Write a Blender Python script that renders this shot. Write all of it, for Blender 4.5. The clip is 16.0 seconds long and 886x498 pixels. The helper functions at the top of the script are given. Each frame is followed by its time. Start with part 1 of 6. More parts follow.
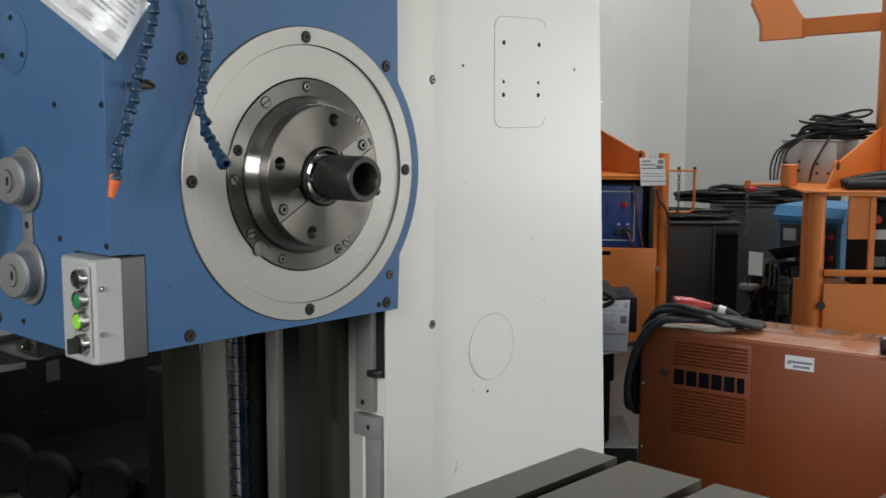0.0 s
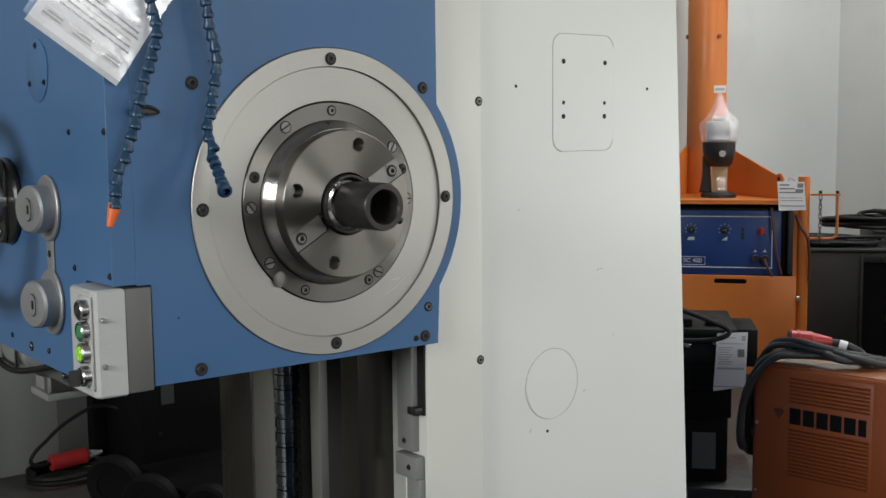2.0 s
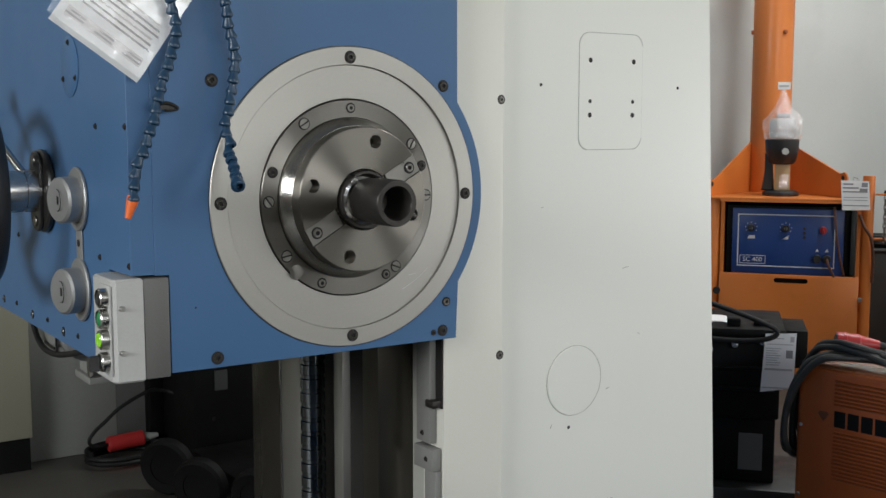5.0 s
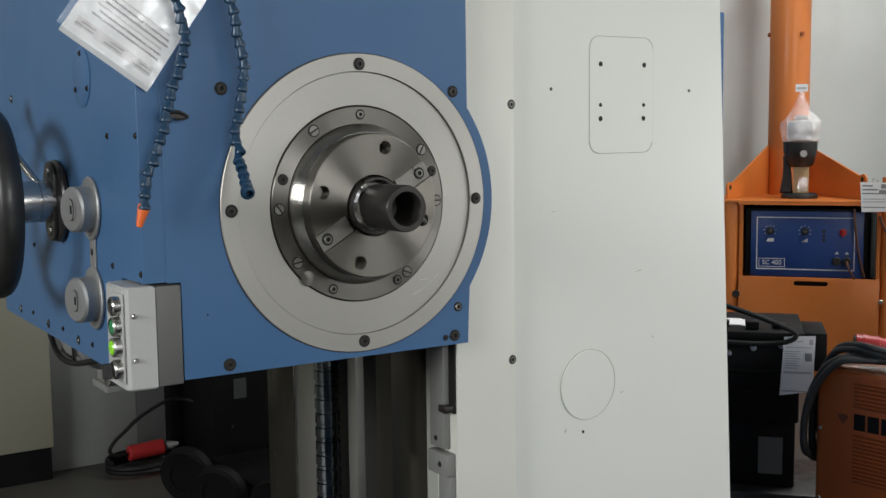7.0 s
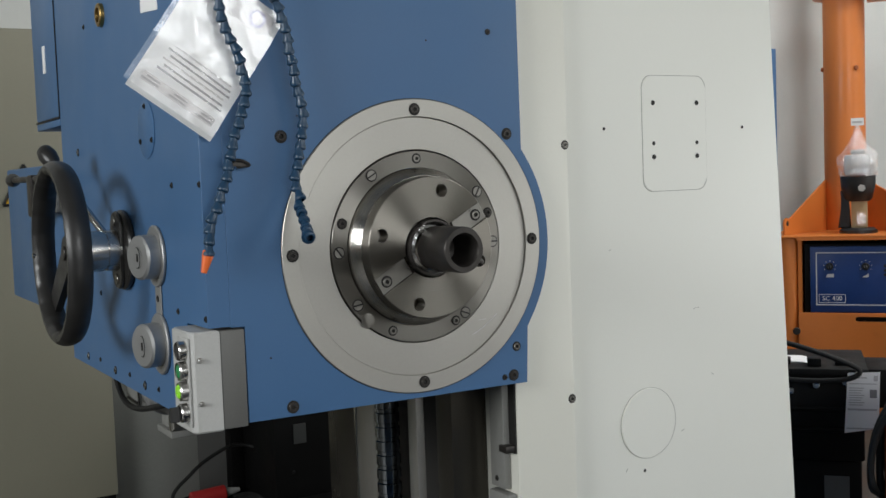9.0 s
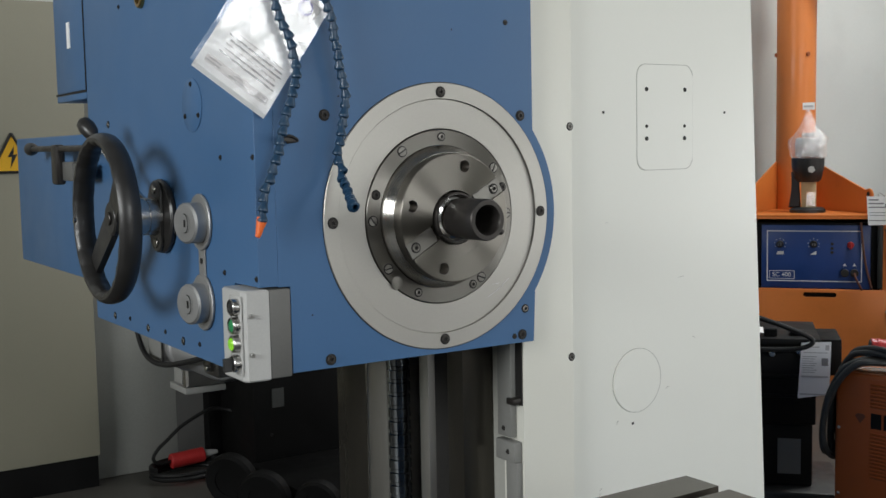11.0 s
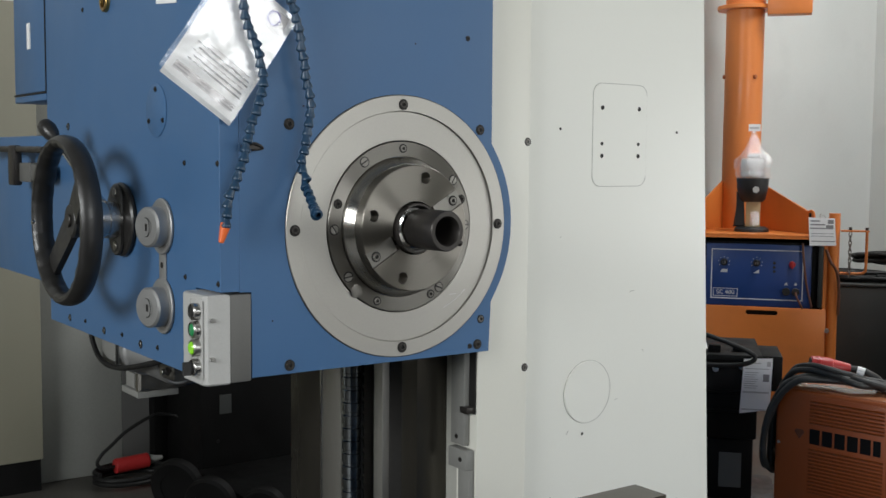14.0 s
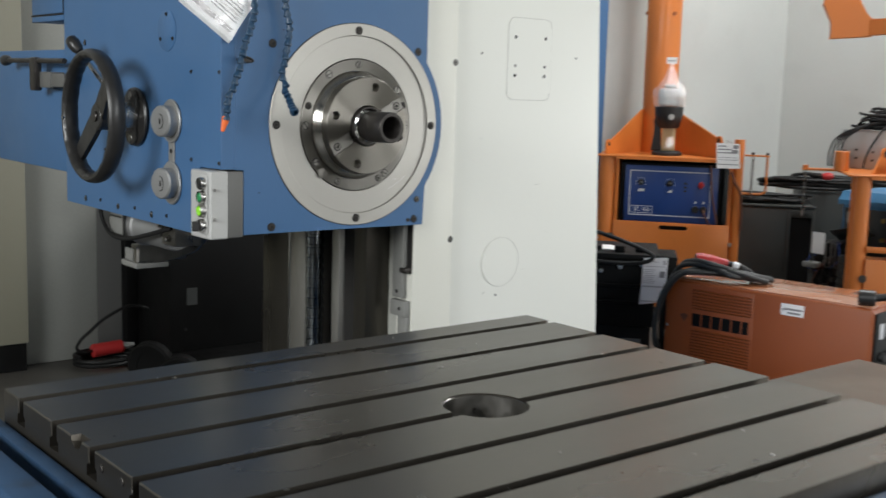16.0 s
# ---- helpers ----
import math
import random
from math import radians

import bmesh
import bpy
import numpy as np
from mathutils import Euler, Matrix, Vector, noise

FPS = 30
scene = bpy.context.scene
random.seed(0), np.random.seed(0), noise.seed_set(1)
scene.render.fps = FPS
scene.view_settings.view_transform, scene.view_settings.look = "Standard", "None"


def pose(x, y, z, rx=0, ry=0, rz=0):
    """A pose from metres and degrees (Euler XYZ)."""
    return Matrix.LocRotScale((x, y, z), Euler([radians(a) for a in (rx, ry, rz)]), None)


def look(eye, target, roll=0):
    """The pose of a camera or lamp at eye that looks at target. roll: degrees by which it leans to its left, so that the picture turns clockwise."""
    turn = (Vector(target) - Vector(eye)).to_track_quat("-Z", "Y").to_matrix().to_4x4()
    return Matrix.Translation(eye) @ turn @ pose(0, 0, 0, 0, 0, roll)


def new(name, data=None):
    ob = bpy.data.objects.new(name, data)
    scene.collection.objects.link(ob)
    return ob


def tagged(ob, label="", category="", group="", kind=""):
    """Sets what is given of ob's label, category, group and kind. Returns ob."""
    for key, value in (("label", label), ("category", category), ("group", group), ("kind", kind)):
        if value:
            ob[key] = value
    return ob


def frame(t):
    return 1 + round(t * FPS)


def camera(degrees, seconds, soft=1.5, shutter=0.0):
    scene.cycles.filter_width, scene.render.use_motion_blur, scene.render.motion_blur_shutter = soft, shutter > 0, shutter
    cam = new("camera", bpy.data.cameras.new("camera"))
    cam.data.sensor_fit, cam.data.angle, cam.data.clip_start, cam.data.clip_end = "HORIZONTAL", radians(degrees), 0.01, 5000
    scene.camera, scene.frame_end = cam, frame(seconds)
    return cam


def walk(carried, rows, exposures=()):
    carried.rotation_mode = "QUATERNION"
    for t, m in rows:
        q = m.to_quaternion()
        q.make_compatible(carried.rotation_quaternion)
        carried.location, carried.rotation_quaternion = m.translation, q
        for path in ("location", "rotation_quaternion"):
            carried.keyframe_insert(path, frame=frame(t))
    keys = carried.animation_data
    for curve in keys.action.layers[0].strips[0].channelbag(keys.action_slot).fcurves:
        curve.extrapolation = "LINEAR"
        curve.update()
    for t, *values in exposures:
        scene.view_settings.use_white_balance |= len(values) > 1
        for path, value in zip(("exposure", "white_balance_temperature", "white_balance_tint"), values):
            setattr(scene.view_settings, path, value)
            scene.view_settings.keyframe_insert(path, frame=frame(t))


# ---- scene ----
cam = camera(43.5, 16.0, shutter=0.5)
PATH = [
    (0, (-1.252, -1.524, 1.525), (0.183, -0.155, 1.266), 0.1),
    (0.5, (-1.239, -1.486, 1.527), (0.233, -0.156, 1.276), 0.0),
    (1, (-1.187, -1.501, 1.51), (0.251, -0.132, 1.262), -0.4),
    (1.5, (-1.076, -1.54, 1.519), (0.201, -0.019, 1.283), -0.1),
    (2, (-1.007, -1.588, 1.521), (0.217, -0.021, 1.307), -0.6),
    (2.5, (-1.018, -1.594, 1.522), (0.182, -0.009, 1.3), -0.7),
    (3, (-1.073, -1.6, 1.538), (0.15, -0.032, 1.328), -1.1),
    (3.5, (-1.074, -1.609, 1.534), (0.148, -0.041, 1.317), -0.4),
    (3.7, (-1.047, -1.616, 1.532), (0.154, -0.032, 1.31), -0.0),
    (6, (-0.933, -1.691, 1.529), (0.161, -0.031, 1.311), -0.5),
    (6.5, (-0.931, -1.689, 1.527), (0.162, -0.027, 1.317), -0.8),
    (7, (-0.932, -1.683, 1.527), (0.155, -0.018, 1.313), -0.7),
    (7.5, (-0.935, -1.681, 1.528), (0.151, -0.014, 1.317), -0.6),
    (8, (-0.939, -1.682, 1.527), (0.136, -0.003, 1.367), -1.2),
    (8.2, (-0.946, -1.685, 1.529), (0.067, 0.03, 1.354), -1.6),
    (8.5, (-0.947, -1.685, 1.532), (0.116, 0.002, 1.374), -1.8),
    (9, (-0.949, -1.7, 1.524), (0.06, 0.021, 1.391), -2.1),
    (11.3, (-1.204, -1.803, 1.535), (-0.1, -0.145, 1.354), -0.8),
    (11.5, (-1.212, -1.804, 1.536), (-0.108, -0.146, 1.363), -0.5),
    (12, (-1.228, -1.814, 1.536), (-0.116, -0.161, 1.372), -0.5),
    (12.5, (-1.231, -1.826, 1.536), (-0.08, -0.198, 1.375), -0.0),
    (13, (-1.227, -1.819, 1.534), (-0.084, -0.186, 1.372), 0.1),
    (13.5, (-1.225, -1.815, 1.534), (-0.067, -0.193, 1.372), 0.3),
    (14, (-1.224, -1.817, 1.535), (-0.051, -0.206, 1.373), 0.5),
    (14.5, (-1.24, -1.839, 1.533), (-0.04, -0.25, 1.345), 1.6),
    (15, (-1.302, -1.98, 1.515), (-0.014, -0.464, 1.315), 0.2),
    (15.5, (-1.446, -2.168, 1.48), (-0.269, -0.576, 1.199), 1.0),
    (16, (-1.635, -2.378, 1.496), (-0.387, -0.841, 1.213), 1.7),
]
STOPS = [(0.0, 0.06), (3.5, 0.11), (7.0, 0.07), (9.0, 0.03), (12.5, 0.16), (15.0, 0.11), (15.5, 0.16), (16.0, 0.36)]
walk(cam, [(t, look(eye, target, roll)) for t, eye, target, roll in PATH], STOPS)

# ---------------------------------------------------------------- world and light
world = bpy.data.worlds.new("workshop_sky")
scene.world = world
world.use_nodes = True
wn = world.node_tree.nodes
sky = wn.new("ShaderNodeTexSky")
sky.sky_type, sky.sun_disc = "NISHITA", False
sky.sun_elevation, sky.sun_rotation = radians(38), radians(160)
world.node_tree.links.new(sky.outputs[0], wn["Background"].inputs[0])
wn["Background"].inputs[1].default_value = 0.06


def area(name, place, target, w, h, watts, colour):
    data = bpy.data.lights.new(name, "AREA")
    data.shape, data.size, data.size_y, data.energy, data.color = "RECTANGLE", w, h, watts, colour
    ob = new(name, data)
    ob.matrix_world = look(place, target)
    return ob


DAY = (0.945, 0.965, 0.962)
WINDOWS = ((-4.6, -2.2), (-1.4, 1.0), (3.1, 6.5))
SILL, HEAD = 2.15, 4.3
ROOM = (-6.0, 6.87, -8.0, 3.43, 5.2)
WPOWER = (15, 150, 80)
# Opening for an added light out of view: y from, y to, sill, head.
EAST = (-6.2, -2.0, 0.4, 2.3)
for (a, b), watts in zip(WINDOWS, WPOWER):
    area("window_daylight", ((a + b) / 2, ROOM[2] - 0.02, (SILL + HEAD) / 2), ((a + b) / 2, 0, 2.2), b - a - 0.1, HEAD - SILL - 0.1, watts, DAY)
# Added fill from the east, for highlights on the turned steel.
area("east_window_daylight", (ROOM[1] + 0.02, (EAST[0] + EAST[1]) / 2, (EAST[2] + EAST[3]) / 2), (0, (EAST[0] + EAST[1]) / 2, (EAST[2] + EAST[3]) / 2), EAST[1] - EAST[0] - 0.1, EAST[3] - EAST[2] - 0.1, 140, DAY)
area("side_window_daylight", (ROOM[0] - 0.02, -1.6, 2.9), (0, -1.2, 1.5), 3.4, 1.7, 255, DAY)
# Added overhead fill, out of view, brightens the trolleys and their wall.
area("added_skylight", (4.9, 0.6, ROOM[4] + 0.01), (4.9, 0.6, 0), 2.6, 1.4, 185, DAY)

# ---------------------------------------------------------------- materials


def mat(name, base, rough=0.5, metal=0.0, var=0.12, scale=3.0, fine=90.0, fvar=0.06, bump=0.05, rvar=0.12, stretch=(1, 1, 1), aniso=0.0, radial="", coat=0.0, emit=0.0, alpha=1.0, spec=0.5, dirt_shade=0.0, dirt_shade_col=(0.03, 0.028, 0.025)):
    m = bpy.data.materials.new(name)
    m.use_nodes = True
    nt = m.node_tree
    b = nt.nodes["Principled BSDF"]
    co = nt.nodes.new("ShaderNodeTexCoord")
    mp = nt.nodes.new("ShaderNodeMapping")
    mp.inputs["Scale"].default_value = stretch
    nt.links.new(co.outputs["Object"], mp.inputs[0])

    def noise_tex(sc, detail):
        n = nt.nodes.new("ShaderNodeTexNoise")
        n.inputs["Scale"].default_value, n.inputs["Detail"].default_value = sc, detail
        nt.links.new(mp.outputs[0], n.inputs["Vector"])
        return n

    big, small = noise_tex(scale, 5), noise_tex(fine, 3)

    def mix(f, a, c, mode="MIX"):
        x = nt.nodes.new("ShaderNodeMix")
        x.data_type, x.blend_type = "RGBA", mode
        for sock, v in ((x.inputs[0], f), (x.inputs[6], a), (x.inputs[7], c)):
            if isinstance(v, (int, float)):
                sock.default_value = v
            elif isinstance(v, tuple):
                sock.default_value = (*v, 1.0)
            else:
                nt.links.new(v, sock)
        return x.outputs[2]

    lo, hi = tuple(c * (1 - var) for c in base), tuple(min(1.0, c * (1 + var)) for c in base)
    col = mix(big.outputs[0], lo, hi)
    dark, light = (1 - fvar * 2,) * 3, (1.0, 1.0, 1.0)
    col = mix(1.0, col, mix(small.outputs[0], dark, light), "MULTIPLY")
    # Noise patches: dirt on most things, painted shadow tones on the plaster walls.
    if dirt_shade:
        ramp = nt.nodes.new("ShaderNodeMapRange")
        ramp.inputs["From Min"].default_value, ramp.inputs["From Max"].default_value = 0.56, 0.78
        ramp.inputs["To Max"].default_value = dirt_shade
        d = noise_tex(scale * 2.3, 9)
        nt.links.new(d.outputs[0], ramp.inputs["Value"])
        col = mix(ramp.outputs[0], col, dirt_shade_col)
    nt.links.new(col, b.inputs["Base Color"])
    rr = nt.nodes.new("ShaderNodeMapRange")
    rr.inputs["To Min"].default_value, rr.inputs["To Max"].default_value = max(0.02, rough - rvar), min(1.0, rough + rvar)
    rr.inputs["From Min"].default_value, rr.inputs["From Max"].default_value = 0.25, 0.75
    nt.links.new(big.outputs[0], rr.inputs["Value"])
    nt.links.new(rr.outputs[0], b.inputs["Roughness"])
    b.inputs["Metallic"].default_value = metal
    b.inputs["Specular IOR Level"].default_value = spec
    if bump:
        bp = nt.nodes.new("ShaderNodeBump")
        bp.inputs["Strength"].default_value, bp.inputs["Distance"].default_value = bump, 0.002
        nt.links.new(small.outputs[0], bp.inputs["Height"])
        nt.links.new(bp.outputs[0], b.inputs["Normal"])
    if radial:
        tg = nt.nodes.new("ShaderNodeTangent")
        tg.direction_type, tg.axis = "RADIAL", radial
        b.inputs["Anisotropic"].default_value = aniso
        b.inputs["Anisotropic Rotation"].default_value = 0.25
        nt.links.new(tg.outputs[0], b.inputs["Tangent"])
    b.inputs["Coat Weight"].default_value = coat
    if emit:
        b.inputs["Emission Color"].default_value = (*base, 1)
        b.inputs["Emission Strength"].default_value = emit
    b.inputs["Alpha"].default_value = alpha
    return m


def glassy(name, colour, rough, clear, crinkle=0.5, scale=22, haze=1.0):
    m = bpy.data.materials.new(name)
    m.use_nodes = True
    nt = m.node_tree
    out = nt.nodes["Material Output"]
    b = nt.nodes.new("ShaderNodeBsdfGlossy")
    b.inputs["Color"].default_value, b.inputs["Roughness"].default_value = (*colour, 1), rough
    t = nt.nodes.new("ShaderNodeBsdfTransparent")
    t.inputs["Color"].default_value = (haze, haze, haze, 1)
    n = nt.nodes.new("ShaderNodeTexNoise")
    n.inputs["Scale"].default_value, n.inputs["Detail"].default_value = scale, 4
    bp = nt.nodes.new("ShaderNodeBump")
    bp.inputs["Strength"].default_value, bp.inputs["Distance"].default_value = crinkle, 0.006
    nt.links.new(n.outputs[0], bp.inputs["Height"])
    nt.links.new(bp.outputs[0], b.inputs["Normal"])
    b.inputs["Color"].default_value = (*(c * (1 - clear) for c in colour), 1)
    x = nt.nodes.new("ShaderNodeAddShader")
    nt.links.new(t.outputs[0], x.inputs[0])
    nt.links.new(b.outputs[0], x.inputs[1])
    nt.links.new(x.outputs[0], out.inputs[0])
    return m


BLUE = mat("blue_machine_paint", (0.060, 0.148, 0.303), 0.42, spec=0.38, var=0.05, scale=2.5, fine=260, fvar=0.03, bump=0.04, dirt_shade=0.10, dirt_shade_col=(0.05, 0.09, 0.15))
BLUE_LIGHT = mat("blue_base_paint", (0.040, 0.100, 0.215), 0.45, var=0.1, dirt_shade=0.25)
COOLWHITE = mat("white_cover_enamel", (0.845, 0.85, 0.792), 0.36, var=0.035, scale=1.2, fine=300, fvar=0.015, bump=0.03, dirt_shade=0.05, dirt_shade_col=(0.62, 0.63, 0.59))
CREAM = mat("white_machine_enamel", (0.78, 0.775, 0.70), 0.38, var=0.03, scale=1.5, fine=300, fvar=0.015, bump=0.03, dirt_shade=0.05, dirt_shade_col=(0.5, 0.49, 0.44))
GREYENAMEL = mat("grey_enamel", (0.42, 0.42, 0.38), 0.45, var=0.08, dirt_shade=0.2)
FLANGE = mat("ground_steel_flange", (0.46, 0.447, 0.415), 0.48, 1.0, var=0.06, scale=4, fine=220, fvar=0.04, bump=0.03, rvar=0.06, aniso=0.35, radial="Y", dirt_shade=0.10, dirt_shade_col=(0.30, 0.285, 0.255))
TURNED = mat("turned_steel", (0.25, 0.234, 0.207), 0.34, 1.0, var=0.06, scale=6, fine=250, fvar=0.015, bump=0, rvar=0.02, aniso=0.97, radial="Y")
# Paler copy of TURNED, carries the lit band on the boss side.
CONESTEEL = mat("lit_turned_steel", (0.40, 0.385, 0.355), 0.22, 1.0, var=0.05, scale=6, fine=250, fvar=0.015, bump=0, rvar=0.02, aniso=0.8, radial="Y")
RINGSTEEL = mat("dull_ring_steel", (0.24, 0.228, 0.207), 0.36, 1.0, var=0.08, scale=9, fine=240, fvar=0.02, bump=0, rvar=0.03, aniso=0.96, radial="Y")
CHROME = mat("polished_steel", (0.62, 0.62, 0.62), 0.12, 1.0, var=0.05, scale=7, fine=300, fvar=0.03, bump=0.01, rvar=0.05)
STEEL = mat("bright_steel", (0.55, 0.54, 0.52), 0.28, 1.0, var=0.08, scale=12, bump=0.03)
SHAFTSTEEL = mat("ground_shaft_steel", (0.62, 0.60, 0.57), 0.30, 1.0, var=0.06, scale=8, fine=260, fvar=0.03, bump=0.01, rvar=0.05)
BOLTSTEEL = mat("dull_bolt_steel", (0.26, 0.25, 0.23), 0.36, 1.0, var=0.15, scale=40, bump=0.04)
DARKSTEEL = mat("blackened_steel", (0.055, 0.05, 0.046), 0.42, 0.6, var=0.2, scale=14, fine=200, bump=0.06)
IRON = mat("scraped_cast_iron", (0.124, 0.112, 0.094), 0.32, 0.85, var=0.12, scale=2.2, fine=160, fvar=0.08, bump=0.022, rvar=0.08, stretch=(0.5, 1.6, 1), dirt_shade=0.25, dirt_shade_col=(0.12, 0.11, 0.10))
IRONSIDE = mat("rough_cast_iron", (0.075, 0.072, 0.066), 0.5, 0.7, var=0.25, scale=8, fine=120, fvar=0.12, bump=0.25, dirt_shade=0.5)
WAYSTEEL = mat("oily_guideway", (0.52, 0.505, 0.465), 0.32, 0.9, var=0.2, scale=3, fine=120, stretch=(1, 1, 0.15), bump=0.03)
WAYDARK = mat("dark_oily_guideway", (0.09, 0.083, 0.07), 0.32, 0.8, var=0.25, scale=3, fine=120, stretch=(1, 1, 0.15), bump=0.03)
BLACK = mat("black_plastic", (0.018, 0.018, 0.018), 0.42, var=0.2, scale=20, fine=300, bump=0.08)
BLACKPAINT = mat("black_sheet_metal", (0.006, 0.006, 0.006), 0.55, spec=0.15, var=0.25, scale=6, bump=0.05, dirt_shade=0.08, dirt_shade_col=(0.02, 0.019, 0.018))
BAKELITE = mat("black_bakelite", (0.022, 0.021, 0.02), 0.40, var=0.25, scale=25, fine=200, bump=0.05, coat=0.1)
SCREWSTEEL = mat("blued_screw_steel", (0.30, 0.325, 0.345), 0.15, 1.0, var=0.3, scale=14, fine=120, fvar=0.1, bump=0.03)
MARK = mat("burnt_orange_print", (0.13, 0.04, 0.015), 0.5, var=0.1, bump=0)
# Near-black that puts the shade of holes, gaps and recesses into colour.
PIT = mat("recess_shade_black", (0.012, 0.011, 0.01), 0.7, var=0.2, bump=0)
ALU = mat("cast_aluminium", (0.39, 0.39, 0.385), 0.5, 0.7, var=0.08, scale=12, fine=350, fvar=0.08, bump=0.12)
BOXLIGHT = mat("light_grey_plastic", (0.50, 0.50, 0.485), 0.45, var=0.04, scale=10, fine=300, bump=0.05, dirt_shade=0.12, dirt_shade_col=(0.25, 0.24, 0.22))
BOXDARK = mat("mid_grey_plastic", (0.135, 0.135, 0.128), 0.5, var=0.05, scale=10, fine=300, bump=0.05)
GREENBTN = mat("green_button", (0.02, 0.28, 0.09), 0.35, var=0.05)
GREENLIT = mat("lit_green_button", (0.24, 0.62, 0.03), 0.25, var=0.5, scale=90, emit=0.25)
ORANGECAP = mat("orange_nozzle", (0.85, 0.16, 0.03), 0.4, var=0.06)
HOSE = mat("blue_plastic_hose", (0.014, 0.050, 0.102), 0.36, var=0.15, scale=30, bump=0.03)
PAPER = mat("white_paper", (0.95, 0.945, 0.94), 0.6, var=0.03, scale=20, fine=400, fvar=0.02, bump=0.02)
INK = mat("grey_print", (0.30, 0.29, 0.30), 0.7, var=0.1, bump=0)
INKLIGHT = mat("pale_grey_print", (0.60, 0.58, 0.58), 0.7, var=0.05, bump=0)
INKVIOLET = mat("violet_stamp", (0.12, 0.11, 0.33), 0.7, var=0.1, bump=0)
SLEEVE = glassy("clear_plastic_sleeve", (0.95, 0.95, 0.97), 0.22, 0.68, 0.17, 15)
BAG = glassy("clear_plastic_bag", (0.95, 0.96, 0.97), 0.08, 0.70, 1.0, 45, 0.80)
BRASS = mat("brass", (0.42, 0.28, 0.10), 0.35, 1.0, var=0.15, scale=20)
AMBER = mat("dark_amber_glass", (0.06, 0.03, 0.01), 0.1, var=0.1)
ORANGE = mat("orange_enamel", (0.70, 0.207, 0.040), 0.42, var=0.08, scale=3, fine=160, fvar=0.05, bump=0.05, dirt_shade=0.18, dirt_shade_col=(0.30, 0.10, 0.02))
ORANGE_OLD = mat("orange_welder_enamel", (0.325, 0.074, 0.014), 0.45, var=0.10, scale=4, fine=160, fvar=0.06, bump=0.05, dirt_shade=0.3, dirt_shade_col=(0.18, 0.058, 0.022))
# Paler, greyer orange: the top's reflected sheen is part of the colour.
ORANGE_TOP = mat("scuffed_orange_top_sheen", (0.44, 0.17, 0.08), 0.24, var=0.07, scale=3, fine=160, fvar=0.05, bump=0.03, dirt_shade=0.3, dirt_shade_col=(0.32, 0.20, 0.14), coat=0.5)
UNITBLUE = mat("blue_panel_paint", (0.018, 0.060, 0.24), 0.4, var=0.08, scale=8, dirt_shade=0.15, dirt_shade_col=(0.05, 0.06, 0.1))
CYANBLUE = mat("light_blue_sheet", (0.050, 0.205, 0.40), 0.45, var=0.1, dirt_shade=0.2)
WHITEINK = mat("white_print", (0.7, 0.71, 0.74), 0.6, var=0.05, bump=0)
DARKGREY = mat("dark_grey_sheet", (0.036, 0.039, 0.037), 0.5, var=0.2, scale=5, dirt_shade=0.3, dirt_shade_col=(0.06, 0.057, 0.05))
SILVER = mat("grey_zinc_sheet", (0.52, 0.52, 0.51), 0.42, 0.35, var=0.1, scale=6, dirt_shade=0.2)
CABLE = mat("black_rubber_cable", (0.009, 0.009, 0.009), 0.55, spec=0.35, var=0.25, scale=15, bump=0.05)
CABLEGREY = mat("grey_rubber_cable", (0.024, 0.025, 0.025), 0.5, var=0.2, scale=15, bump=0.05)
CABLEBROWN = mat("brown_cable", (0.12, 0.045, 0.025), 0.5, var=0.15)
RED = mat("red_plastic", (0.50, 0.03, 0.03), 0.4, var=0.1, scale=15, dirt_shade=0.2, dirt_shade_col=(0.15, 0.02, 0.02))
BEIGE = mat("beige_cabinet_paint", (0.28, 0.268, 0.204), 0.5, var=0.03, scale=1.5, fine=300, bump=0.03, dirt_shade=0.06, dirt_shade_col=(0.4, 0.36, 0.27))
YELLOW = mat("yellow_warning", (0.75, 0.42, 0.02), 0.45, var=0.05)
CARDBOARD = mat("cardboard", (0.45, 0.33, 0.18), 0.75, var=0.1)
# Large grey patches paint the soft shadow gradients into the plaster colour.
WALL = mat("white_plaster_wall", (0.59, 0.60, 0.578), 0.8, var=0.11, scale=0.9, fine=60, fvar=0.03, bump=0.25, dirt_shade=0.25, dirt_shade_col=(0.38, 0.38, 0.365))
CONCRETE = mat("workshop_floor", (0.070, 0.066, 0.058), 0.45, var=0.25, scale=1.3, fine=40, fvar=0.12, bump=0.15, dirt_shade=0.5, dirt_shade_col=(0.05, 0.046, 0.040))
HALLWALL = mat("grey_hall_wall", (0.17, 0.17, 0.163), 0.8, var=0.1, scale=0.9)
CEIL = mat("ceiling_paint", (0.22, 0.22, 0.21), 0.8, var=0.05)
SADDLE = mat("oiled_brown_grey_steel", (0.17, 0.135, 0.105), 0.36, 0.6, var=0.2, scale=3, dirt_shade=0.3, dirt_shade_col=(0.16, 0.11, 0.08))
# Wall colour with its shade included, darker than WALL.
WALLGREY = mat("shaded_wall_grey", (0.31, 0.315, 0.29), 0.65, var=0.08, scale=2, dirt_shade=0.2, dirt_shade_col=(0.2, 0.2, 0.18))
DULLBLUE = mat("grimy_blue_base_paint", (0.030, 0.072, 0.145), 0.6, spec=0.25, var=0.25, scale=5, dirt_shade=0.8, dirt_shade_col=(0.02, 0.02, 0.018), bump=0.1)
PANELGREY = mat("pale_grey_panel_paint", (0.24, 0.24, 0.225), 0.6, var=0.08, scale=2, dirt_shade=0.25, dirt_shade_col=(0.2, 0.2, 0.18))
WINFRAME = mat("window_frame_paint", (0.5, 0.5, 0.5), 0.5)

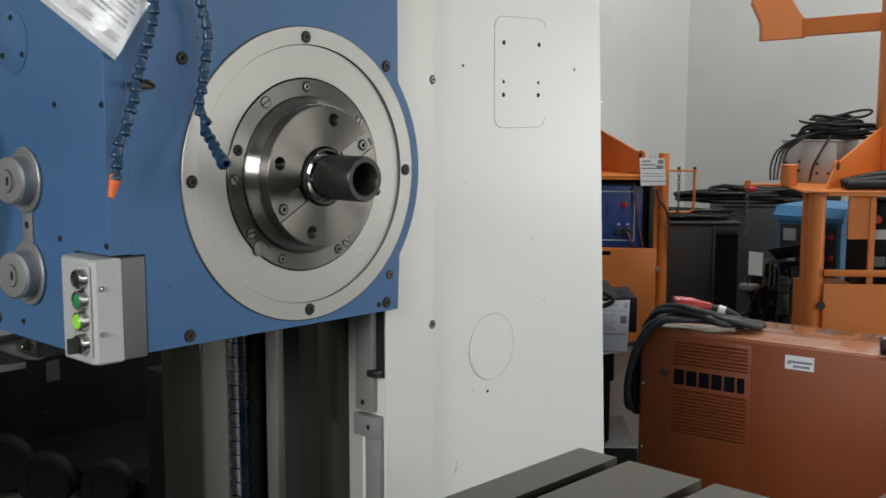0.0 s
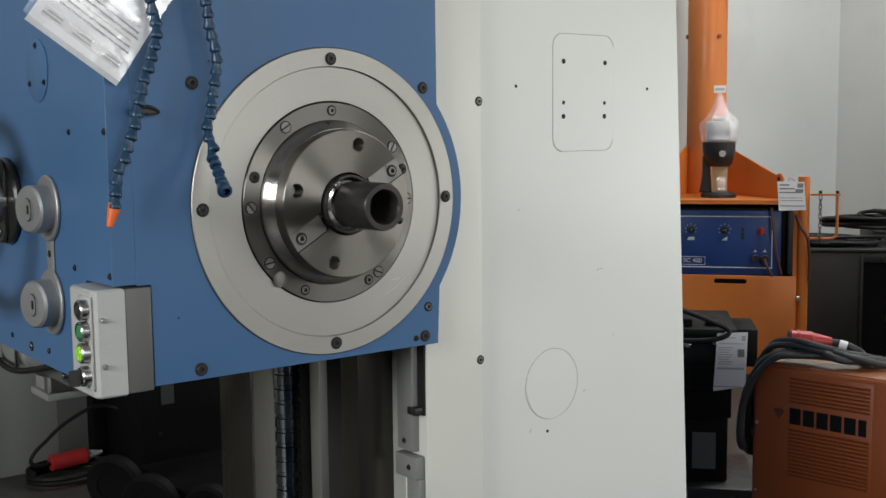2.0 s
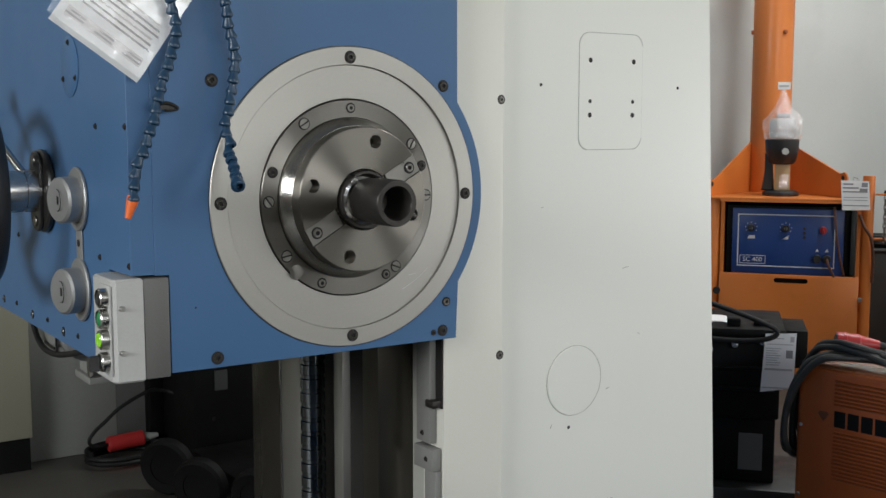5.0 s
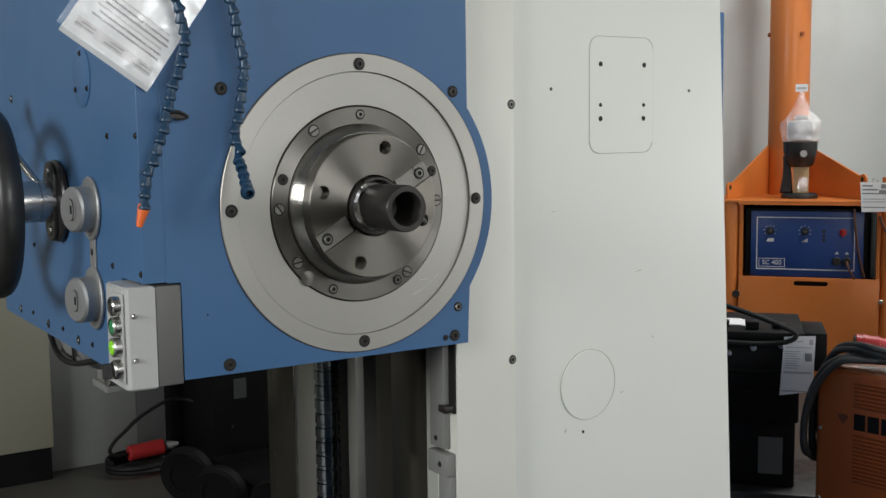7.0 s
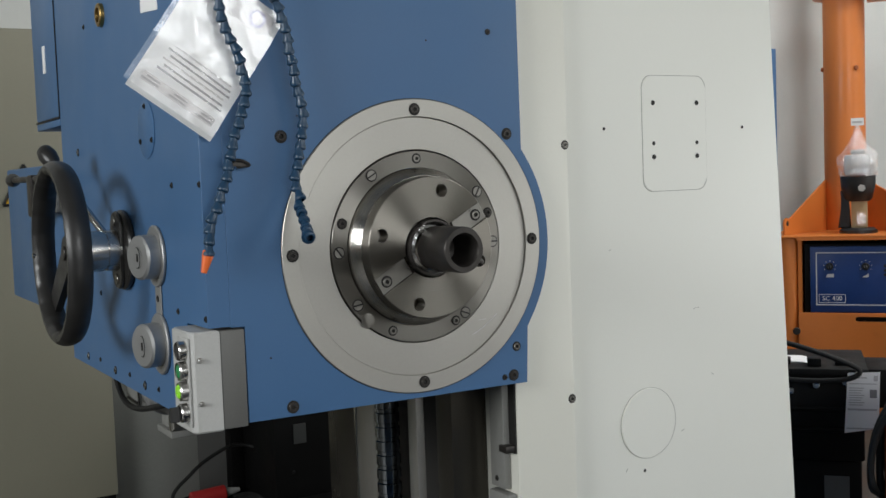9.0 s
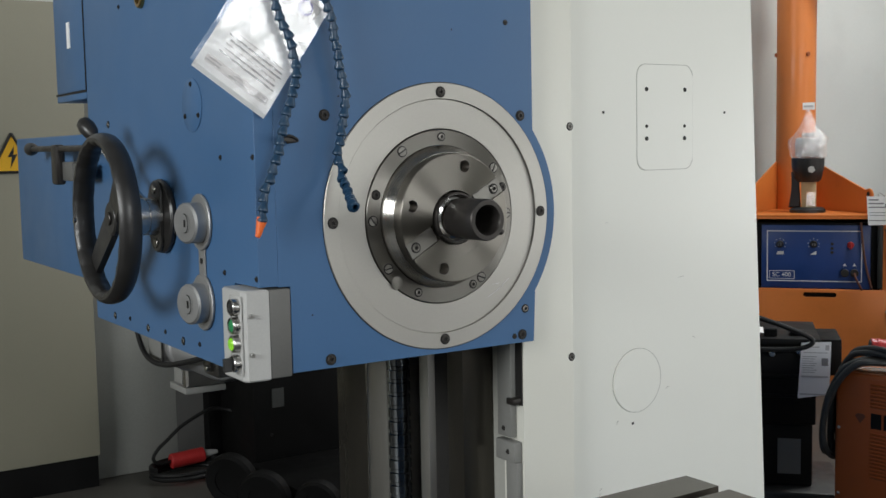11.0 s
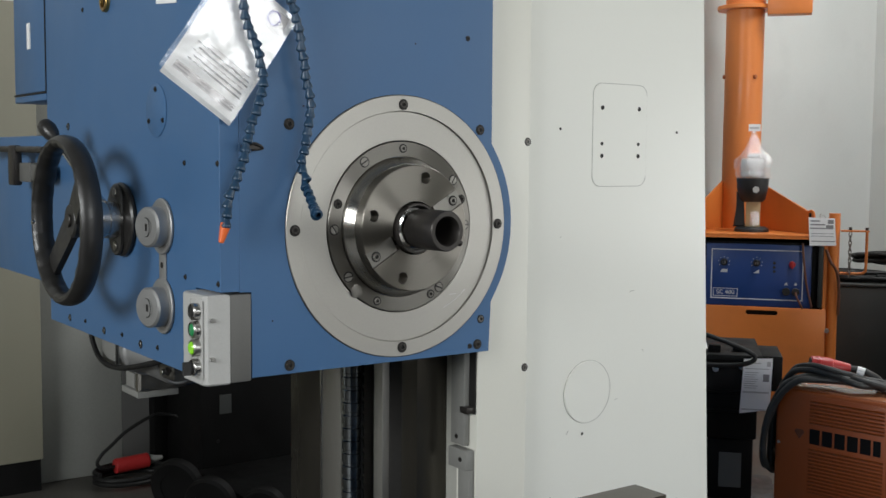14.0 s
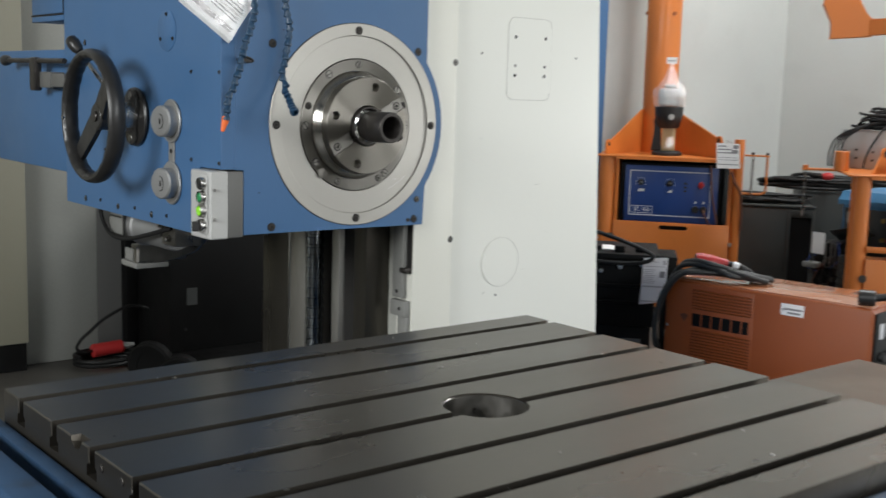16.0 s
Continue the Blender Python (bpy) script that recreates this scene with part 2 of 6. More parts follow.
# ---------------------------------------------------------------- shape helpers


def box(bm, x0, x1, y0, y1, z0, z1, bev=0.0, seg=2):
    vs = bmesh.ops.create_cube(bm, size=1.0)["verts"]
    bmesh.ops.scale(bm, vec=(x1 - x0, y1 - y0, z1 - z0), verts=vs)
    bmesh.ops.translate(bm, vec=((x0 + x1) / 2, (y0 + y1) / 2, (z0 + z1) / 2), verts=vs)
    if bev:
        es = list({e for v in vs for e in v.link_edges})
        bmesh.ops.bevel(bm, geom=es, offset=bev, segments=seg, profile=0.5, affect="EDGES")


def basis(axis):
    w = Vector(axis).normalized()
    u = w.orthogonal().normalized() if abs(w.z) < 0.9 else Vector((1, 0, 0))
    u = (u - w * u.dot(w)).normalized()
    return u, w.cross(u), w


def lathe(bm, prof, origin, axis, seg=48):
    """prof: rows of radius and height along the axis; a radius of 0 closes it."""
    u, v, w = basis(axis)
    o = Vector(origin)
    rings = []
    for r, h in prof:
        if r < 1e-6:
            rings.append([bm.verts.new(o + w * h)])
        else:
            rings.append([bm.verts.new(o + w * h + (u * math.cos(a) + v * math.sin(a)) * r) for a in (2 * math.pi * k / seg for k in range(seg))])
    for a, b in zip(rings, rings[1:]):
        for k in range(seg):
            j = (k + 1) % seg
            if len(a) == 1 and len(b) > 1:
                bm.faces.new((a[0], b[j], b[k]))
            elif len(b) == 1 and len(a) > 1:
                bm.faces.new((a[k], a[j], b[0]))
            elif len(a) > 1:
                bm.faces.new((a[k], a[j], b[j], b[k]))


def cyl(bm, p0, p1, r, seg=24, r2=None, bev=0.0):
    p0, p1 = Vector(p0), Vector(p1)
    h = (p1 - p0).length
    r2 = r if r2 is None else r2
    if bev:
        prof = [(0, 0), (r - bev, 0), (r, bev), (r2, h - bev), (r2 - bev, h), (0, h)]
    else:
        prof = [(0, 0), (r, 0), (r2, h), (0, h)]
    lathe(bm, prof, p0, p1 - p0, seg)


def prism(bm, pts, lo, hi, plane="xz", bev=0.0):
    def at(a, b, c):
        return {"xz": (a, c, b), "xy": (a, b, c), "yz": (c, a, b)}[plane]

    va = [bm.verts.new(at(a, b, lo)) for a, b in pts]
    vb = [bm.verts.new(at(a, b, hi)) for a, b in pts]
    fs = [bm.faces.new(va), bm.faces.new(vb[::-1])]
    n = len(pts)
    for k in range(n):
        fs.append(bm.faces.new((va[k], vb[k], vb[(k + 1) % n], va[(k + 1) % n])))
    if bev:
        es = list({e for f in fs[:2] for e in f.edges})
        bmesh.ops.bevel(bm, geom=es, offset=bev, segments=1, affect="EDGES")


def smooth_path(pts, steps=6):
    p = [Vector(q) for q in pts]
    p = [p[0] * 2 - p[1], *p, p[-1] * 2 - p[-2]]
    out = []
    for a, b, c, d in zip(p, p[1:], p[2:], p[3:]):
        for k in range(steps):
            t = k / steps
            out.append(0.5 * (2 * b + (c - a) * t + (2 * a - 5 * b + 4 * c - d) * t * t + (3 * b - a - 3 * c + d) * t**3))
    return [*out, p[-2]]


def tube(bm, pts, r, seg=8, steps=6, smooth=True):
    path = smooth_path(pts, steps) if smooth else [Vector(q) for q in pts]
    rings = []
    u = None
    for k, q in enumerate(path):
        w = (path[min(k + 1, len(path) - 1)] - path[max(k - 1, 0)]).normalized()
        u = basis(w)[0] if u is None else (u - w * u.dot(w)).normalized()
        v = w.cross(u)
        rings.append([bm.verts.new(q + (u * math.cos(a) + v * math.sin(a)) * r) for a in (2 * math.pi * j / seg for j in range(seg))])
    for a, b in zip(rings, rings[1:]):
        for j in range(seg):
            bm.faces.new((a[j], a[(j + 1) % seg], b[(j + 1) % seg], b[j]))
    bm.faces.new(rings[0][::-1])
    bm.faces.new(rings[-1])


def finish(bm, name, sharp=0.6):
    bmesh.ops.recalc_face_normals(bm, faces=bm.faces)
    for f in bm.faces:
        f.smooth = True
    for e in bm.edges:
        e.smooth = len(e.link_faces) == 2 and e.calc_face_angle(0.0) < sharp
    me = bpy.data.meshes.new(name)
    bm.to_mesh(me)
    bm.free()
    return me




def thing(name, place, label, category, group="", turn=0.0):
    ob = new(name)
    ob.empty_display_size = 0.05
    ob.matrix_basis = pose(*place, 0, 0, turn)
    return tagged(ob, label, category, group)


def hang(ob, parent):
    """Makes ob a part of parent where it stands; things are turned or moved only once they are complete."""
    ob.parent = parent
    top = parent
    while top.parent is not None:
        top = top.parent
    if parent is top:
        ob.matrix_parent_inverse = top.matrix_basis.inverted()
    else:
        ob.matrix_parent_inverse = parent.matrix_basis.inverted()
    return ob


def part(name, bm, material, parent, label=""):
    me = finish(bm, name)
    me.materials.append(material)
    ob = new(name, me)
    hang(ob, parent)
    if label:
        tagged(ob, label)
    return ob


def shared(name, me, parent, m, label=""):
    ob = new(name, me)
    ob.matrix_basis = m
    hang(ob, parent)
    if label:
        tagged(ob, label)
    return ob


def struct(name, bm, material, label, category=""):
    me = finish(bm, name)
    me.materials.append(material)
    return tagged(new(name, me), label, category or name.split("_")[0], "", "structure")


def solo(name, bm, material, label, category, group=""):
    me = finish(bm, name)
    me.materials.append(material)
    return tagged(new(name, me), label, category, group)


def cut(bm, cutters):
    """bm less the cutters, by a boolean worked out here and now."""
    def as_object(b, n):
        bmesh.ops.recalc_face_normals(b, faces=b.faces)
        me = bpy.data.meshes.new(n)
        b.to_mesh(me)
        b.free()
        return new(n, me)

    a = as_object(bm, "blank")
    extra = [as_object(c, "cutter") for c in cutters]
    for c in extra:
        md = a.modifiers.new("cut", "BOOLEAN")
        md.operation, md.object, md.solver = "DIFFERENCE", c, "EXACT"
    dg = bpy.context.evaluated_depsgraph_get()
    dg.update()
    me = bpy.data.meshes.new_from_object(a.evaluated_get(dg))
    out = bmesh.new()
    out.from_mesh(me)
    for o in (a, *extra):
        old = o.data
        bpy.data.objects.remove(o)
        bpy.data.meshes.remove(old)
    bpy.data.meshes.remove(me)
    return out


def mesh2(name, bm, mats):
    me = finish(bm, name)
    for m in mats:
        me.materials.append(m)
    return me


def socket_bolt(r, head, rim):
    """A cap screw in a counterbore, its axis along +z."""
    bm = bmesh.new()
    lathe(bm, [(r * 1.45, -0.001), (r * 1.45, 0.0006), (r * 1.02, 0.0006)], (0, 0, 0), (0, 0, 1), 20)
    n0 = len(bm.faces)
    lathe(bm, [(r, 0.0), (r, 0.0018), (r * 0.9, 0.0026), (r * 0.55, 0.0026)], (0, 0, 0), (0, 0, 1), 20)
    bm.faces.ensure_lookup_table()
    for f in bm.faces[n0:]:
        f.material_index = 1
    n1 = len(bm.faces)
    lathe(bm, [(r * 0.55, 0.0026), (r * 0.5, 0.0004), (0, 0.0004)], (0, 0, 0), (0, 0, 1), 6)
    bm.faces.ensure_lookup_table()
    for f in bm.faces[n1:]:
        f.material_index = 0
    return mesh2("bolt", bm, [rim, head])


def slotted_screw(r, head):
    bm = bmesh.new()
    lathe(bm, [(r * 1.25, -0.001), (r * 1.25, 0.0005), (r, 0.0005)], (0, 0, 0), (0, 0, 1), 20)
    for f in bm.faces:
        f.material_index = 0
    n0 = len(bm.faces)
    w = r * 0.17
    a = math.asin(w / r)
    for s in (0, math.pi):
        arc = [(r * math.cos(s + t), r * math.sin(s + t)) for t in np.linspace(a, math.pi - a, 10)]
        prism(bm, arc, 0.0, 0.0016, "xy")
    bm.faces.ensure_lookup_table()
    for f in bm.faces[n0:]:
        f.material_index = 1
    n1 = len(bm.faces)
    box(bm, -r, r, -w, w, 0, 0.0006)
    bm.faces.ensure_lookup_table()
    for f in bm.faces[n1:]:
        f.material_index = 0
    return mesh2("screw", bm, [PIT, head])


BOLT_L = socket_bolt(0.0075, DARKSTEEL, PIT)
BOLT_M = socket_bolt(0.0062, BOLTSTEEL, PIT)
BOLT_D = socket_bolt(0.0066, DARKSTEEL, PIT)
BOLT_S = socket_bolt(0.0038, DARKSTEEL, PIT)
SLOT_M = slotted_screw(0.0085, BOLTSTEEL)
FRONT = pose(0, 0, 0, 90, 0, 0)
LEFT = pose(0, 0, 0, 0, -90, 0)


def bolt(me, parent, x, y, z, facing, spin=0.0, name="bolt"):
    return shared(name, me, parent, Matrix.Translation((x, y, z)) @ facing @ pose(0, 0, 0, 0, 0, spin))

# ---------------------------------------------------------------- hall
X0, X1, Y0, Y1, ZC = ROOM
bm = bmesh.new()
box(bm, X0 - 0.3, X1 + 0.3, Y0 - 0.3, Y1 + 0.3, -0.15, 0.0)
struct("floor", bm, CONCRETE, "dark oil-stained concrete workshop floor")
bm = bmesh.new()
box(bm, X0, X1, Y1, Y1 + 0.2, 0, ZC)
struct("wall_north", bm, WALL, "white plastered workshop wall with soft shadow tones in its colour")
bm = bmesh.new()
for y0, y1, z0, z1 in ((Y0, EAST[0], 0, ZC), (EAST[1], Y1, 0, ZC), (EAST[0], EAST[1], 0, EAST[2]), (EAST[0], EAST[1], EAST[3], ZC)):
    box(bm, X1, X1 + 0.2, y0, y1, z0, z1)
struct("wall_east", bm, WALL, "white plastered workshop wall with soft shadow tones in its colour")
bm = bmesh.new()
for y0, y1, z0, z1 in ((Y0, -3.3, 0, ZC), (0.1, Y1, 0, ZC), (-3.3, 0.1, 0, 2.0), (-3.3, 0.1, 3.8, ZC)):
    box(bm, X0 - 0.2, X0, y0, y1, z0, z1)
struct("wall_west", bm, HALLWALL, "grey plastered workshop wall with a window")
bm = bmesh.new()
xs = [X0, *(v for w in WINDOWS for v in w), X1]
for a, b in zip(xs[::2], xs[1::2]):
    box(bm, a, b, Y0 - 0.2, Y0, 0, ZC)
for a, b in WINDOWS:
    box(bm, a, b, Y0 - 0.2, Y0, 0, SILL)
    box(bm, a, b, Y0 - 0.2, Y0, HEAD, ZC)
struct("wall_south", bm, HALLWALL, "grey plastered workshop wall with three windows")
# Unseen ceiling, left open for the added overhead fill.
bm = bmesh.new()
for x0, x1, y0, y1 in ((X0 - 0.2, 3.6, Y0 - 0.2, Y1 + 0.2), (6.2, X1 + 0.2, Y0 - 0.2, Y1 + 0.2), (3.6, 6.2, Y0 - 0.2, -0.1), (3.6, 6.2, 1.3, Y1 + 0.2)):
    box(bm, x0, x1, y0, y1, ZC, ZC + 0.15)
struct("ceiling", bm, CEIL, "pale painted workshop ceiling with an opening for an added light")
for k, (a, b) in enumerate(WINDOWS):
    bm = bmesh.new()
    for u, v in ((a, a + 0.06), ((a + b) / 2 - 0.03, (a + b) / 2 + 0.03), (b - 0.06, b)):
        box(bm, u, v, Y0 - 0.01, Y0 + 0.04, SILL, HEAD, 0.006)
    for z in (SILL, (SILL + HEAD) / 2, HEAD - 0.06):
        box(bm, a + 0.06, b - 0.06, Y0 - 0.01, Y0 + 0.035, z, z + 0.06, 0.006)
    struct("window_%d" % (k + 1), bm, WINFRAME, "grey painted workshop window frame", "window")

# Frame round the added east light, out of view.
bm = bmesh.new()
for u in (EAST[0], (2 * EAST[0] + EAST[1]) / 3 - 0.03, (EAST[0] + 2 * EAST[1]) / 3 - 0.03, EAST[1] - 0.06):
    box(bm, X1 - 0.04, X1 + 0.01, u, u + 0.06, EAST[2], EAST[3], 0.006)
for z in (EAST[2], EAST[3] - 0.06):
    box(bm, X1 - 0.035, X1 + 0.01, EAST[0] + 0.06, EAST[1] - 0.06, z, z + 0.06, 0.006)
struct("window_4", bm, WINFRAME, "grey painted workshop window frame", "window")

# ---------------------------------------------------------------- machine column
AX = 1.40
col = thing("boring_mill_column", (0.55, 0.45, 0), "tall machine column with white enamelled cover and oily guideways", "machine column")


def right_edge(z):
    return 0.941 + (1.742 - z) * 0.0508


ZT = 2.45
bm = bmesh.new()
prism(bm, [(0.241, 0.42), (0.93, 0.42), (0.90, ZT - 0.02), (0.241, ZT - 0.02)], 0.10, 0.672, "xz", 0.004)
# Unseen rear block, added to shade the wall behind from the south window.
box(bm, 0.62, 0.90, 0.671, 1.30, 0.42, ZT - 0.02)
part("casting", bm, BLUE, col, "blue painted column casting with an added rear block")
bm = bmesh.new()
prism(bm, [(0.357, 0.32), (right_edge(0.32), 0.32), (right_edge(ZT), ZT), (0.357, ZT)], 0.056, 0.096, "xz", 0.002)
cover = part("front_cover", bm, COOLWHITE, col, "white enamelled sheet-steel cover")
bm = bmesh.new()
prism(bm, [(0.213, 0.028), (0.340, 0.028), (0.352, 0.032), (0.3565, 0.042), (0.3565, 0.098), (0.213, 0.098)], 0.32, ZT, "xy")
part("edge_cover", bm, CREAM, col, "narrow raised white cover strip")
# rounded rectangle and round blank, both scribed as fine grooves
bm = bmesh.new()


def ring_bar(bm, pts, w, y0, y1):
    n = len(pts)
    for k in range(n):
        a, b = Vector((*pts[k], 0)), Vector((*pts[(k + 1) % n], 0))
        d = (b - a).normalized()
        m = Vector((-d.y, d.x, 0)) * w / 2
        prism(bm, [(q.x, q.y) for q in (a + m, b + m, b - m, a - m)], y0, y1, "xz")


rr = []
for cx, cz, a0 in ((0.712, 1.687, 0), (0.587, 1.687, 90), (0.587, 1.499, 180), (0.712, 1.499, 270)):
    rr += [(cx + 0.025 * math.cos(radians(a0 + 15 * k)), cz + 0.025 * math.sin(radians(a0 + 15 * k))) for k in range(7)]
joint = bmesh.new()
ring_bar(joint, rr, 0.0012, 0.0554, 0.0566)
part("plate_joint", joint, GREYENAMEL, cover)
prism(bm, [(0.6495 + (x - 0.6495) * 0.994, 1.593 + (z - 1.593) * 0.994) for x, z in rr], 0.0545, 0.060, "xz", 0.0014)
part("access_plate", bm, COOLWHITE, cover, "rounded white access plate with four screw holes")
bm = bmesh.new()
cyl(bm, (0.5605, 0.060, 0.9945), (0.5605, 0.0546, 0.9945), 0.0735, 64, bev=0.0012)
for v in bm.verts:
    v.co.y += 0.028 * (v.co.x - 0.5605) - 0.0012
joint = bmesh.new()
lathe(joint, [(0.0745, 0.0566), (0.0745, 0.0555), (0.0732, 0.0555)], (0.5605, 0, 0.9945), (0, 1, 0), 64)
part("blank_joint", joint, GREYENAMEL, cover)
part("round_blank", bm, COOLWHITE, cover, "round white blanking disc, edge scuffed")
bm = bmesh.new()
lathe(bm, [(0.0034, 0), (0.0034, 0.0006), (0, 0.0006)], (0, 0, 0), (0, 0, 1), 12)
me_dot = mesh2("hole", bm, [PIT])
bm = bmesh.new()
lathe(bm, [(0.0052, 0), (0.0052, 0.0006), (0, 0.0006)], (0, 0, 0), (0, 0, 1), 14)
me_hole = mesh2("hole", bm, [PIT])
for x, z, y in ((0.591, 1.656, 0.0545), (0.711, 1.656, 0.0545), (0.591, 1.545, 0.0545), (0.710, 1.545, 0.0545)):
    bolt(me_hole, cover, x, y, z, FRONT, name="screw_hole")
for x, z in ((0.591, 1.573), (0.710, 1.573)):
    bolt(me_hole, cover, x, 0.0545, z, FRONT @ Matrix.Scale(0.8, 4), name="screw_hole")
for x, z in ((0.463, 1.604), (0.844, 1.604), (0.547, 0.896)):
    bolt(me_dot, cover, x, 0.056, z, FRONT, name="screw_hole")
for x, z, l, a in ((0.445, 0.742, 0.016, 75), (0.449, 0.758, 0.007, 40), (0.700, 1.222, 0.018, 8), (0.655, 0.965, 0.010, 20), (0.742, 1.075, 0.008, -30), (0.500, 0.905, 0.009, 60), (0.470, 1.36, 0.006, 10)):
    bm = bmesh.new()
    dx, dz = l / 2 * math.cos(radians(a)), l / 2 * math.sin(radians(a))
    tube(bm, [(x - dx, 0.0558, z - dz), (x, 0.0556, z + 0.001), (x + dx, 0.0558, z + dz)], 0.0006, 5, 3)
    part("scuff", bm, GREYENAMEL, cover, "short grey scuff mark")
for z in (1.573, 1.079, 0.58):
    bolt(BOLT_M, col, 0.344, 0.0285, z, FRONT, name="screw")
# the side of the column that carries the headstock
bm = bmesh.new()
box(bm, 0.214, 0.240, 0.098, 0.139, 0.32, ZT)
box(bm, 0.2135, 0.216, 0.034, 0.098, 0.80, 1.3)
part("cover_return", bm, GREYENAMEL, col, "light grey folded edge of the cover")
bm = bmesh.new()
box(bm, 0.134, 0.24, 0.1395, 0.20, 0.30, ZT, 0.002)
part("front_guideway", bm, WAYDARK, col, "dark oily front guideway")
# Solid blocks; their black stands for the shade between the guideways.
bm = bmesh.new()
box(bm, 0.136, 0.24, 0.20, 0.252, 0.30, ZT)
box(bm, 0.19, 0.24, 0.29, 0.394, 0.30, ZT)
part("recess", bm, PIT, col, "black filler blocks between the guideways, shade put into their colour")
bm = bmesh.new()
box(bm, 0.118, 0.24, 0.2525, 0.2895, 0.30, ZT, 0.002)
part("narrow_guideway", bm, WAYSTEEL, col, "narrow bright guideway strip")
bm = bmesh.new()
box(bm, 0.094, 0.24, 0.3945, 0.481, 0.30, ZT, 0.003)
part("bright_guideway", bm, WAYSTEEL, col, "broad bright guideway")
bm = bmesh.new()
box(bm, 0.0925, 0.100, 0.4812, 0.490, 0.30, ZT, 0.001)
part("guideway_edge", bm, CHROME, col, "thin polished guideway edge")
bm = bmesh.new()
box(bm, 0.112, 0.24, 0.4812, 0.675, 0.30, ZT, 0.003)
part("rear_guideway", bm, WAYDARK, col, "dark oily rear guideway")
bm = bmesh.new()
prof = [(0.0, 0.32)]
z = 0.32
while z < 1.5:
    prof += [(0.026, z), (0.026, z + 0.019), (0.0235, z + 0.021), (0.0235, z + 0.028)]
    z += 0.030
prof += [(0.0, z)]
lathe(bm, prof, (0.110, 0.366, 0), (0, 0, 1), 28)
part("lead_screw", bm, SCREWSTEEL, col, "vertical steel lead screw")
bm = bmesh.new()
box(bm, 0.196, 0.2125, 0.052, 0.100, 0.918, 1.20, 0.003)
box(bm, 0.190, 0.2125, 0.034, 0.100, 0.868, 0.912, 0.003)
box(bm, 0.198, 0.2125, 0.034, 0.074, 0.60, 0.868, 0.002)
# Darker grey than the cover's edge, to paint in the bracket's shade.
part("bracket", bm, PANELGREY, col, "sheet bracket beside the guideway, its shade put into a darker grey")
bm = bmesh.new()
box(bm, 0.2095, 0.2130, 0.031, 0.0515, 0.99, 1.20)
part("slot", bm, PIT, col, "dark slot in the cover edge")
bolt(BOLT_S, col, 0.190, 0.056, 0.890, LEFT)
bolt(BOLT_S, col, 0.196, 0.078, 0.936, LEFT)
bm = bmesh.new()
box(bm, 0.190, 0.2125, 0.033, 0.060, 0.992, 1.006, 0.002)
part("clip", bm, DARKSTEEL, col)
bm = bmesh.new()
box(bm, 0.00, 1.25, -0.10, 1.35, 0.0, 0.30, 0.02)
box(bm, 0.105, 1.10, 0.105, 1.0, 0.299, 0.421, 0.01)
part("foot", bm, BLUE_LIGHT, col, "blue cast column foot")

# ---------------------------------------------------------------- headstock
head = thing("boring_mill_headstock", (-0.08, 0.5, 1.13), "blue painted headstock of a horizontal boring mill", "machine headstock")
HT = 2.12
bm = bmesh.new()
box(bm, -0.351, 0.093, 0.026, 1.0, 1.2925, HT)
box(bm, -0.3255, 0.093, 0.026, 1.0, 1.134, 1.2920)
box(bm, -0.351, -0.3260, 0.112, 1.0, 1.134, 1.2920)
part("casting", bm, BLUE, head)
outline = [(-0.3505, HT), (0.2225, HT)]
a0 = math.asin(0.1665 / 0.279)
a1 = -math.asin(0.163 / 0.279)
outline += [(0.279 * math.cos(a), AX + 0.279 * math.sin(a)) for a in np.linspace(a0, a1, 22)]
outline += [(0.2225, 1.131), (-0.327, 1.1335), (-0.327, 1.2915), (-0.3505, 1.2915)]
bm = bmesh.new()
prism(bm, outline, 0.003, 0.025, "xz", 0.0005)
c = bmesh.new()
cyl(c, (0, -0.05, AX), (0, 0.1, AX), 0.245, 96)
bm = cut(bm, [c])
front = part("front_plate", bm, BLUE, head, "blue painted front plate with a round bulge")
side = [(0.0035, HT), (1.005, HT), (1.005, 1.124), (0.111, 1.124), (0.111, 1.2935), (0.0035, 1.2935)]
bm = bmesh.new()
prism(bm, side, -0.388, -0.3507, "yz", 0.0006)
cheek = part("side_cover", bm, BLUE, head, "blue painted side cover plate")
# flange, ring, boss and spindle
bm = bmesh.new()
lathe(bm, [(0.170, 0.012), (0.170, 0.0052), (0.171, 0.0045), (0.2258, 0.0045), (0.2264, 0.0052), (0.2270, 0.0052), (0.2272, 0.0006), (0.2280, 0.0), (0.2570, 0.0), (0.2585, 0.0015), (0.2585, 0.012)], (0, 0, AX), (0, 1, 0), 128)
flange = part("flange", bm, FLANGE, head, "large ground steel flange ring, lightly scratched")
bm = bmesh.new()
lathe(bm, [(0.2594, 0.0034), (0.2594, 0.0020), (0.2583, 0.0020)], (0, 0, AX), (0, 1, 0), 96)
lathe(bm, [(0.1702, 0.0125), (0.1686, 0.0125), (0.1686, 0.006)], (0, 0, AX), (0, 1, 0), 96)
part("gap", bm, PIT, head, "dark joint round the flange")
bm = bmesh.new()
lathe(bm, [(0.1680, 0.014), (0.1680, 0.0035), (0.1672, 0.0025), (0.139, 0.0025), (0.1385, 0.013)], (0, 0, AX), (0, 1, 0), 112)
ring = part("clamp_ring", bm, RINGSTEEL, head, "dull steel ring with eleven screws")
bm = bmesh.new()
lathe(bm, [(0.1376, 0.013), (0.1376, -0.002), (0.1366, -0.004), (0.1262, -0.0205), (0.1245, -0.0225), (0.1238, -0.0225), (0.1238, 0.012)], (0, 0, AX), (0, 1, 0), 112)
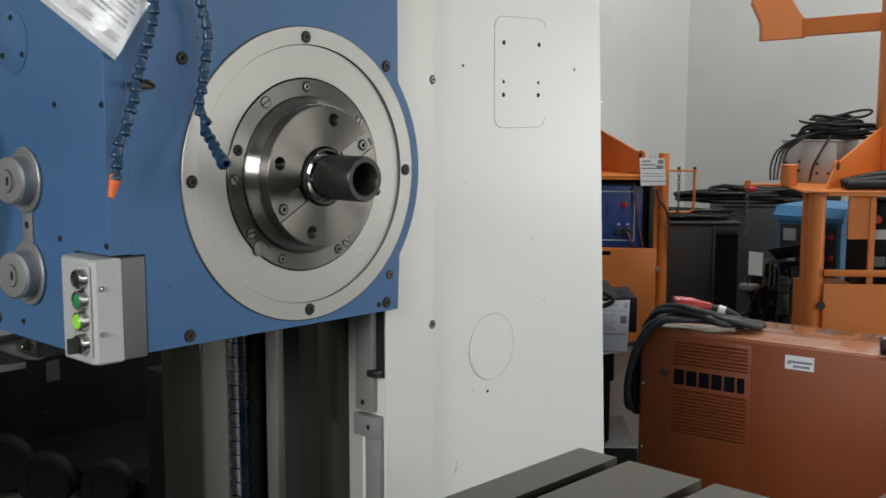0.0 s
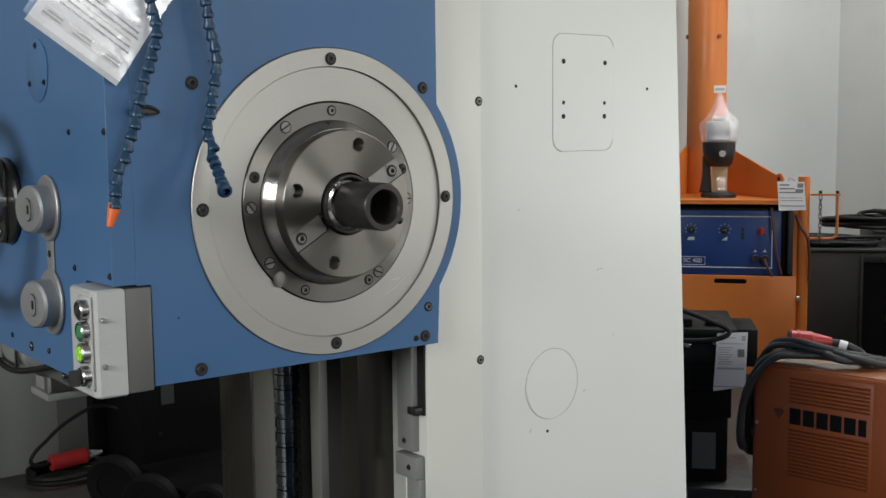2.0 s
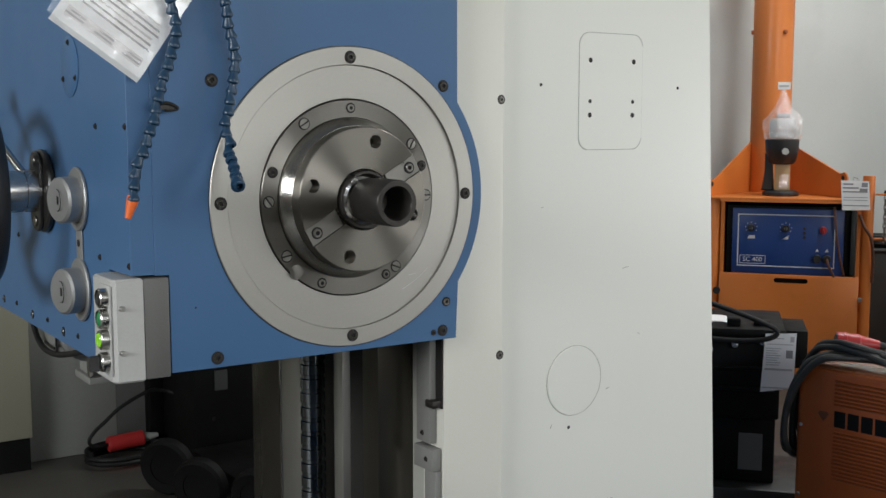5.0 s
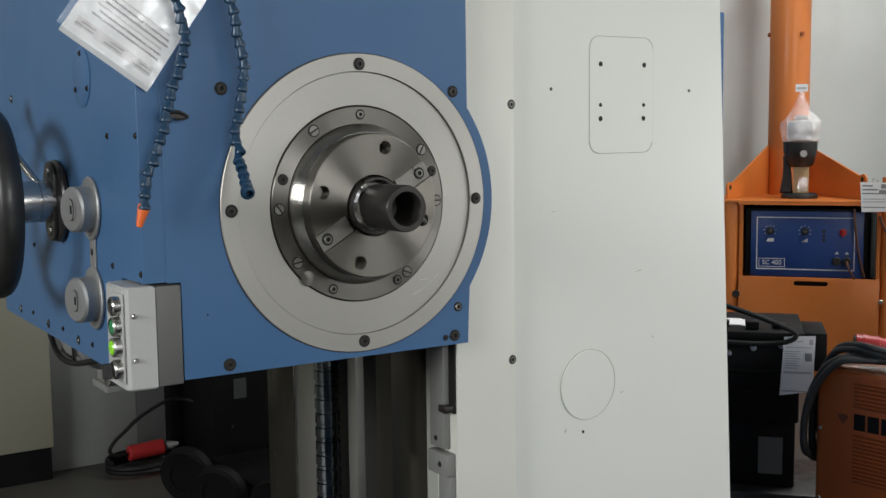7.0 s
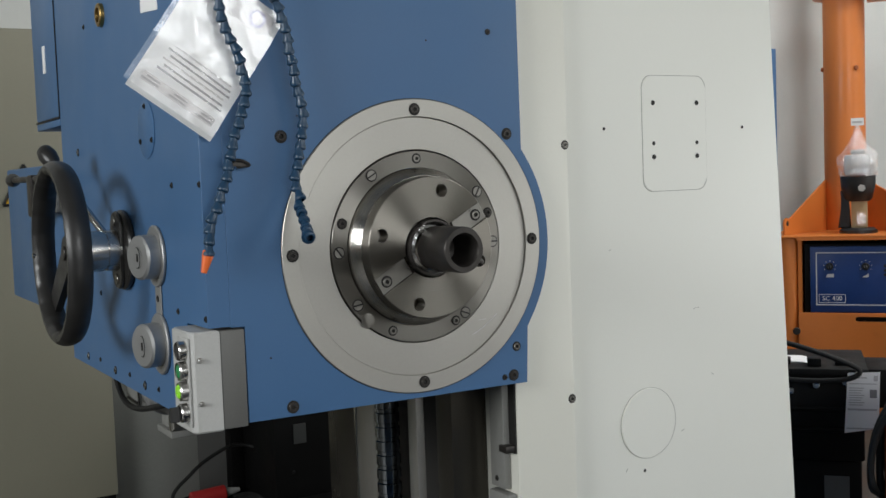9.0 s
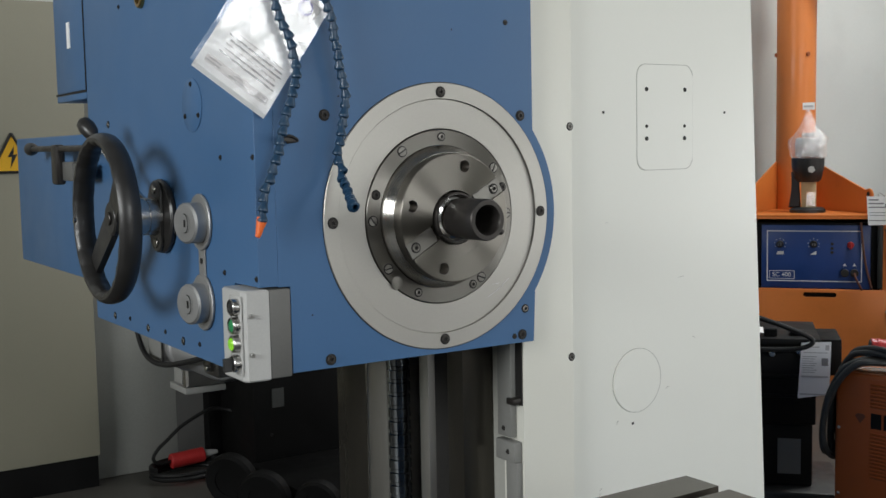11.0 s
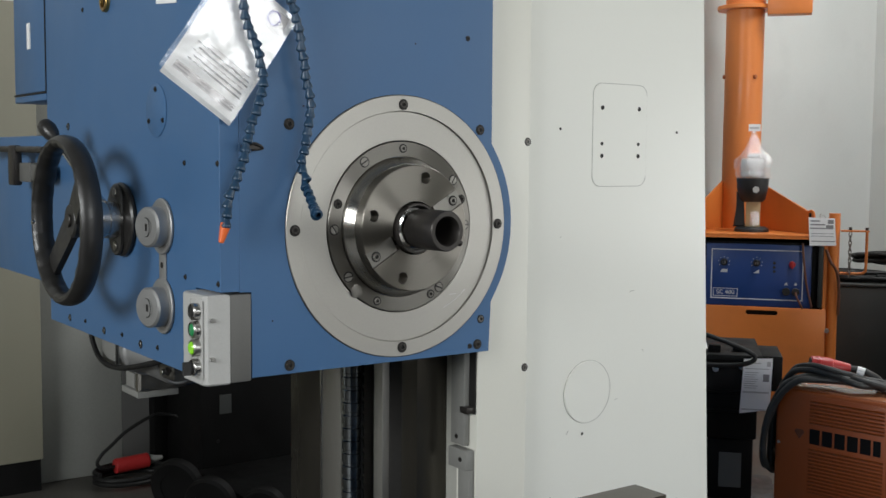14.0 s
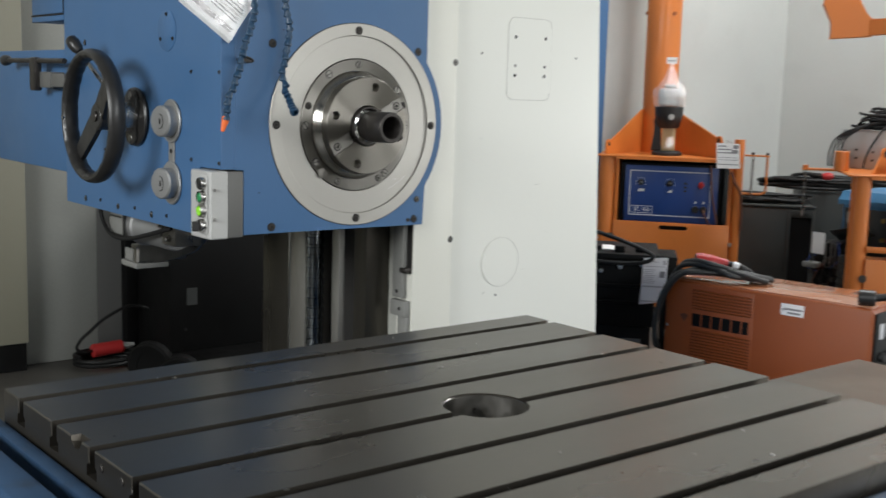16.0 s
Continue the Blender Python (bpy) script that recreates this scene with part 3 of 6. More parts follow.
part("boss_cone", bm, CONESTEEL, head, "turned cone behind the face plate, its lit band put into paler steel")
bm = bmesh.new()
lathe(bm, [(0.1235, 0.013), (0.1235, -0.0235), (0.1225, -0.0435), (0.1210, -0.045), (0.0745, -0.045), (0.0745, -0.0446), (0.0525, -0.0446), (0.0525, 0.05)], (0, 0, AX), (0, 1, 0), 112)
cutters = []
for ang in (77, 165, 253, 343):
    c = bmesh.new()
    x, z = 0.1 * math.cos(radians(ang)), 0.1 * math.sin(radians(ang))
    cyl(c, (x, -0.07, AX + z), (x, -0.018, AX + z), 0.0115, 24)
    cutters.append(c)
for ang in (30, 210):
    c = bmesh.new()
    box(c, 0.052, 0.14, -0.07, -0.037, -0.0165, 0.0165)
    bmesh.ops.transform(c, matrix=Matrix.Translation((0, 0, AX)) @ Matrix.Rotation(radians(-ang), 4, "Y"), verts=c.verts)
    cutters.append(c)
bmesh.ops.holes_fill(bm, edges=[e for e in bm.edges if e.is_boundary])
bm = cut(bm, cutters)
boss = part("face_plate", bm, TURNED, head, "turned steel face plate with holes and drive keys")
for ang in (30, 210):
    bm = bmesh.new()
    box(bm, 0.0560, 0.1212, -0.0435, -0.0365, -0.0160, 0.0160, 0.0008, 1)
    rot = Matrix.Translation((0, 0, AX)) @ Matrix.Rotation(radians(-ang), 4, "Y")
    bmesh.ops.transform(bm, matrix=rot, verts=bm.verts)
    key = part("drive_key", bm, BOLTSTEEL, boss)
    p = rot @ Vector((0.104, -0.0436, 0))
    bolt(BOLT_M, boss, p.x, p.y, p.z, FRONT @ Matrix.Scale(1.15, 4), 20)
RB = 0.1545
for ang, me in ((89.5, BOLT_M), (124.5, SLOT_M), (162, BOLT_D), (180.5, SLOT_M), (217, SLOT_M), (248, BOLT_M), (297, BOLT_M), (306, SLOT_M), (0, SLOT_M), (20, BOLT_D), (36.5, SLOT_M)):
    a = radians(ang)
    bolt(me, ring, RB * math.cos(a), 0.0024, AX + RB * math.sin(a), FRONT, ang * 1.7, "screw")
bm = bmesh.new()
lathe(bm, [(0.013, 0.0), (0.013, 0.0008), (0.010, 0.0012), (0.0, 0.0016)], (0, 0, 0), (0, 0, 1), 24)
me_plug = mesh2("plug", bm, [RINGSTEEL])
bolt(me_plug, ring, 0.161 * math.cos(radians(229)), 0.0022, AX + 0.161 * math.sin(radians(229)), FRONT, name="plug")
for r, a0, a1 in ((0.198, -58, -40), (0.186, -50, -46)):
    bm = bmesh.new()
    arc = [radians(a0 + (a1 - a0) * k / 10) for k in range(11)]
    tube(bm, [((r + 0.001 * k) * math.cos(a), 0.0044, AX + (r + 0.001 * k) * math.sin(a)) for k, a in enumerate(arc)], 0.0005, 4, smooth=False)
    part("scratch", bm, WHITEINK, flange)
for x, z in ((0, 0.24), (0, -0.24), (0.24, 0), (-0.24, 0)):
    bolt(BOLT_L, flange, x, -0.0002, AX + z, FRONT, 15)
for x, z in ((-0.250, 1.596), (0.193, 1.595), (0.192, 1.148), (-0.250, 1.149)):
    bolt(BOLT_L, front, x, 0.0028, z, FRONT, 40)
bolt(BOLT_M, front, 0.200, 0.0028, 1.201, FRONT)
bolt(BOLT_S, front, 0.172, 0.0028, 1.146, FRONT)
bolt(BOLT_S, front, 0.159, 0.0028, 1.779, FRONT)
for x, z in ((0.03, 1.76), (-0.285, 1.235), (-0.22, 1.63)):
    bolt(me_dot, front, x, 0.003, z, FRONT @ Matrix.Scale(0.5, 4), name="pinhole")
TIP = -0.15
spin = bmesh.new()
lathe(spin, [(0, 0.06), (0.0520, 0.06), (0.0520, TIP + 0.122), (0.0505, TIP + 0.119), (0.048, TIP + 0.117), (0.048, TIP + 0.113)], (0, 0, AX), (0, 1, 0), 64)
spindle = part("spindle", spin, CHROME, head, "polished cylindrical steel boring spindle")
bm = bmesh.new()
lathe(bm, [(0.036, TIP + 0.116), (0.036, TIP + 0.102), (0.0455, TIP + 0.106), (0.0455, TIP + 0.114)], (0, 0, AX), (0, 1, 0), 48)
part("seat_face", bm, CHROME, spindle, "bright ground seat inside the collar")
bm = bmesh.new()
lathe(bm, [(0.0445, TIP + 0.118), (0.0470, TIP + 0.118), (0.0488, TIP + 0.115), (0.0490, TIP + 0.099), (0.0480, TIP + 0.097), (0.0450, TIP + 0.097), (0.0445, TIP + 0.098), (0.0445, TIP + 0.118)], (0, 0, AX), (0, 1, 0), 48)
bmesh.ops.remove_doubles(bm, verts=bm.verts, dist=1e-6)
cutters = []
for ang in (35, 125, 215, 305):
    c = bmesh.new()
    box(c, 0.046, 0.07, TIP + 0.08, TIP + 0.112, -0.006, 0.006)
    bmesh.ops.transform(c, matrix=Matrix.Translation((0, 0, AX)) @ Matrix.Rotation(radians(-ang), 4, "Y"), verts=c.verts)
    cutters.append(c)
part("collar", cut(bm, cutters), DARKSTEEL, spindle, "notched dark steel collar nut")
bm = bmesh.new()
lathe(bm, [(0.030, TIP + 0.095), (0.0375, TIP + 0.09), (0.0375, TIP + 0.066), (0.0385, TIP + 0.064), (0.0385, TIP + 0.003), (0.0365, TIP), (0.0285, TIP), (0.0262, TIP + 0.004), (0.0262, TIP + 0.075), (0.0, TIP + 0.078)], (0, 0, AX), (0, 1, 0), 48)
part("tool_sleeve", bm, DARKSTEEL, spindle, "blackened hollow tool sleeve")
bm = bmesh.new()
cyl(bm, (0.0335, TIP + 0.014, AX - 0.0205), (0.0415, TIP + 0.014, AX - 0.0255), 0.006, 14)
part("set_screw", bm, DARKSTEEL, spindle)
bm = bmesh.new()
cyl(bm, (-0.0225, TIP + 0.109, AX + 0.0315), (-0.0225, TIP + 0.096, AX + 0.0315), 0.0072, 14, bev=0.001)
cyl(bm, (0.004, TIP + 0.109, AX + 0.0388), (0.004, TIP + 0.1055, AX + 0.0388), 0.0036, 12)
part("lock_screw", bm, STEEL, spindle)

# side of the headstock
for y, z in ((0.011, 1.523), (0.157, 1.523), (0.011, 1.308), (0.157, 1.308)):
    bolt(BOLT_S, cheek, -0.3882, y, z, LEFT)
for y in (0.393, 0.614, 0.854):
    bolt(BOLT_M, cheek, -0.3882, y, 1.146, LEFT)
for y in (0.30, 0.50, 0.74):
    bolt(BOLT_S, cheek, -0.3882, y, 1.152, LEFT)
bolt(BOLT_M, cheek, -0.3882, 0.842, 1.603, LEFT)
bolt(BOLT_S, cheek, -0.3882, 0.723, 1.863, LEFT)
bolt(BOLT_S, cheek, -0.3882, 0.70, 1.30, LEFT)
bm = bmesh.new()
lathe(bm, [(0.054, 0.0), (0.0525, 0.0002), (0.0525, -0.0006), (0.0515, -0.0012), (0.0, -0.0012)], (-0.3885, 0.292, 1.625), (1, 0, 0), 64)
disc = part("round_cover", bm, BLUE, cheek, "flush round blue cover")
for k in range(3):
    a = radians(90 + 120 * k)
    bolt(BOLT_S, cheek, -0.3898, 0.292 + 0.041 * math.cos(a), 1.625 + 0.041 * math.sin(a), LEFT, name="screw")
bm = bmesh.new()
lathe(bm, [(0.0, 0.0), (0.014, 0.0), (0.014, -0.001)], (-0.3885, 0.566, 1.866), (1, 0, 0), 24)
part("sight_glass", bm, AMBER, cheek, "amber oil sight glass")
bm = bmesh.new()
lathe(bm, [(0.0235, 0.0), (0.0235, -0.007), (0.021, -0.009), (0.015, -0.009), (0.0135, -0.002)], (-0.3885, 0.566, 1.866), (1, 0, 0), 32)
part("sight_ring", bm, BRASS, cheek, "brass ring of the oil sight glass")
bm = bmesh.new()
prism(bm, [(0.185, 1.822), (0.285, 1.830), (0.285, 1.86), (0.185, 1.86)], -0.3895, -0.3884, "yz")
part("label", bm, PAPER, cheek, "plain pale paper label")
# twin aluminium knobs
KY = 0.264
for z in (1.398, 1.241):
    bm = bmesh.new()
    cyl(bm, (-0.3882, KY, z), (-0.395, KY, z), 0.0555, 48, bev=0.002)
    box(bm, -0.3915, -0.3884, KY - 0.017, KY + 0.017, 1.27, 1.37, 0.002) if z > 1.3 else None
    plate = part("knob_plate", bm, ALU, head, "grey cast aluminium backing plate")
    bm = bmesh.new()
    cyl(bm, (-0.3945, KY - 0.004, z), (-0.428, KY - 0.012, z), 0.0395, 40, bev=0.004)
    knob = part("knob", bm, ALU, head, "grey cast aluminium knob with key slot")
    bm = bmesh.new()
    lathe(bm, [(0.019, -0.0286), (0.019, -0.0298), (0.0175, -0.0298)], (-0.3992, KY - 0.012, z), (1, 0, 0), 32)
    part("groove", bm, DARKGREY, knob)
    bm = bmesh.new()
    box(bm, -0.4290, -0.4278, KY - 0.0155, KY - 0.0095, z - 0.007, z + 0.007)
    part("key_slot", bm, PIT, knob)
bolt(me_hole, head, -0.392, KY, 1.322, LEFT @ Matrix.Scale(1.2, 4), name="slot_hole")
# handwheel
WY, WZ, WR = 0.480, 1.4015, 0.1625
wheel = bmesh.new()
n, m = 72, 14
rings = []
for k in range(n):
    a = 2 * math.pi * k / n
    wave = 0.0042 * (math.cos(a * 26) if math.cos(a * 26) < 0 else 0)
    c, s = math.cos(a), math.sin(a)
    row = []
    for j in range(m):
        t = 2 * math.pi * j / m
        r = WR + 0.0132 * math.cos(t) + (wave if math.cos(t) < 0 else 0)
        row.append(wheel.verts.new((-0.511 + 0.0225 * math.sin(t), WY + r * c, WZ + r * s)))
    rings.append(row)
for k in range(n):
    a, b = rings[k], rings[(k + 1) % n]
    for j in range(m):
        wheel.faces.new((a[j], a[(j + 1) % m], b[(j + 1) % m], b[j]))
hw = part("handwheel", wheel, BAKELITE, head, "black two-spoke handwheel with finger grips")
for ang in (316, 136):
    bm = bmesh.new()
    prism(bm, [(0.0, -0.031), (0.05, -0.028), (0.100, -0.022), (0.154, -0.025), (0.154, 0.025), (0.100, 0.022), (0.05, 0.028), (0.0, 0.031)], -0.500, -0.486, "yz", 0.003)
    for v in bm.verts:
        v.co.x -= 0.010 * max(0, v.co.y) / 0.15
    bmesh.ops.transform(bm, matrix=Matrix.Translation((0, WY, WZ)) @ Matrix.Rotation(radians(ang), 4, "X"), verts=bm.verts)
    part("spoke", bm, BAKELITE, hw)
bm = bmesh.new()
cyl(bm, (-0.468, WY, WZ), (-0.503, WY, WZ), 0.036, 32, bev=0.004)
part("hub", bm, BAKELITE, hw)
bm = bmesh.new()
cyl(bm, (-0.502, WY, WZ), (-0.508, WY, WZ), 0.014, 20, bev=0.002)
part("hub_bolt", bm, DARKSTEEL, hw)
bm = bmesh.new()
cyl(bm, (-0.5290, WY + 0.158, WZ - 0.01), (-0.534, WY + 0.158, WZ - 0.01), 0.006, 16)
part("rim_plug", bm, STEEL, hw)
bm = bmesh.new()
lathe(bm, [(0, -0.404), (0.039, -0.404), (0.039, -0.428), (0.0365, -0.429), (0.0365, -0.433), (0.039, -0.434), (0.039, -0.468), (0, -0.468)], (0, WY, WZ), (1, 0, 0), 40)
part("shaft", bm, SHAFTSTEEL, head, "polished handwheel shaft")
bm = bmesh.new()
cyl(bm, (-0.3885, WY - 0.004, WZ), (-0.402, WY - 0.004, WZ), 0.078, 48, bev=0.004)
arc = [(0.034 * math.cos(a), 0.050 + 0.026 * math.sin(a)) for a in np.linspace(0, math.pi, 13)]
arc += [(-x, -z) for x, z in arc]
prism(bm, [(WY - 0.004 + y, WZ + z) for y, z in arc], -0.409, -0.4015, "yz", 0.003)
sf = part("shaft_flange", bm, BAKELITE, head, "round blackened flange behind the handwheel")
for z in (-0.056, 0.056):
    bm = bmesh.new()
    cyl(bm, (-0.4085, WY - 0.004, WZ + z), (-0.4115, WY - 0.004, WZ + z), 0.0105, 16, bev=0.001)
    part("flange_bolt", bm, BOLTSTEEL, sf)
# clutch lever behind the wheel
bm = bmesh.new()
tube(bm, [(-0.419, 0.505, 1.43), (-0.452, 0.57, 1.50), (-0.478, 0.640, 1.568)], 0.0075, 12)
lever = part("lever_rod", bm, CHROME, head, "chromed lever rod")
bm = bmesh.new()
lathe(bm, [(0, -0.034), (0.010, -0.031), (0.0165, -0.018), (0.019, 0.0), (0.016, 0.016), (0.009, 0.023), (0, 0.025)], (-0.488, 0.664, 1.592), (-0.02, 0.045, 0.045), 24)
part("lever_knob", bm, BAKELITE, lever, "black lever knob")
# tail housing and its lever
bm = bmesh.new()
box(bm, -0.386, 0.06, 1.006, 1.80, 1.212, 1.585, 0.006)
tail = part("tail_housing", bm, BLUE, head, "blue box-shaped tail housing")
bm = bmesh.new()
tube(bm, [(-0.435, 1.39, 1.551), (-0.435, 1.20, 1.550), (-0.435, 0.88, 1.548)], 0.008, 12)
box(bm, -0.448, -0.424, 1.10, 1.15, 1.458, 1.56, 0.006)
part("lever_rod", bm, DARKSTEEL, tail)
bm = bmesh.new()
lathe(bm, [(0, -0.035), (0.010, -0.031), (0.017, -0.016), (0.018, 0.002), (0.014, 0.016), (0, 0.022)], (-0.435, 1.412, 1.551), (0, 1, 0), 24)
part("lever_knob", bm, BAKELITE, tail, "black lever knob")
bm = bmesh.new()
box(bm, -0.432, -0.3865, 1.008, 1.13, 1.468, 1.516, 0.003)
box(bm, -0.430, -0.4065, 0.90, 1.0075, 1.472, 1.512, 0.002)
part("lever_bracket", bm, BOXDARK, tail, "grey steel lever bracket")
# terminal box on the side
bm = bmesh.new()
box(bm, -0.3885, -0.12, 1.0085, 1.285, 1.694, 2.10, 0.004)
tb = part("terminal_box", bm, BLUE, head, "blue sheet-metal terminal box")
bm = bmesh.new()
box(bm, -0.3905, -0.3875, 1.0085, 1.287, 1.689, 1.6935)
box(bm, -0.3905, -0.3875, 1.0055, 1.0083, 1.694, 2.10)
part("edge_trim", bm, PIT, tb)
bm = bmesh.new()
box(bm, -0.3885, -0.13, 1.0085, 1.285, 1.672, 1.6885, 0.002)
part("bottom_lip", bm, BLUE, tb)
bm = bmesh.new()
box(bm, -0.3910, -0.3888, 1.132, 1.158, 1.806, 1.872)
part("label", bm, PAPER, tb, "narrow cream label strip")
# pump below the headstock
bm = bmesh.new()
box(bm, -0.166, -0.052, 1.005, 1.13, 0.892, 0.910, 0.003)
box(bm, -0.156, -0.146, 1.06, 1.12, 0.910, 0.950, 0.002)
pump = part("valve_base", bm, PANELGREY, head, "light grey bracket plate")
bm = bmesh.new()
box(bm, -0.140, 0.02, 1.02, 1.11, 0.911, 0.962, 0.005)
box(bm, -0.06, 0.06, 0.97, 1.05, 0.963, 1.005, 0.004)
part("valve_body", bm, BOLTSTEEL, pump, "brown oily valve block")
bm = bmesh.new()
prism(bm, [(-0.165, 0.911), (-0.135, 0.911), (-0.10, 0.918), (-0.03, 0.913), (0.045, 0.935), (0.085, 0.972), (0.09, 0.99), (-0.12, 0.99), (-0.165, 0.96)], 1.00, 1.03, "xz", 0.006)
part("gear_case", bm, BOLTSTEEL, pump, "oily cast gear case")
MX, MZ = -0.235, 1.068
bm = bmesh.new()
lathe(bm, [(0, 0.56), (0.050, 0.56), (0.054, 0.57), (0.054, 0.745), (0.058, 0.752), (0.062, 0.754), (0.062, 0.772), (0.058, 0.774), (0.057, 0.80), (0.057, 0.90), (0.050, 0.93), (0.028, 0.945), (0, 0.947)], (MX, 0, MZ), (0, 1, 0), 40)
motor = part("motor", bm, ALU, pump, "small silver feed motor with a pale flange")
bm = bmesh.new()
box(bm, MX - 0.0620, MX - 0.0560, 0.79, 0.895, MZ - 0.040, MZ + 0.040, 0.001)
nb = part("name_plate", bm, PANELGREY, motor, "pale plate edged with dark bars")
for y0, y1, z0, z1 in ((0.788, 0.798, -0.038, 0.038), (0.806, 0.89, 0.030, 0.037), (0.806, 0.89, 0.018, 0.023), (0.806, 0.89, -0.037, -0.031)):
    bm = bmesh.new()
    box(bm, MX - 0.0638, MX - 0.0620, y0, y1, MZ + z0, MZ + z1)
    part("print_bar", bm, BLACK, nb)
bm = bmesh.new()
box(bm, -0.285, -0.205, 0.47, 0.559, 1.040, 1.132, 0.006)
part("valve_block", bm, BOLTSTEEL, pump, "oily steel valve block")
for y, z, r in ((0.475, 1.105, 0.014), (0.485, 1.060, 0.011), (0.53, 1.095, 0.012)):
    bm = bmesh.new()
    cyl(bm, (-0.284, y + 0.02, z), (-0.292, y + 0.02, z), r, 6)
    cyl(bm, (-0.291, y + 0.02, z), (-0.300, y + 0.02, z), r * 0.6, 14, bev=0.001)
    part("fitting", bm, BOLTSTEEL, pump)
bm = bmesh.new()
tube(bm, [(-0.315, 0.925, 1.13), (-0.315, 0.920, 1.086), (-0.315, 0.877, 1.046), (-0.315, 0.809, 1.031), (-0.315, 0.711, 1.038), (-0.315, 0.600, 1.060), (-0.315, 0.490, 1.086), (-0.303, 0.455, 1.098)], 0.0065, 10)
part("hose", bm, CABLE, pump, "black rubber hose")

# ---------------------------------------------------------------- control box
ctl = thing("control_box", (-0.373, 0.053, 1.126), "two-tone grey push-button box set into the headstock corner", "control box")
bm = bmesh.new()
box(bm, -0.3705, -0.3285, 0.001, 0.106, 1.1285, 1.2885, 0.003)
part("rear_shell", bm, BOXDARK, ctl, "mid-grey plastic rear shell")
bm = bmesh.new()
prism(bm, [(-0.3708, 0.0005), (-0.412, 0.0030), (-0.419, 0.013), (-0.419, 0.096), (-0.412, 0.104), (-0.3708, 0.1065)], 1.1265, 1.2895, "xy", 0.003)
lid = part("front_shell", bm, BOXLIGHT, ctl, "light grey plastic front shell")
bm = bmesh.new()
box(bm, -0.4208, -0.4186, 0.009, 0.060, 1.138, 1.280, 0.002)
part("button_plate", bm, BOXLIGHT, ctl)
for z in (1.175, 1.245):
    bm = bmesh.new()
    cyl(bm, (-0.405, -0.004, z), (-0.405, 0.006, z), 0.0042, 14, bev=0.0008)
    part("screw", bm, STEEL, lid)
BY = 0.027
for z, kind in ((1.260, "black"), (1.2275, "green"), (1.195, "lit"), (1.160, "selector")):
    bm = bmesh.new()
    lathe(bm, [(0.0155, -0.4205), (0.0155, -0.432), (0.0135, -0.4345), (0.0115, -0.4335), (0.0112, -0.428), (0.0, -0.428)], (0, BY, z), (1, 0, 0), 32)
    bez = part("button_ring", bm, STEEL, ctl, "chromed button ring")
    bm = bmesh.new()
    if kind == "selector":
        cyl(bm, (-0.428, BY, z), (-0.436, BY, z), 0.0112, 24)
        prism(bm, [(-0.436, BY - 0.0050), (-0.450, BY - 0.0032), (-0.450, BY + 0.0032), (-0.436, BY + 0.0050)], z - 0.0135, z + 0.0105, "xy", 0.001)
        part("selector", bm, BLACK, bez, "black rotary selector")
    elif kind == "lit":
        lathe(bm, [(0.0112, -0.428), (0.0112, -0.4345), (0.009, -0.4365), (0, -0.437)], (0, BY, z), (1, 0, 0), 24)
        part("button", bm, GREENLIT, bez, "glowing green push-button")
    else:
        lathe(bm, [(0.0110, -0.428), (0.0110, -0.4325), (0.0095, -0.4335), (0, -0.4335)], (0, BY, z), (1, 0, 0), 24)
        part("button", bm, GREENBTN if kind == "green" else BLACK, bez, kind + " push-button")

# ---------------------------------------------------------------- coolant hoses


def link_hose(path, tip, label):
    top = path[0]
    h = thing("coolant_hose", top, label, "hose", "coolant hoses on the headstock")
    pts = smooth_path(path, 12)
    dist = [0.0]
    for a, b in zip(pts, pts[1:]):
        dist.append(dist[-1] + (b - a).length)
    pitch = 0.0172
    count = math.ceil(dist[-1] / pitch - 0.25)
    seg = bmesh.new()
    lathe(seg, [(0.0056, 0.000), (0.0060, 0.002), (0.0064, 0.006), (0.0088, 0.0120), (0.0095, 0.0150), (0.0088, 0.0172), (0.0060, 0.0190), (0.0052, 0.0190)], (0, 0, 0), (0, 0, 1), 16)
    me = mesh2("segment", seg, [HOSE])
    for k in range(count):
        def along(d):
            for a, b, p, q in zip(dist, dist[1:], pts, pts[1:]):
                if b >= d:
                    return p.lerp(q, (d - a) / max(1e-9, b - a))
            return pts[-1]
        a, b = along(k * pitch), along((k + 1) * pitch)
        wob = Vector((random.uniform(-1, 1), random.uniform(-1, 1), 0)) * 0.0017
        m = Matrix.Translation(a + wob) @ (a - b).to_track_quat("-Z", "Y").to_matrix().to_4x4() @ pose(0, 0, 0, random.uniform(-9, 9), random.uniform(-9, 9), 0)
        shared("segment", me, h, m)
    w = (pts[-1] - pts[-4]).normalized()
    bm = bmesh.new()
    if tip:
        w = (w + Vector((-0.14, 0, 0))).normalized()
        lathe(bm, [(0.006, -0.004), (0.0092, -0.003), (0.0092, 0.004), (0.0080, 0.010), (0.0046, 0.031), (0.0032, 0.032), (0.0026, 0.026)], pts[-1], w, 20)
        part("nozzle", bm, ORANGECAP, h, "orange plastic nozzle")
    else:
        lathe(bm, [(0.006, -0.010), (0.0094, -0.006), (0.0108, 0.002), (0.0108, 0.007), (0.0080, 0.0075), (0.0070, 0.0), (0.0, -0.004)], pts[-1], w, 20)
        part("open_end", bm, HOSE, h)
    bm = bmesh.new()
    cyl(bm, Vector(top) + Vector((0, 0.030, 0.0)), Vector(top) + Vector((0, -0.012, 0)), 0.013, 20, bev=0.002)
    part("fitting", bm, HOSE, h)
    return h


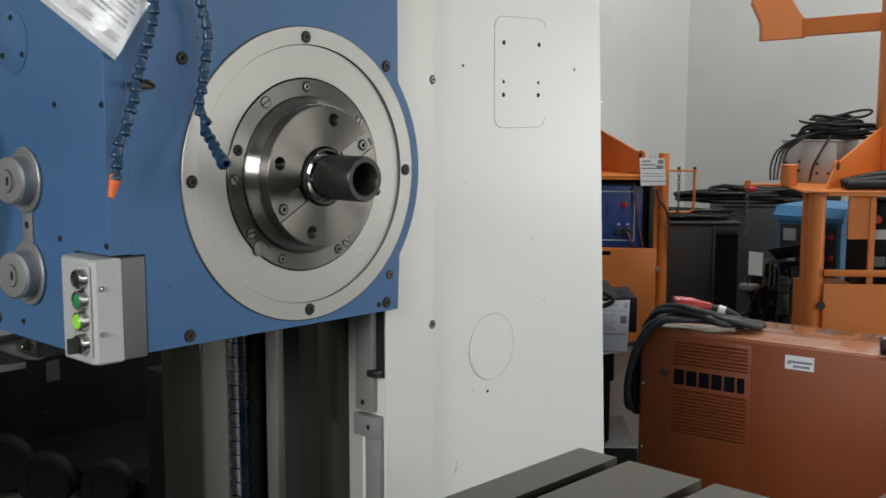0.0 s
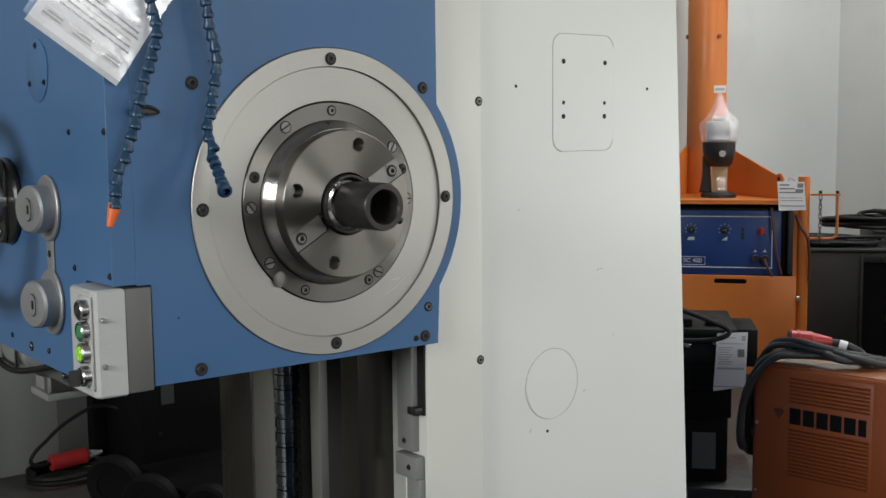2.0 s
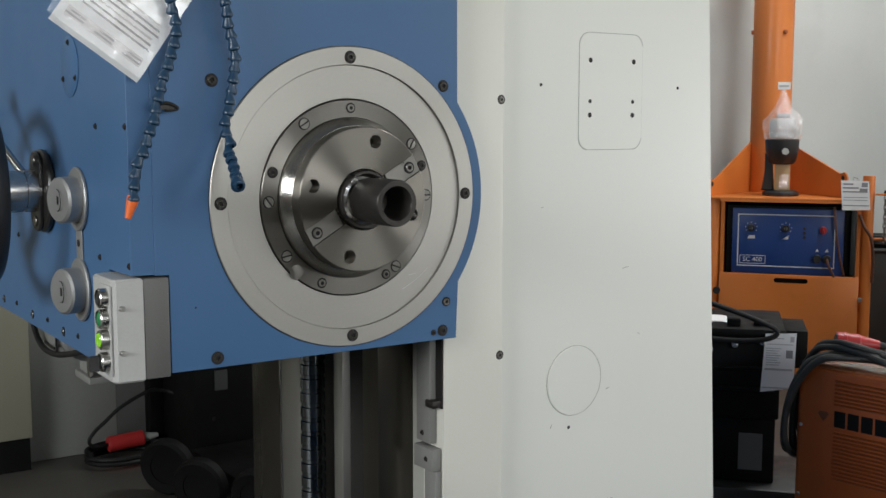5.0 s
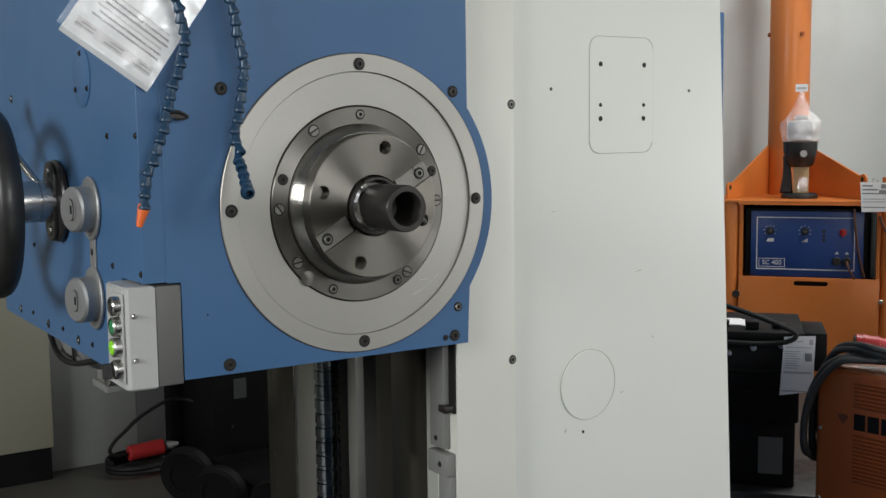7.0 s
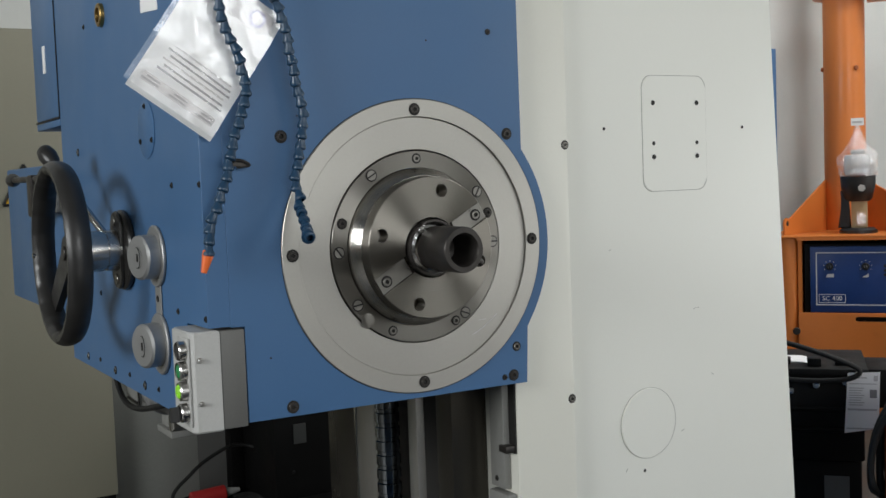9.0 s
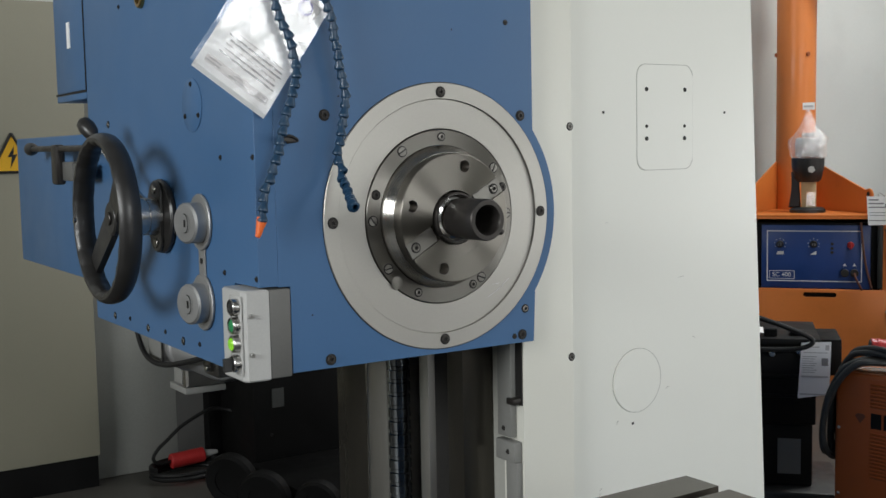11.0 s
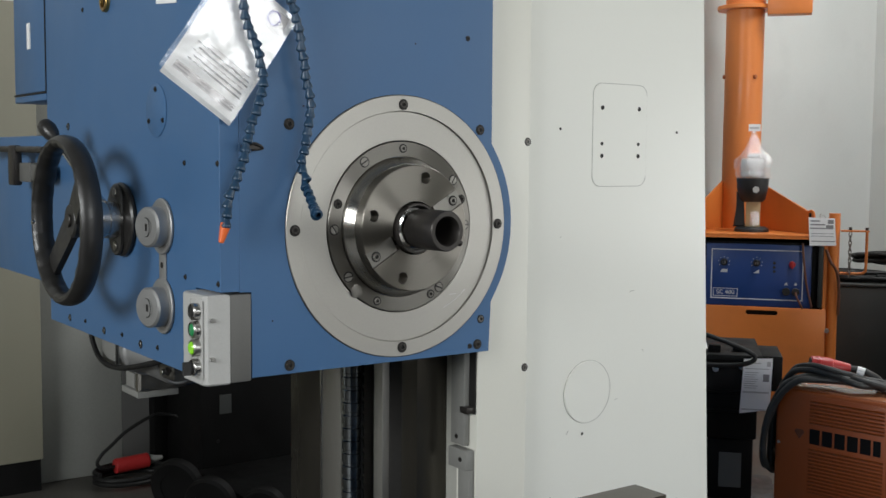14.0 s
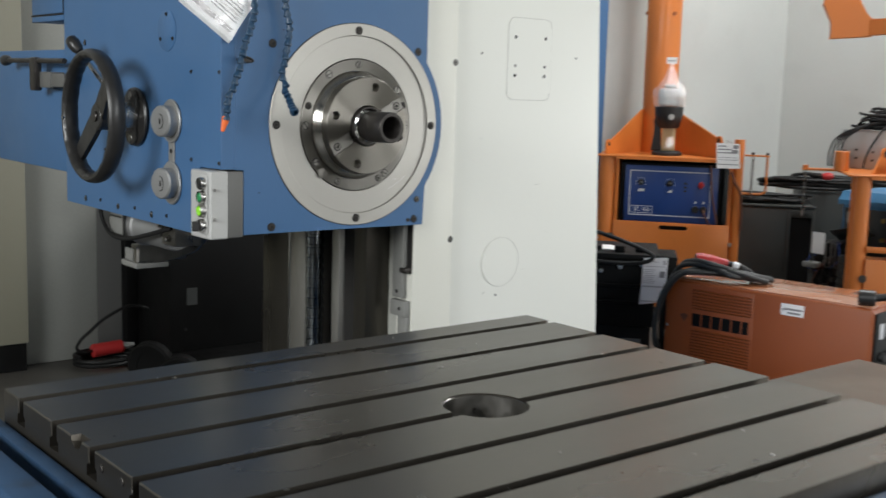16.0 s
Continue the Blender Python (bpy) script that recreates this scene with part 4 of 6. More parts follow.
link_hose([(-0.365, -0.008, 2.03), (-0.362, -0.026, 1.93), (-0.357, -0.03, 1.83), (-0.348, -0.03, 1.768), (-0.330, -0.03, 1.724), (-0.3205, -0.03, 1.692), (-0.3205, -0.03, 1.668), (-0.332, -0.03, 1.622), (-0.3465, -0.03, 1.576), (-0.359, -0.03, 1.530), (-0.377, -0.03, 1.480), (-0.387, -0.03, 1.448), (-0.3925, -0.03, 1.416)], True, "segmented blue coolant hose with an orange nozzle")
link_hose([(-0.282, -0.008, 2.03), (-0.278, -0.025, 1.93), (-0.268, -0.03, 1.825), (-0.250, -0.03, 1.78), (-0.2425, -0.03, 1.732), (-0.234, -0.03, 1.692), (-0.2265, -0.03, 1.648), (-0.2235, -0.03, 1.61), (-0.232, -0.03, 1.58), (-0.2375, -0.03, 1.545), (-0.2405, -0.033, 1.512), (-0.243, -0.045, 1.487), (-0.2475, -0.068, 1.467), (-0.254, -0.094, 1.450), (-0.261, -0.116, 1.438)], False, "segmented blue coolant hose with an open end")
clip = solo("hose_hook", (lambda b: (tube(b, [(-0.345, 0.006, 1.553), (-0.344, -0.018, 1.557), (-0.330, -0.022, 1.559), (-0.314, -0.017, 1.551), (-0.334, -0.015, 1.548)], 0.0026, 8), box(b, -0.343, -0.320, -0.019, -0.016, 1.5495, 1.557), b)[2])(bmesh.new()), DARKSTEEL, "small dark bent hook on the headstock", "hook")

# ---------------------------------------------------------------- paper in a sleeve
sheet = thing("paper_in_sleeve", (-0.375, -0.02, 1.60), "printed sheet in a clear plastic sleeve hung askew", "paper sheet")
PO = Vector((-0.373, -0.006, 1.589))
PU, PV = Vector((0.136, 0.002, 0.1945)), Vector((-0.129, -0.002, 0.089))


def on_sheet(u, v, lift):
    bend = -0.0035 * math.sin(u * math.pi) * (0.4 + v) - 0.003 * v
    p = PO + PU * u + PV * v
    return Vector((p.x, p.y + bend - lift, p.z))


def sheet_patch(u0, u1, v0, v1, lift, nu=8, nv=6, crumple=0.0, thick=0.0):
    bm = bmesh.new()
    grid = []
    for i in range(nu + 1):
        row = []
        for j in range(nv + 1):
            u, v = u0 + (u1 - u0) * i / nu, v0 + (v1 - v0) * j / nv
            row.append(bm.verts.new(on_sheet(u, v, lift + crumple * (noise.noise(Vector((u * 5, v * 5, lift * 99))) + 0.16 * noise.noise(Vector((u * 13, v * 11, lift * 77)))))))
        grid.append(row)
    for i in range(nu):
        for j in range(nv):
            bm.faces.new((grid[i][j], grid[i + 1][j], grid[i + 1][j + 1], grid[i][j + 1]))
    if thick:
        bmesh.ops.solidify(bm, geom=bm.faces[:], thickness=thick)
    return bm


part("paper", sheet_patch(0.0, 1.0, 0.0, 1.0, 0.0, thick=0.0006), PAPER, sheet, "white printed paper")
part("sleeve", sheet_patch(0.03, 1.0, 0.0, 1.06, 0.0045, 60, 44, 0.0017), SLEEVE, sheet, "clear plastic sleeve with glare")
part("grey_band", sheet_patch(0.085, 0.15, 0.07, 0.92, 0.0006, 2, 6), INKLIGHT, sheet, "pale grey printed band")
for a, b in ((0.08, 0.28), (0.40, 0.60), (0.72, 0.92)):
    for k in range(2):
        part("print_bar", sheet_patch(0.098 + 0.024 * k, 0.110 + 0.024 * k, a, b - 0.04 * k, 0.0011, 1, 3), INK, sheet)
for k in range(6):
    part("print_line", sheet_patch(0.205 + 0.036 * k, 0.219 + 0.036 * k, 0.07 + 0.02 * (k % 3), 0.84 - 0.05 * (k % 2), 0.0006, 1, 6), INKLIGHT if k % 3 == 2 else INK, sheet)
part("grey_field", sheet_patch(0.79, 0.96, 0.08, 0.60, 0.0006, 3, 3), INKLIGHT, sheet)
bm = bmesh.new()
c = on_sheet(0.885, 0.25, 0.0012)
lathe(bm, [(0.014, 0), (0.014, -0.0004), (0.0105, -0.0004), (0.0105, 0)], c, (0, 1, 0), 24)
part("stamp", bm, INKVIOLET, sheet, "small round violet stamp")
bm = bmesh.new()
q = on_sheet(0.93, 0.45, 0.0)
tube(bm, [q, q + Vector((0.002, -0.004, 0.05)), (-0.30, -0.02, 1.93), (-0.30, 0.002, 1.96)], 0.0014, 6)
part("tie_wire", bm, DARKSTEEL, sheet)

# ---------------------------------------------------------------- rotary table
TZ = 0.966
tbl = thing("rotary_table", (-0.43, -1.03, 0.8), "ground cast-iron rotary table with seven T-slots", "machine table")
prof = [(-0.467, TZ - 0.105)]
prof += [(-0.467, TZ - 0.0015), (-0.4685, TZ)]
for k in range(7):
    c = -0.553 - 0.153 * k
    prof += [(c + 0.0115, TZ), (c + 0.0110, TZ - 0.026), (c + 0.019, TZ - 0.026), (c + 0.019, TZ - 0.044), (c - 0.019, TZ - 0.044), (c - 0.019, TZ - 0.026), (c - 0.0110, TZ - 0.026), (c - 0.0115, TZ)]
prof += [(-1.5555, TZ), (-1.557, TZ - 0.0015), (-1.557, TZ - 0.105)]
bm = bmesh.new()
prism(bm, prof, -1.047, 0.183, "yz")
es = [e for e in bm.edges if abs(e.verts[0].co.x - e.verts[1].co.x) < 1e-6 and min(e.verts[0].co.z, e.verts[1].co.z) > TZ - 0.03]
bmesh.ops.bevel(bm, geom=es, offset=0.0018, segments=1, affect="EDGES")
c = bmesh.new()
cyl(c, (-0.412, -1.0, 0.80), (-0.412, -1.0, 1.1), 0.075, 64)
d = bmesh.new()
cyl(d, (-1.055, -0.80, TZ + 0.006), (-1.03, -0.80, TZ + 0.002), 0.022, 9)
top = part("tabletop", cut(bm, [c, d]), IRON, tbl, "ground cast-iron top, one corner chipped")
for y, z, r in ((-0.899, 0.948, 0.006), (-0.971, 0.951, 0.006), (-1.004, 0.947, 0.005)):
    bm = bmesh.new()
    cyl(bm, (-1.046, y, z), (-1.0495, y, z), r, 9, bev=0.001)
    part("end_screw", bm, DARKSTEEL, top)
bm = bmesh.new()
lathe(bm, [(0.0752, TZ - 0.003), (0.0735, TZ - 0.004), (0.0735, TZ - 0.06), (0.03, TZ - 0.061), (0, TZ - 0.061)], (-0.412, -1.0, 0), (0, 0, 1), 64)
part("bore_liner", bm, BOLTSTEEL, tbl, "machined centre bore")
bm = bmesh.new()
box(bm, -0.98, 0.12, -1.53, -0.53, 0.80, TZ - 0.1055, 0.01)
part("table_base", bm, IRONSIDE, tbl, "rough cast underside of the table")
bm = bmesh.new()
rnd = random.Random(5)
for k in range(26):
    x, y = rnd.uniform(-1.0, 0.1), rnd.uniform(-1.5, -0.5)
    s = rnd.uniform(0.0012, 0.0035)
    a = rnd.uniform(0, 6.28)
    c, d = s * 2.2 * math.cos(a), s * 2.2 * math.sin(a)
    va = [bm.verts.new(p) for p in ((x - c, y - d, TZ + 0.0004), (x + d * 0.4, y - c * 0.4, TZ + 0.0004), (x + c, y + d, TZ + 0.0005), (x - d * 0.3, y + c * 0.3, TZ + s))]
    for f in ((0, 1, 3), (1, 2, 3), (2, 0, 3), (0, 2, 1)):
        bm.faces.new([va[j] for j in f])
me = finish(bm, "swarf")
me.materials.append(STEEL)
tagged(new("swarf", me), "scattered bright metal chips on the iron table", "swarf", "", "stuff")
sad = thing("table_saddle", (0.0, -1.03, 0.0), "blue painted saddle and bed under the table", "machine saddle")
bm = bmesh.new()
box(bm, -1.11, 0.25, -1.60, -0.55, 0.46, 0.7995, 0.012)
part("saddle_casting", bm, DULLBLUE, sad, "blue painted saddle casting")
bm = bmesh.new()
box(bm, -1.080, -1.052, -1.62, -0.40, 0.80, 0.914, 0.006)
part("rim", bm, DULLBLUE, sad, "raised blue rim")
bm = bmesh.new()
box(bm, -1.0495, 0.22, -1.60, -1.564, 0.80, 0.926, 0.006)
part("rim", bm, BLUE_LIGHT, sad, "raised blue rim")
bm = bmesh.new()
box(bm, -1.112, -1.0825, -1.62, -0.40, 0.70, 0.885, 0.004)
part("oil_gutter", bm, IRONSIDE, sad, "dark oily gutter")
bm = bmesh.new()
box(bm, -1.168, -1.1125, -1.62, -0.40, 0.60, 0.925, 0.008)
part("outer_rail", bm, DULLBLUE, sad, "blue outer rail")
bm = bmesh.new()
box(bm, 0.26, 1.305, -1.75, -0.69, 0.735, 0.757, 0.004)
part("way_cover", bm, SADDLE, sad, "brown-grey steel way cover plate")
bm = bmesh.new()
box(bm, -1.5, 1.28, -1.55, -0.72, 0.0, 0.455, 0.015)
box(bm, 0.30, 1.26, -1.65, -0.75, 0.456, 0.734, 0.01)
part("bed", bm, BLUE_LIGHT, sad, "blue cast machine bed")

# ---------------------------------------------------------------- welding set with orange casing
KA = -8.5
weld = thing("welding_set", (0, 0, 0), "old orange welding power source with louvred side, paler top", "welding machine")
KL, KR, KH, KD = -0.47, 0.430, 0.722, 0.37
bm = bmesh.new()
box(bm, KL, KR, 0.0, KD, 0.075, KH, 0.012, 3)
casing = part("casing", bm, ORANGE_OLD, weld, "orange enamelled sheet casing")
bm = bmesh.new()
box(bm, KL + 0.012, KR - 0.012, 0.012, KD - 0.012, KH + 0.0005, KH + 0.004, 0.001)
part("top_sheet", bm, ORANGE_TOP, weld, "scuffed shiny orange top sheet, greyish sheen put into its colour")


def louvre(w):
    b = bmesh.new()
    v = [b.verts.new(p) for p in ((0, 0, 0), (w, 0, 0), (w, -0.0035, 0.0062), (0, -0.0035, 0.0062), (w, 0, 0.0075), (0, 0, 0.0075))]
    b.faces.new((v[0], v[1], v[2], v[3]))
    b.faces.new((v[3], v[2], v[4], v[5]))
    b.faces.new((v[0], v[3], v[5]))
    b.faces.new((v[1], v[4], v[2]))
    n0 = len(b.faces)
    box(b, 0.0, w, -0.0006, 0.001, -0.0014, 0.0)
    b.faces.ensure_lookup_table()
    for f in b.faces[n0:]:
        f.material_index = 1
    return mesh2("louvre", b, [ORANGE_OLD, PIT])


bm = bmesh.new()
box(bm, KL + 0.012, -0.055, -0.0016, 0.0, 0.10, KH - 0.014, 0.0006)
part("side_panel", bm, ORANGE_OLD, weld, "orange louvred side panel")
LV = louvre(0.270)
for k in range(7):
    shared("louvre", LV, casing, Matrix.Translation((-0.335, -0.0018, 0.686 - 0.0128 * k)))
for k in range(13):
    shared("louvre", LV, casing, Matrix.Translation((-0.335, -0.0018, 0.513 - 0.0128 * k)))
# maker's name as plain dark blocks
for k in range(6):
    bm = bmesh.new()
    x = -0.333 + 0.0465 * k
    box(bm, x, x + (0.038 if k < 5 else 0.026), -0.0032, -0.0016, 0.535, 0.589)
    part("name_block", bm, BLACKPAINT, weld, "plain dark printed block")
bm = bmesh.new()
prism(bm, [(-0.372, 0.546), (-0.353, 0.572), (-0.360, 0.581), (-0.384, 0.581), (-0.391, 0.572)], -0.0026, -0.0016, "xz")
part("emblem", bm, MARK, weld, "small dark printed emblem")
bm = bmesh.new()
box(bm, 0.062, 0.158, -0.0022, 0.0, 0.646, 0.693)
lab = part("label", bm, PAPER, weld, "white label with two lines of print")
for z, a, b in ((0.672, 0.082, 0.153), (0.657, 0.090, 0.145)):
    bm = bmesh.new()
    box(bm, a, b, -0.003, -0.0022, z - 0.004, z + 0.004)
    part("print_bar", bm, INK, lab)
bm = bmesh.new()
prism(bm, [(0.068, 0.664), (0.082, 0.664), (0.080, 0.678), (0.072, 0.674)], -0.003, -0.0022, "xz")
part("print_mark", bm, INK, lab)
for x, z in ((-0.452, 0.52), (-0.452, 0.28), (0.40, 0.50), (0.40, 0.2)):
    bm = bmesh.new()
    cyl(bm, (x, 0.001, z), (x, -0.004, z), 0.006, 12, bev=0.001)
    part("screw", bm, STEEL, weld)
bm = bmesh.new()
box(bm, KR, KR + 0.012, 0.02, KD - 0.02, 0.10, KH - 0.02, 0.004)
face = part("front_panel", bm, BLACKPAINT, weld, "black control panel with slats and white print")
for k in range(9):
    bm = bmesh.new()
    box(bm, KR + 0.010, KR + 0.024, 0.035, KD - 0.035, 0.13 + 0.034 * k, 0.146 + 0.034 * k, 0.003)
    part("slat", bm, DARKGREY, face)
for k in range(4):
    bm = bmesh.new()
    box(bm, KR + 0.0115, KR + 0.0135, 0.05 + 0.07 * k, 0.09 + 0.07 * k, 0.60, 0.66)
    part("print_bar", bm, WHITEINK, face)
    bm = bmesh.new()
    cyl(bm, (KR + 0.012, 0.07 + 0.07 * k, 0.53), (KR + 0.035, 0.07 + 0.07 * k, 0.53), 0.02, 20, bev=0.003)
    part("knob", bm, BLACK, face)
for x in (KL + 0.08, KR - 0.08):
    for y in (0.02, KD - 0.06):
        bm = bmesh.new()
        cyl(bm, (x, y, 0.042), (x, y + 0.04, 0.042), 0.0415, 24, bev=0.005)
        part("wheel", bm, BLACK, weld)
weld.matrix_basis = Matrix.Translation((2.175, 0.225, 0)) @ pose(0, 0, 0, 0, 0, -90 - KA + 0.0)


def on_weld(x, y, z):
    return weld.matrix_basis @ Vector((x, y, z))


# coiled cable with a red plug on the welding set
coil = thing("power_cable", on_weld(-0.42, 0.12, 0.73), "coiled grey rubber cable with a red five-pin plug", "cable")
for k in range(9):
    bm = bmesh.new()
    r = random.Random(k + 20)
    o = 0.022 * k
    q = r.uniform(-0.012, 0.012)
    pts = [(-0.17 + 0.012 * k, 0.19 + r.uniform(-0.06, 0.06), 0.741), (-0.19 + r.uniform(-0.02, 0.02), 0.10 + r.uniform(-0.06, 0.05), 0.752 + 0.003 * k), (-0.31 + r.uniform(-0.02, 0.02), 0.02 + o * 0.7, 0.764 + 0.004 * (k % 4)), (-0.40 - 0.25 * o + q, -0.018 + o * 0.45, 0.748 - 0.05 * o),
           (-0.468 - 0.12 * o + q * 0.5, -0.026 + o * 0.6, 0.655 + 0.1 * o), (-0.500 - 0.009 * (k % 3), -0.022 + o * 0.8, 0.54), (-0.503 - 0.011 * (k % 3), -0.005 + o * 0.8, 0.44 - 0.012 * (k % 4)), (-0.497, 0.07 + o * 0.6, 0.395 + 0.014 * (k % 4)), (-0.50, 0.15 + o * 0.4, 0.50)]
    tube(bm, [on_weld(*p) for p in pts], 0.0118, 10, 7)
    part("cable_turn", bm, CABLEGREY, coil)
for k in range(2):
    bm = bmesh.new()
    pts = [(-0.13 + 0.02 * k, 0.13 + 0.03 * k, 0.744), (-0.20, 0.075 + 0.02 * k, 0.765 + 0.012 * k), (-0.285, 0.042, 0.786 + 0.016 * k), (-0.365, 0.034 + 0.012 * k, 0.792 + 0.014 * k), (-0.438, 0.045 + 0.02 * k, 0.766 + 0.01 * k), (-0.492, 0.062 + 0.02 * k, 0.67), (-0.514, 0.085 + 0.02 * k, 0.52), (-0.510, 0.12, 0.43)]
    tube(bm, [on_weld(*p) for p in pts], 0.0112, 10, 7)
    part("cable_turn", bm, CABLEGREY, coil)
bm = bmesh.new()
p0, p1 = on_weld(-0.378, 0.072, 0.806), on_weld(-0.268, 0.156, 0.794)
cyl(bm, p0, p0.lerp(p1, 0.55), 0.031, 28, bev=0.003)
cyl(bm, p0.lerp(p1, 0.55), p1, 0.028, 24, r2=0.017)
plug = part("plug", bm, RED, coil, "red five-pin plug")
bm = bmesh.new()
w = (p0 - p1).normalized()
cyl(bm, p0, p0 + w * 0.002, 0.026, 24)
part("plug_face", bm, BLACK, plug)
bm = bmesh.new()
lathe(bm, [(0.030, -0.012), (0.0335, -0.010), (0.0335, 0.0), (0.030, 0.001)], p0.lerp(p1, 0.15), w, 28)
part("plug_ring", bm, RED, plug)
bm = bmesh.new()
tube(bm, [p1, on_weld(-0.225, 0.175, 0.787), on_weld(-0.18, 0.19, 0.765), on_weld(-0.19, 0.23, 0.745)], 0.013, 10)
part("cable_end", bm, CABLEGREY, coil)
bm = bmesh.new()
cyl(bm, on_weld(-0.228, 0.129, 0.797), on_weld(-0.205, 0.138, 0.791), 0.016, 16)
part("tape", bm, PAPER, coil, "white tape on the cable")
conn = thing("cable_connector", on_weld(0.39, 0.05, KH), "black cable connector lying on the welding set", "connector")
bm = bmesh.new()
cyl(bm, on_weld(0.355, 0.035, KH + 0.034), on_weld(0.415, 0.055, KH + 0.034), 0.030, 20, bev=0.005)
part("body", bm, BLACK, conn)
bm = bmesh.new()
tube(bm, [on_weld(0.41, 0.055, KH + 0.034), on_weld(0.46, 0.10, KH + 0.045), on_weld(0.53, 0.18, KH + 0.07), on_weld(0.56, 0.30, KH + 0.03), on_weld(0.60, 0.4, 0.3), on_weld(0.62, 0.42, 0.02)], 0.014, 10)
part("cable", bm, CABLE, conn)

# ---------------------------------------------------------------- boom trolleys


def chain(parent, p0, p1, count=9):
    p0, p1 = Vector(p0), Vector(p1)
    bm = bmesh.new()
    h = (p1 - p0).length / count * 0.72
    loop = [(0.009 * math.cos(a), 0, h * math.sin(a)) for a in np.linspace(0, 2 * math.pi, 13)]
    tube(bm, loop, 0.0028, 6, smooth=False)
    me = mesh2("chain_link", bm, [BOLTSTEEL])
    for k in range(count):
        m = Matrix.Translation(p0.lerp(p1, (k + 0.5) / count)) @ pose(0, 0, 0, 0, 0, 90 * (k % 2) + 20)
        shared("chain_link", me, parent, m)


def boom_trolley(mast_x, label, far):
    t = thing("boom_trolley", (0, 0, 0), label, "trolley", "orange welding boom trolleys")
    bm = bmesh.new()
    px0, pr = (-0.475, 0.043) if far else (-0.50, 0.059)
    cyl(bm, (px0, 0.06, 0.02), (px0, 0.06, 1.089 if far else 1.074), pr, 32)
    if far:
        cyl(bm, (-0.497, 0.16, 0.02), (-0.497, 0.16, 1.089), 0.026, 24)
    part("thick_post", bm, ORANGE, t)
    lift = 0.015 if far else 0.0
    bm = bmesh.new()
    cyl(bm, (0.389, 0.05, 0.02), (0.389, 0.05, 1.222), 0.034, 24)
    part("thin_post", bm, ORANGE, t)
    bm = bmesh.new()
    prism(bm, [(-0.57, -0.015), (0.30, -0.015), (0.34, 0.10), (0.34, 0.62), (0.30, 1.0 if far else 0.62), (-0.20 if far else -0.57, 1.0 if far else 0.62), (-0.57, 0.5)], 1.0745 + lift, 1.086 + lift, "xy", 0.002)
    box(bm, -0.445, 0.30, -0.015, -0.007, 1.060 + lift, 1.0744 + lift)
    shelf = part("shelf", bm, ORANGE, t, "orange sheet shelf with folded lip")
    bm = bmesh.new()
    box(bm, -0.44, 0.354, 0.004, 0.014, 0.03, 0.630, 0.002)
    c = bmesh.new()
    cyl(c, (-0.108, -0.1, 0.594), (-0.108, 0.1, 0.594), 0.0145, 20)
    c2 = bmesh.new()
    cyl(c2, (0.056, -0.1, 0.594), (0.056, 0.1, 0.594), 0.0145, 20)
    c3 = bmesh.new()
    box(c3, -0.108, 0.056, -0.1, 0.1, 0.5795, 0.6085)
    part("flap", cut(bm, [c, c2, c3]), ORANGE, t, "orange sheet flap with a slot handle")
    bm = bmesh.new()
    box(bm, -0.44, 0.354, 0.016, 0.62, 0.555, 0.567)
    box(bm, -0.44, 0.354, 0.60, 0.612, 0.03, 0.554)
    box(bm, -0.44, -0.43, 0.016, 0.60, 0.03, 0.554)
    box(bm, 0.344, 0.354, 0.016, 0.60, 0.03, 0.554)
    part("lower_case", bm, ORANGE, t)
    bm = bmesh.new()
    for x in ((0.332,) if far else (-0.44, 0.332)):
        box(bm, x, x + 0.022, 0.02, 0.60, 0.568, 1.074)
    part("upper_side", bm, ORANGE, t)
    if not far:
        bm = bmesh.new()
        box(bm, -0.43, 0.33, 0.601, 0.611, 0.568, 1.074)
        part("back_sheet", bm, BLACKPAINT, t)
    # gusset round the mast
    for sx, ex, lug, lx, hr in (((-1, -0.43, 1.212, 0.115, 0.022), (1, 0.268, 1.205, 0.025, 0.015)) if far else ((-1, -0.52, 1.155, 0.025, 0.015), (1, 0.268, 1.205, 0.025, 0.015))):
        foot, root = Vector((ex, 0.09, 0)), Vector((mast_x + sx * 0.118, 0.600, 0))
        run = (root - foot).length
        prof = [(0.0, 1.0865 + lift), (run, 1.0865 + lift), (run, 1.405), (lx + 0.035, lug + 0.022)]
        prof += [(lx + 0.034 * math.cos(radians(a)), lug + 0.034 * math.sin(radians(a))) for a in (60, 90, 130, 170, 200)]
        bm = bmesh.new()
        prism(bm, prof, -0.006, 0.006, "xz", 0.0015)
        ang = math.atan2(root.y - foot.y, root.x - foot.x)
        mm = Matrix.Translation(foot) @ Matrix.Rotation(ang, 4, "Z")
        bmesh.ops.transform(bm, matrix=mm, verts=bm.verts)
        plate = part("gusset", bm, ORANGE, t, "orange triangular gusset plate with a lug hole")
        for yy in (-0.0066, 0.0066):
            bm = bmesh.new()
            cyl(bm, mm @ Vector((lx + 0.005, 0, lug)), mm @ Vector((lx + 0.005, yy, lug)), hr, 20)
            part("lug_hole", bm, PIT, plate)
    top_z = 2.54 if not far else 3.0
    bm = bmesh.new()
    cyl(bm, (mast_x, 0.65, 1.0862), (mast_x, 0.65, top_z), 0.125, 48)
    mast = part("mast", bm, ORANGE, t, "thick orange tubular mast")
    bm = bmesh.new()
    cyl(bm, (mast_x, 0.65, top_z), (mast_x, 0.65, top_z + 0.028), 0.185, 40, bev=0.004)
    cyl(bm, (mast_x, 0.65, top_z + 0.028), (mast_x, 0.65, top_z + 0.5), 0.13, 40)
    part("mast_flange", bm, ORANGE, t, "round orange mast flange and swivel head")
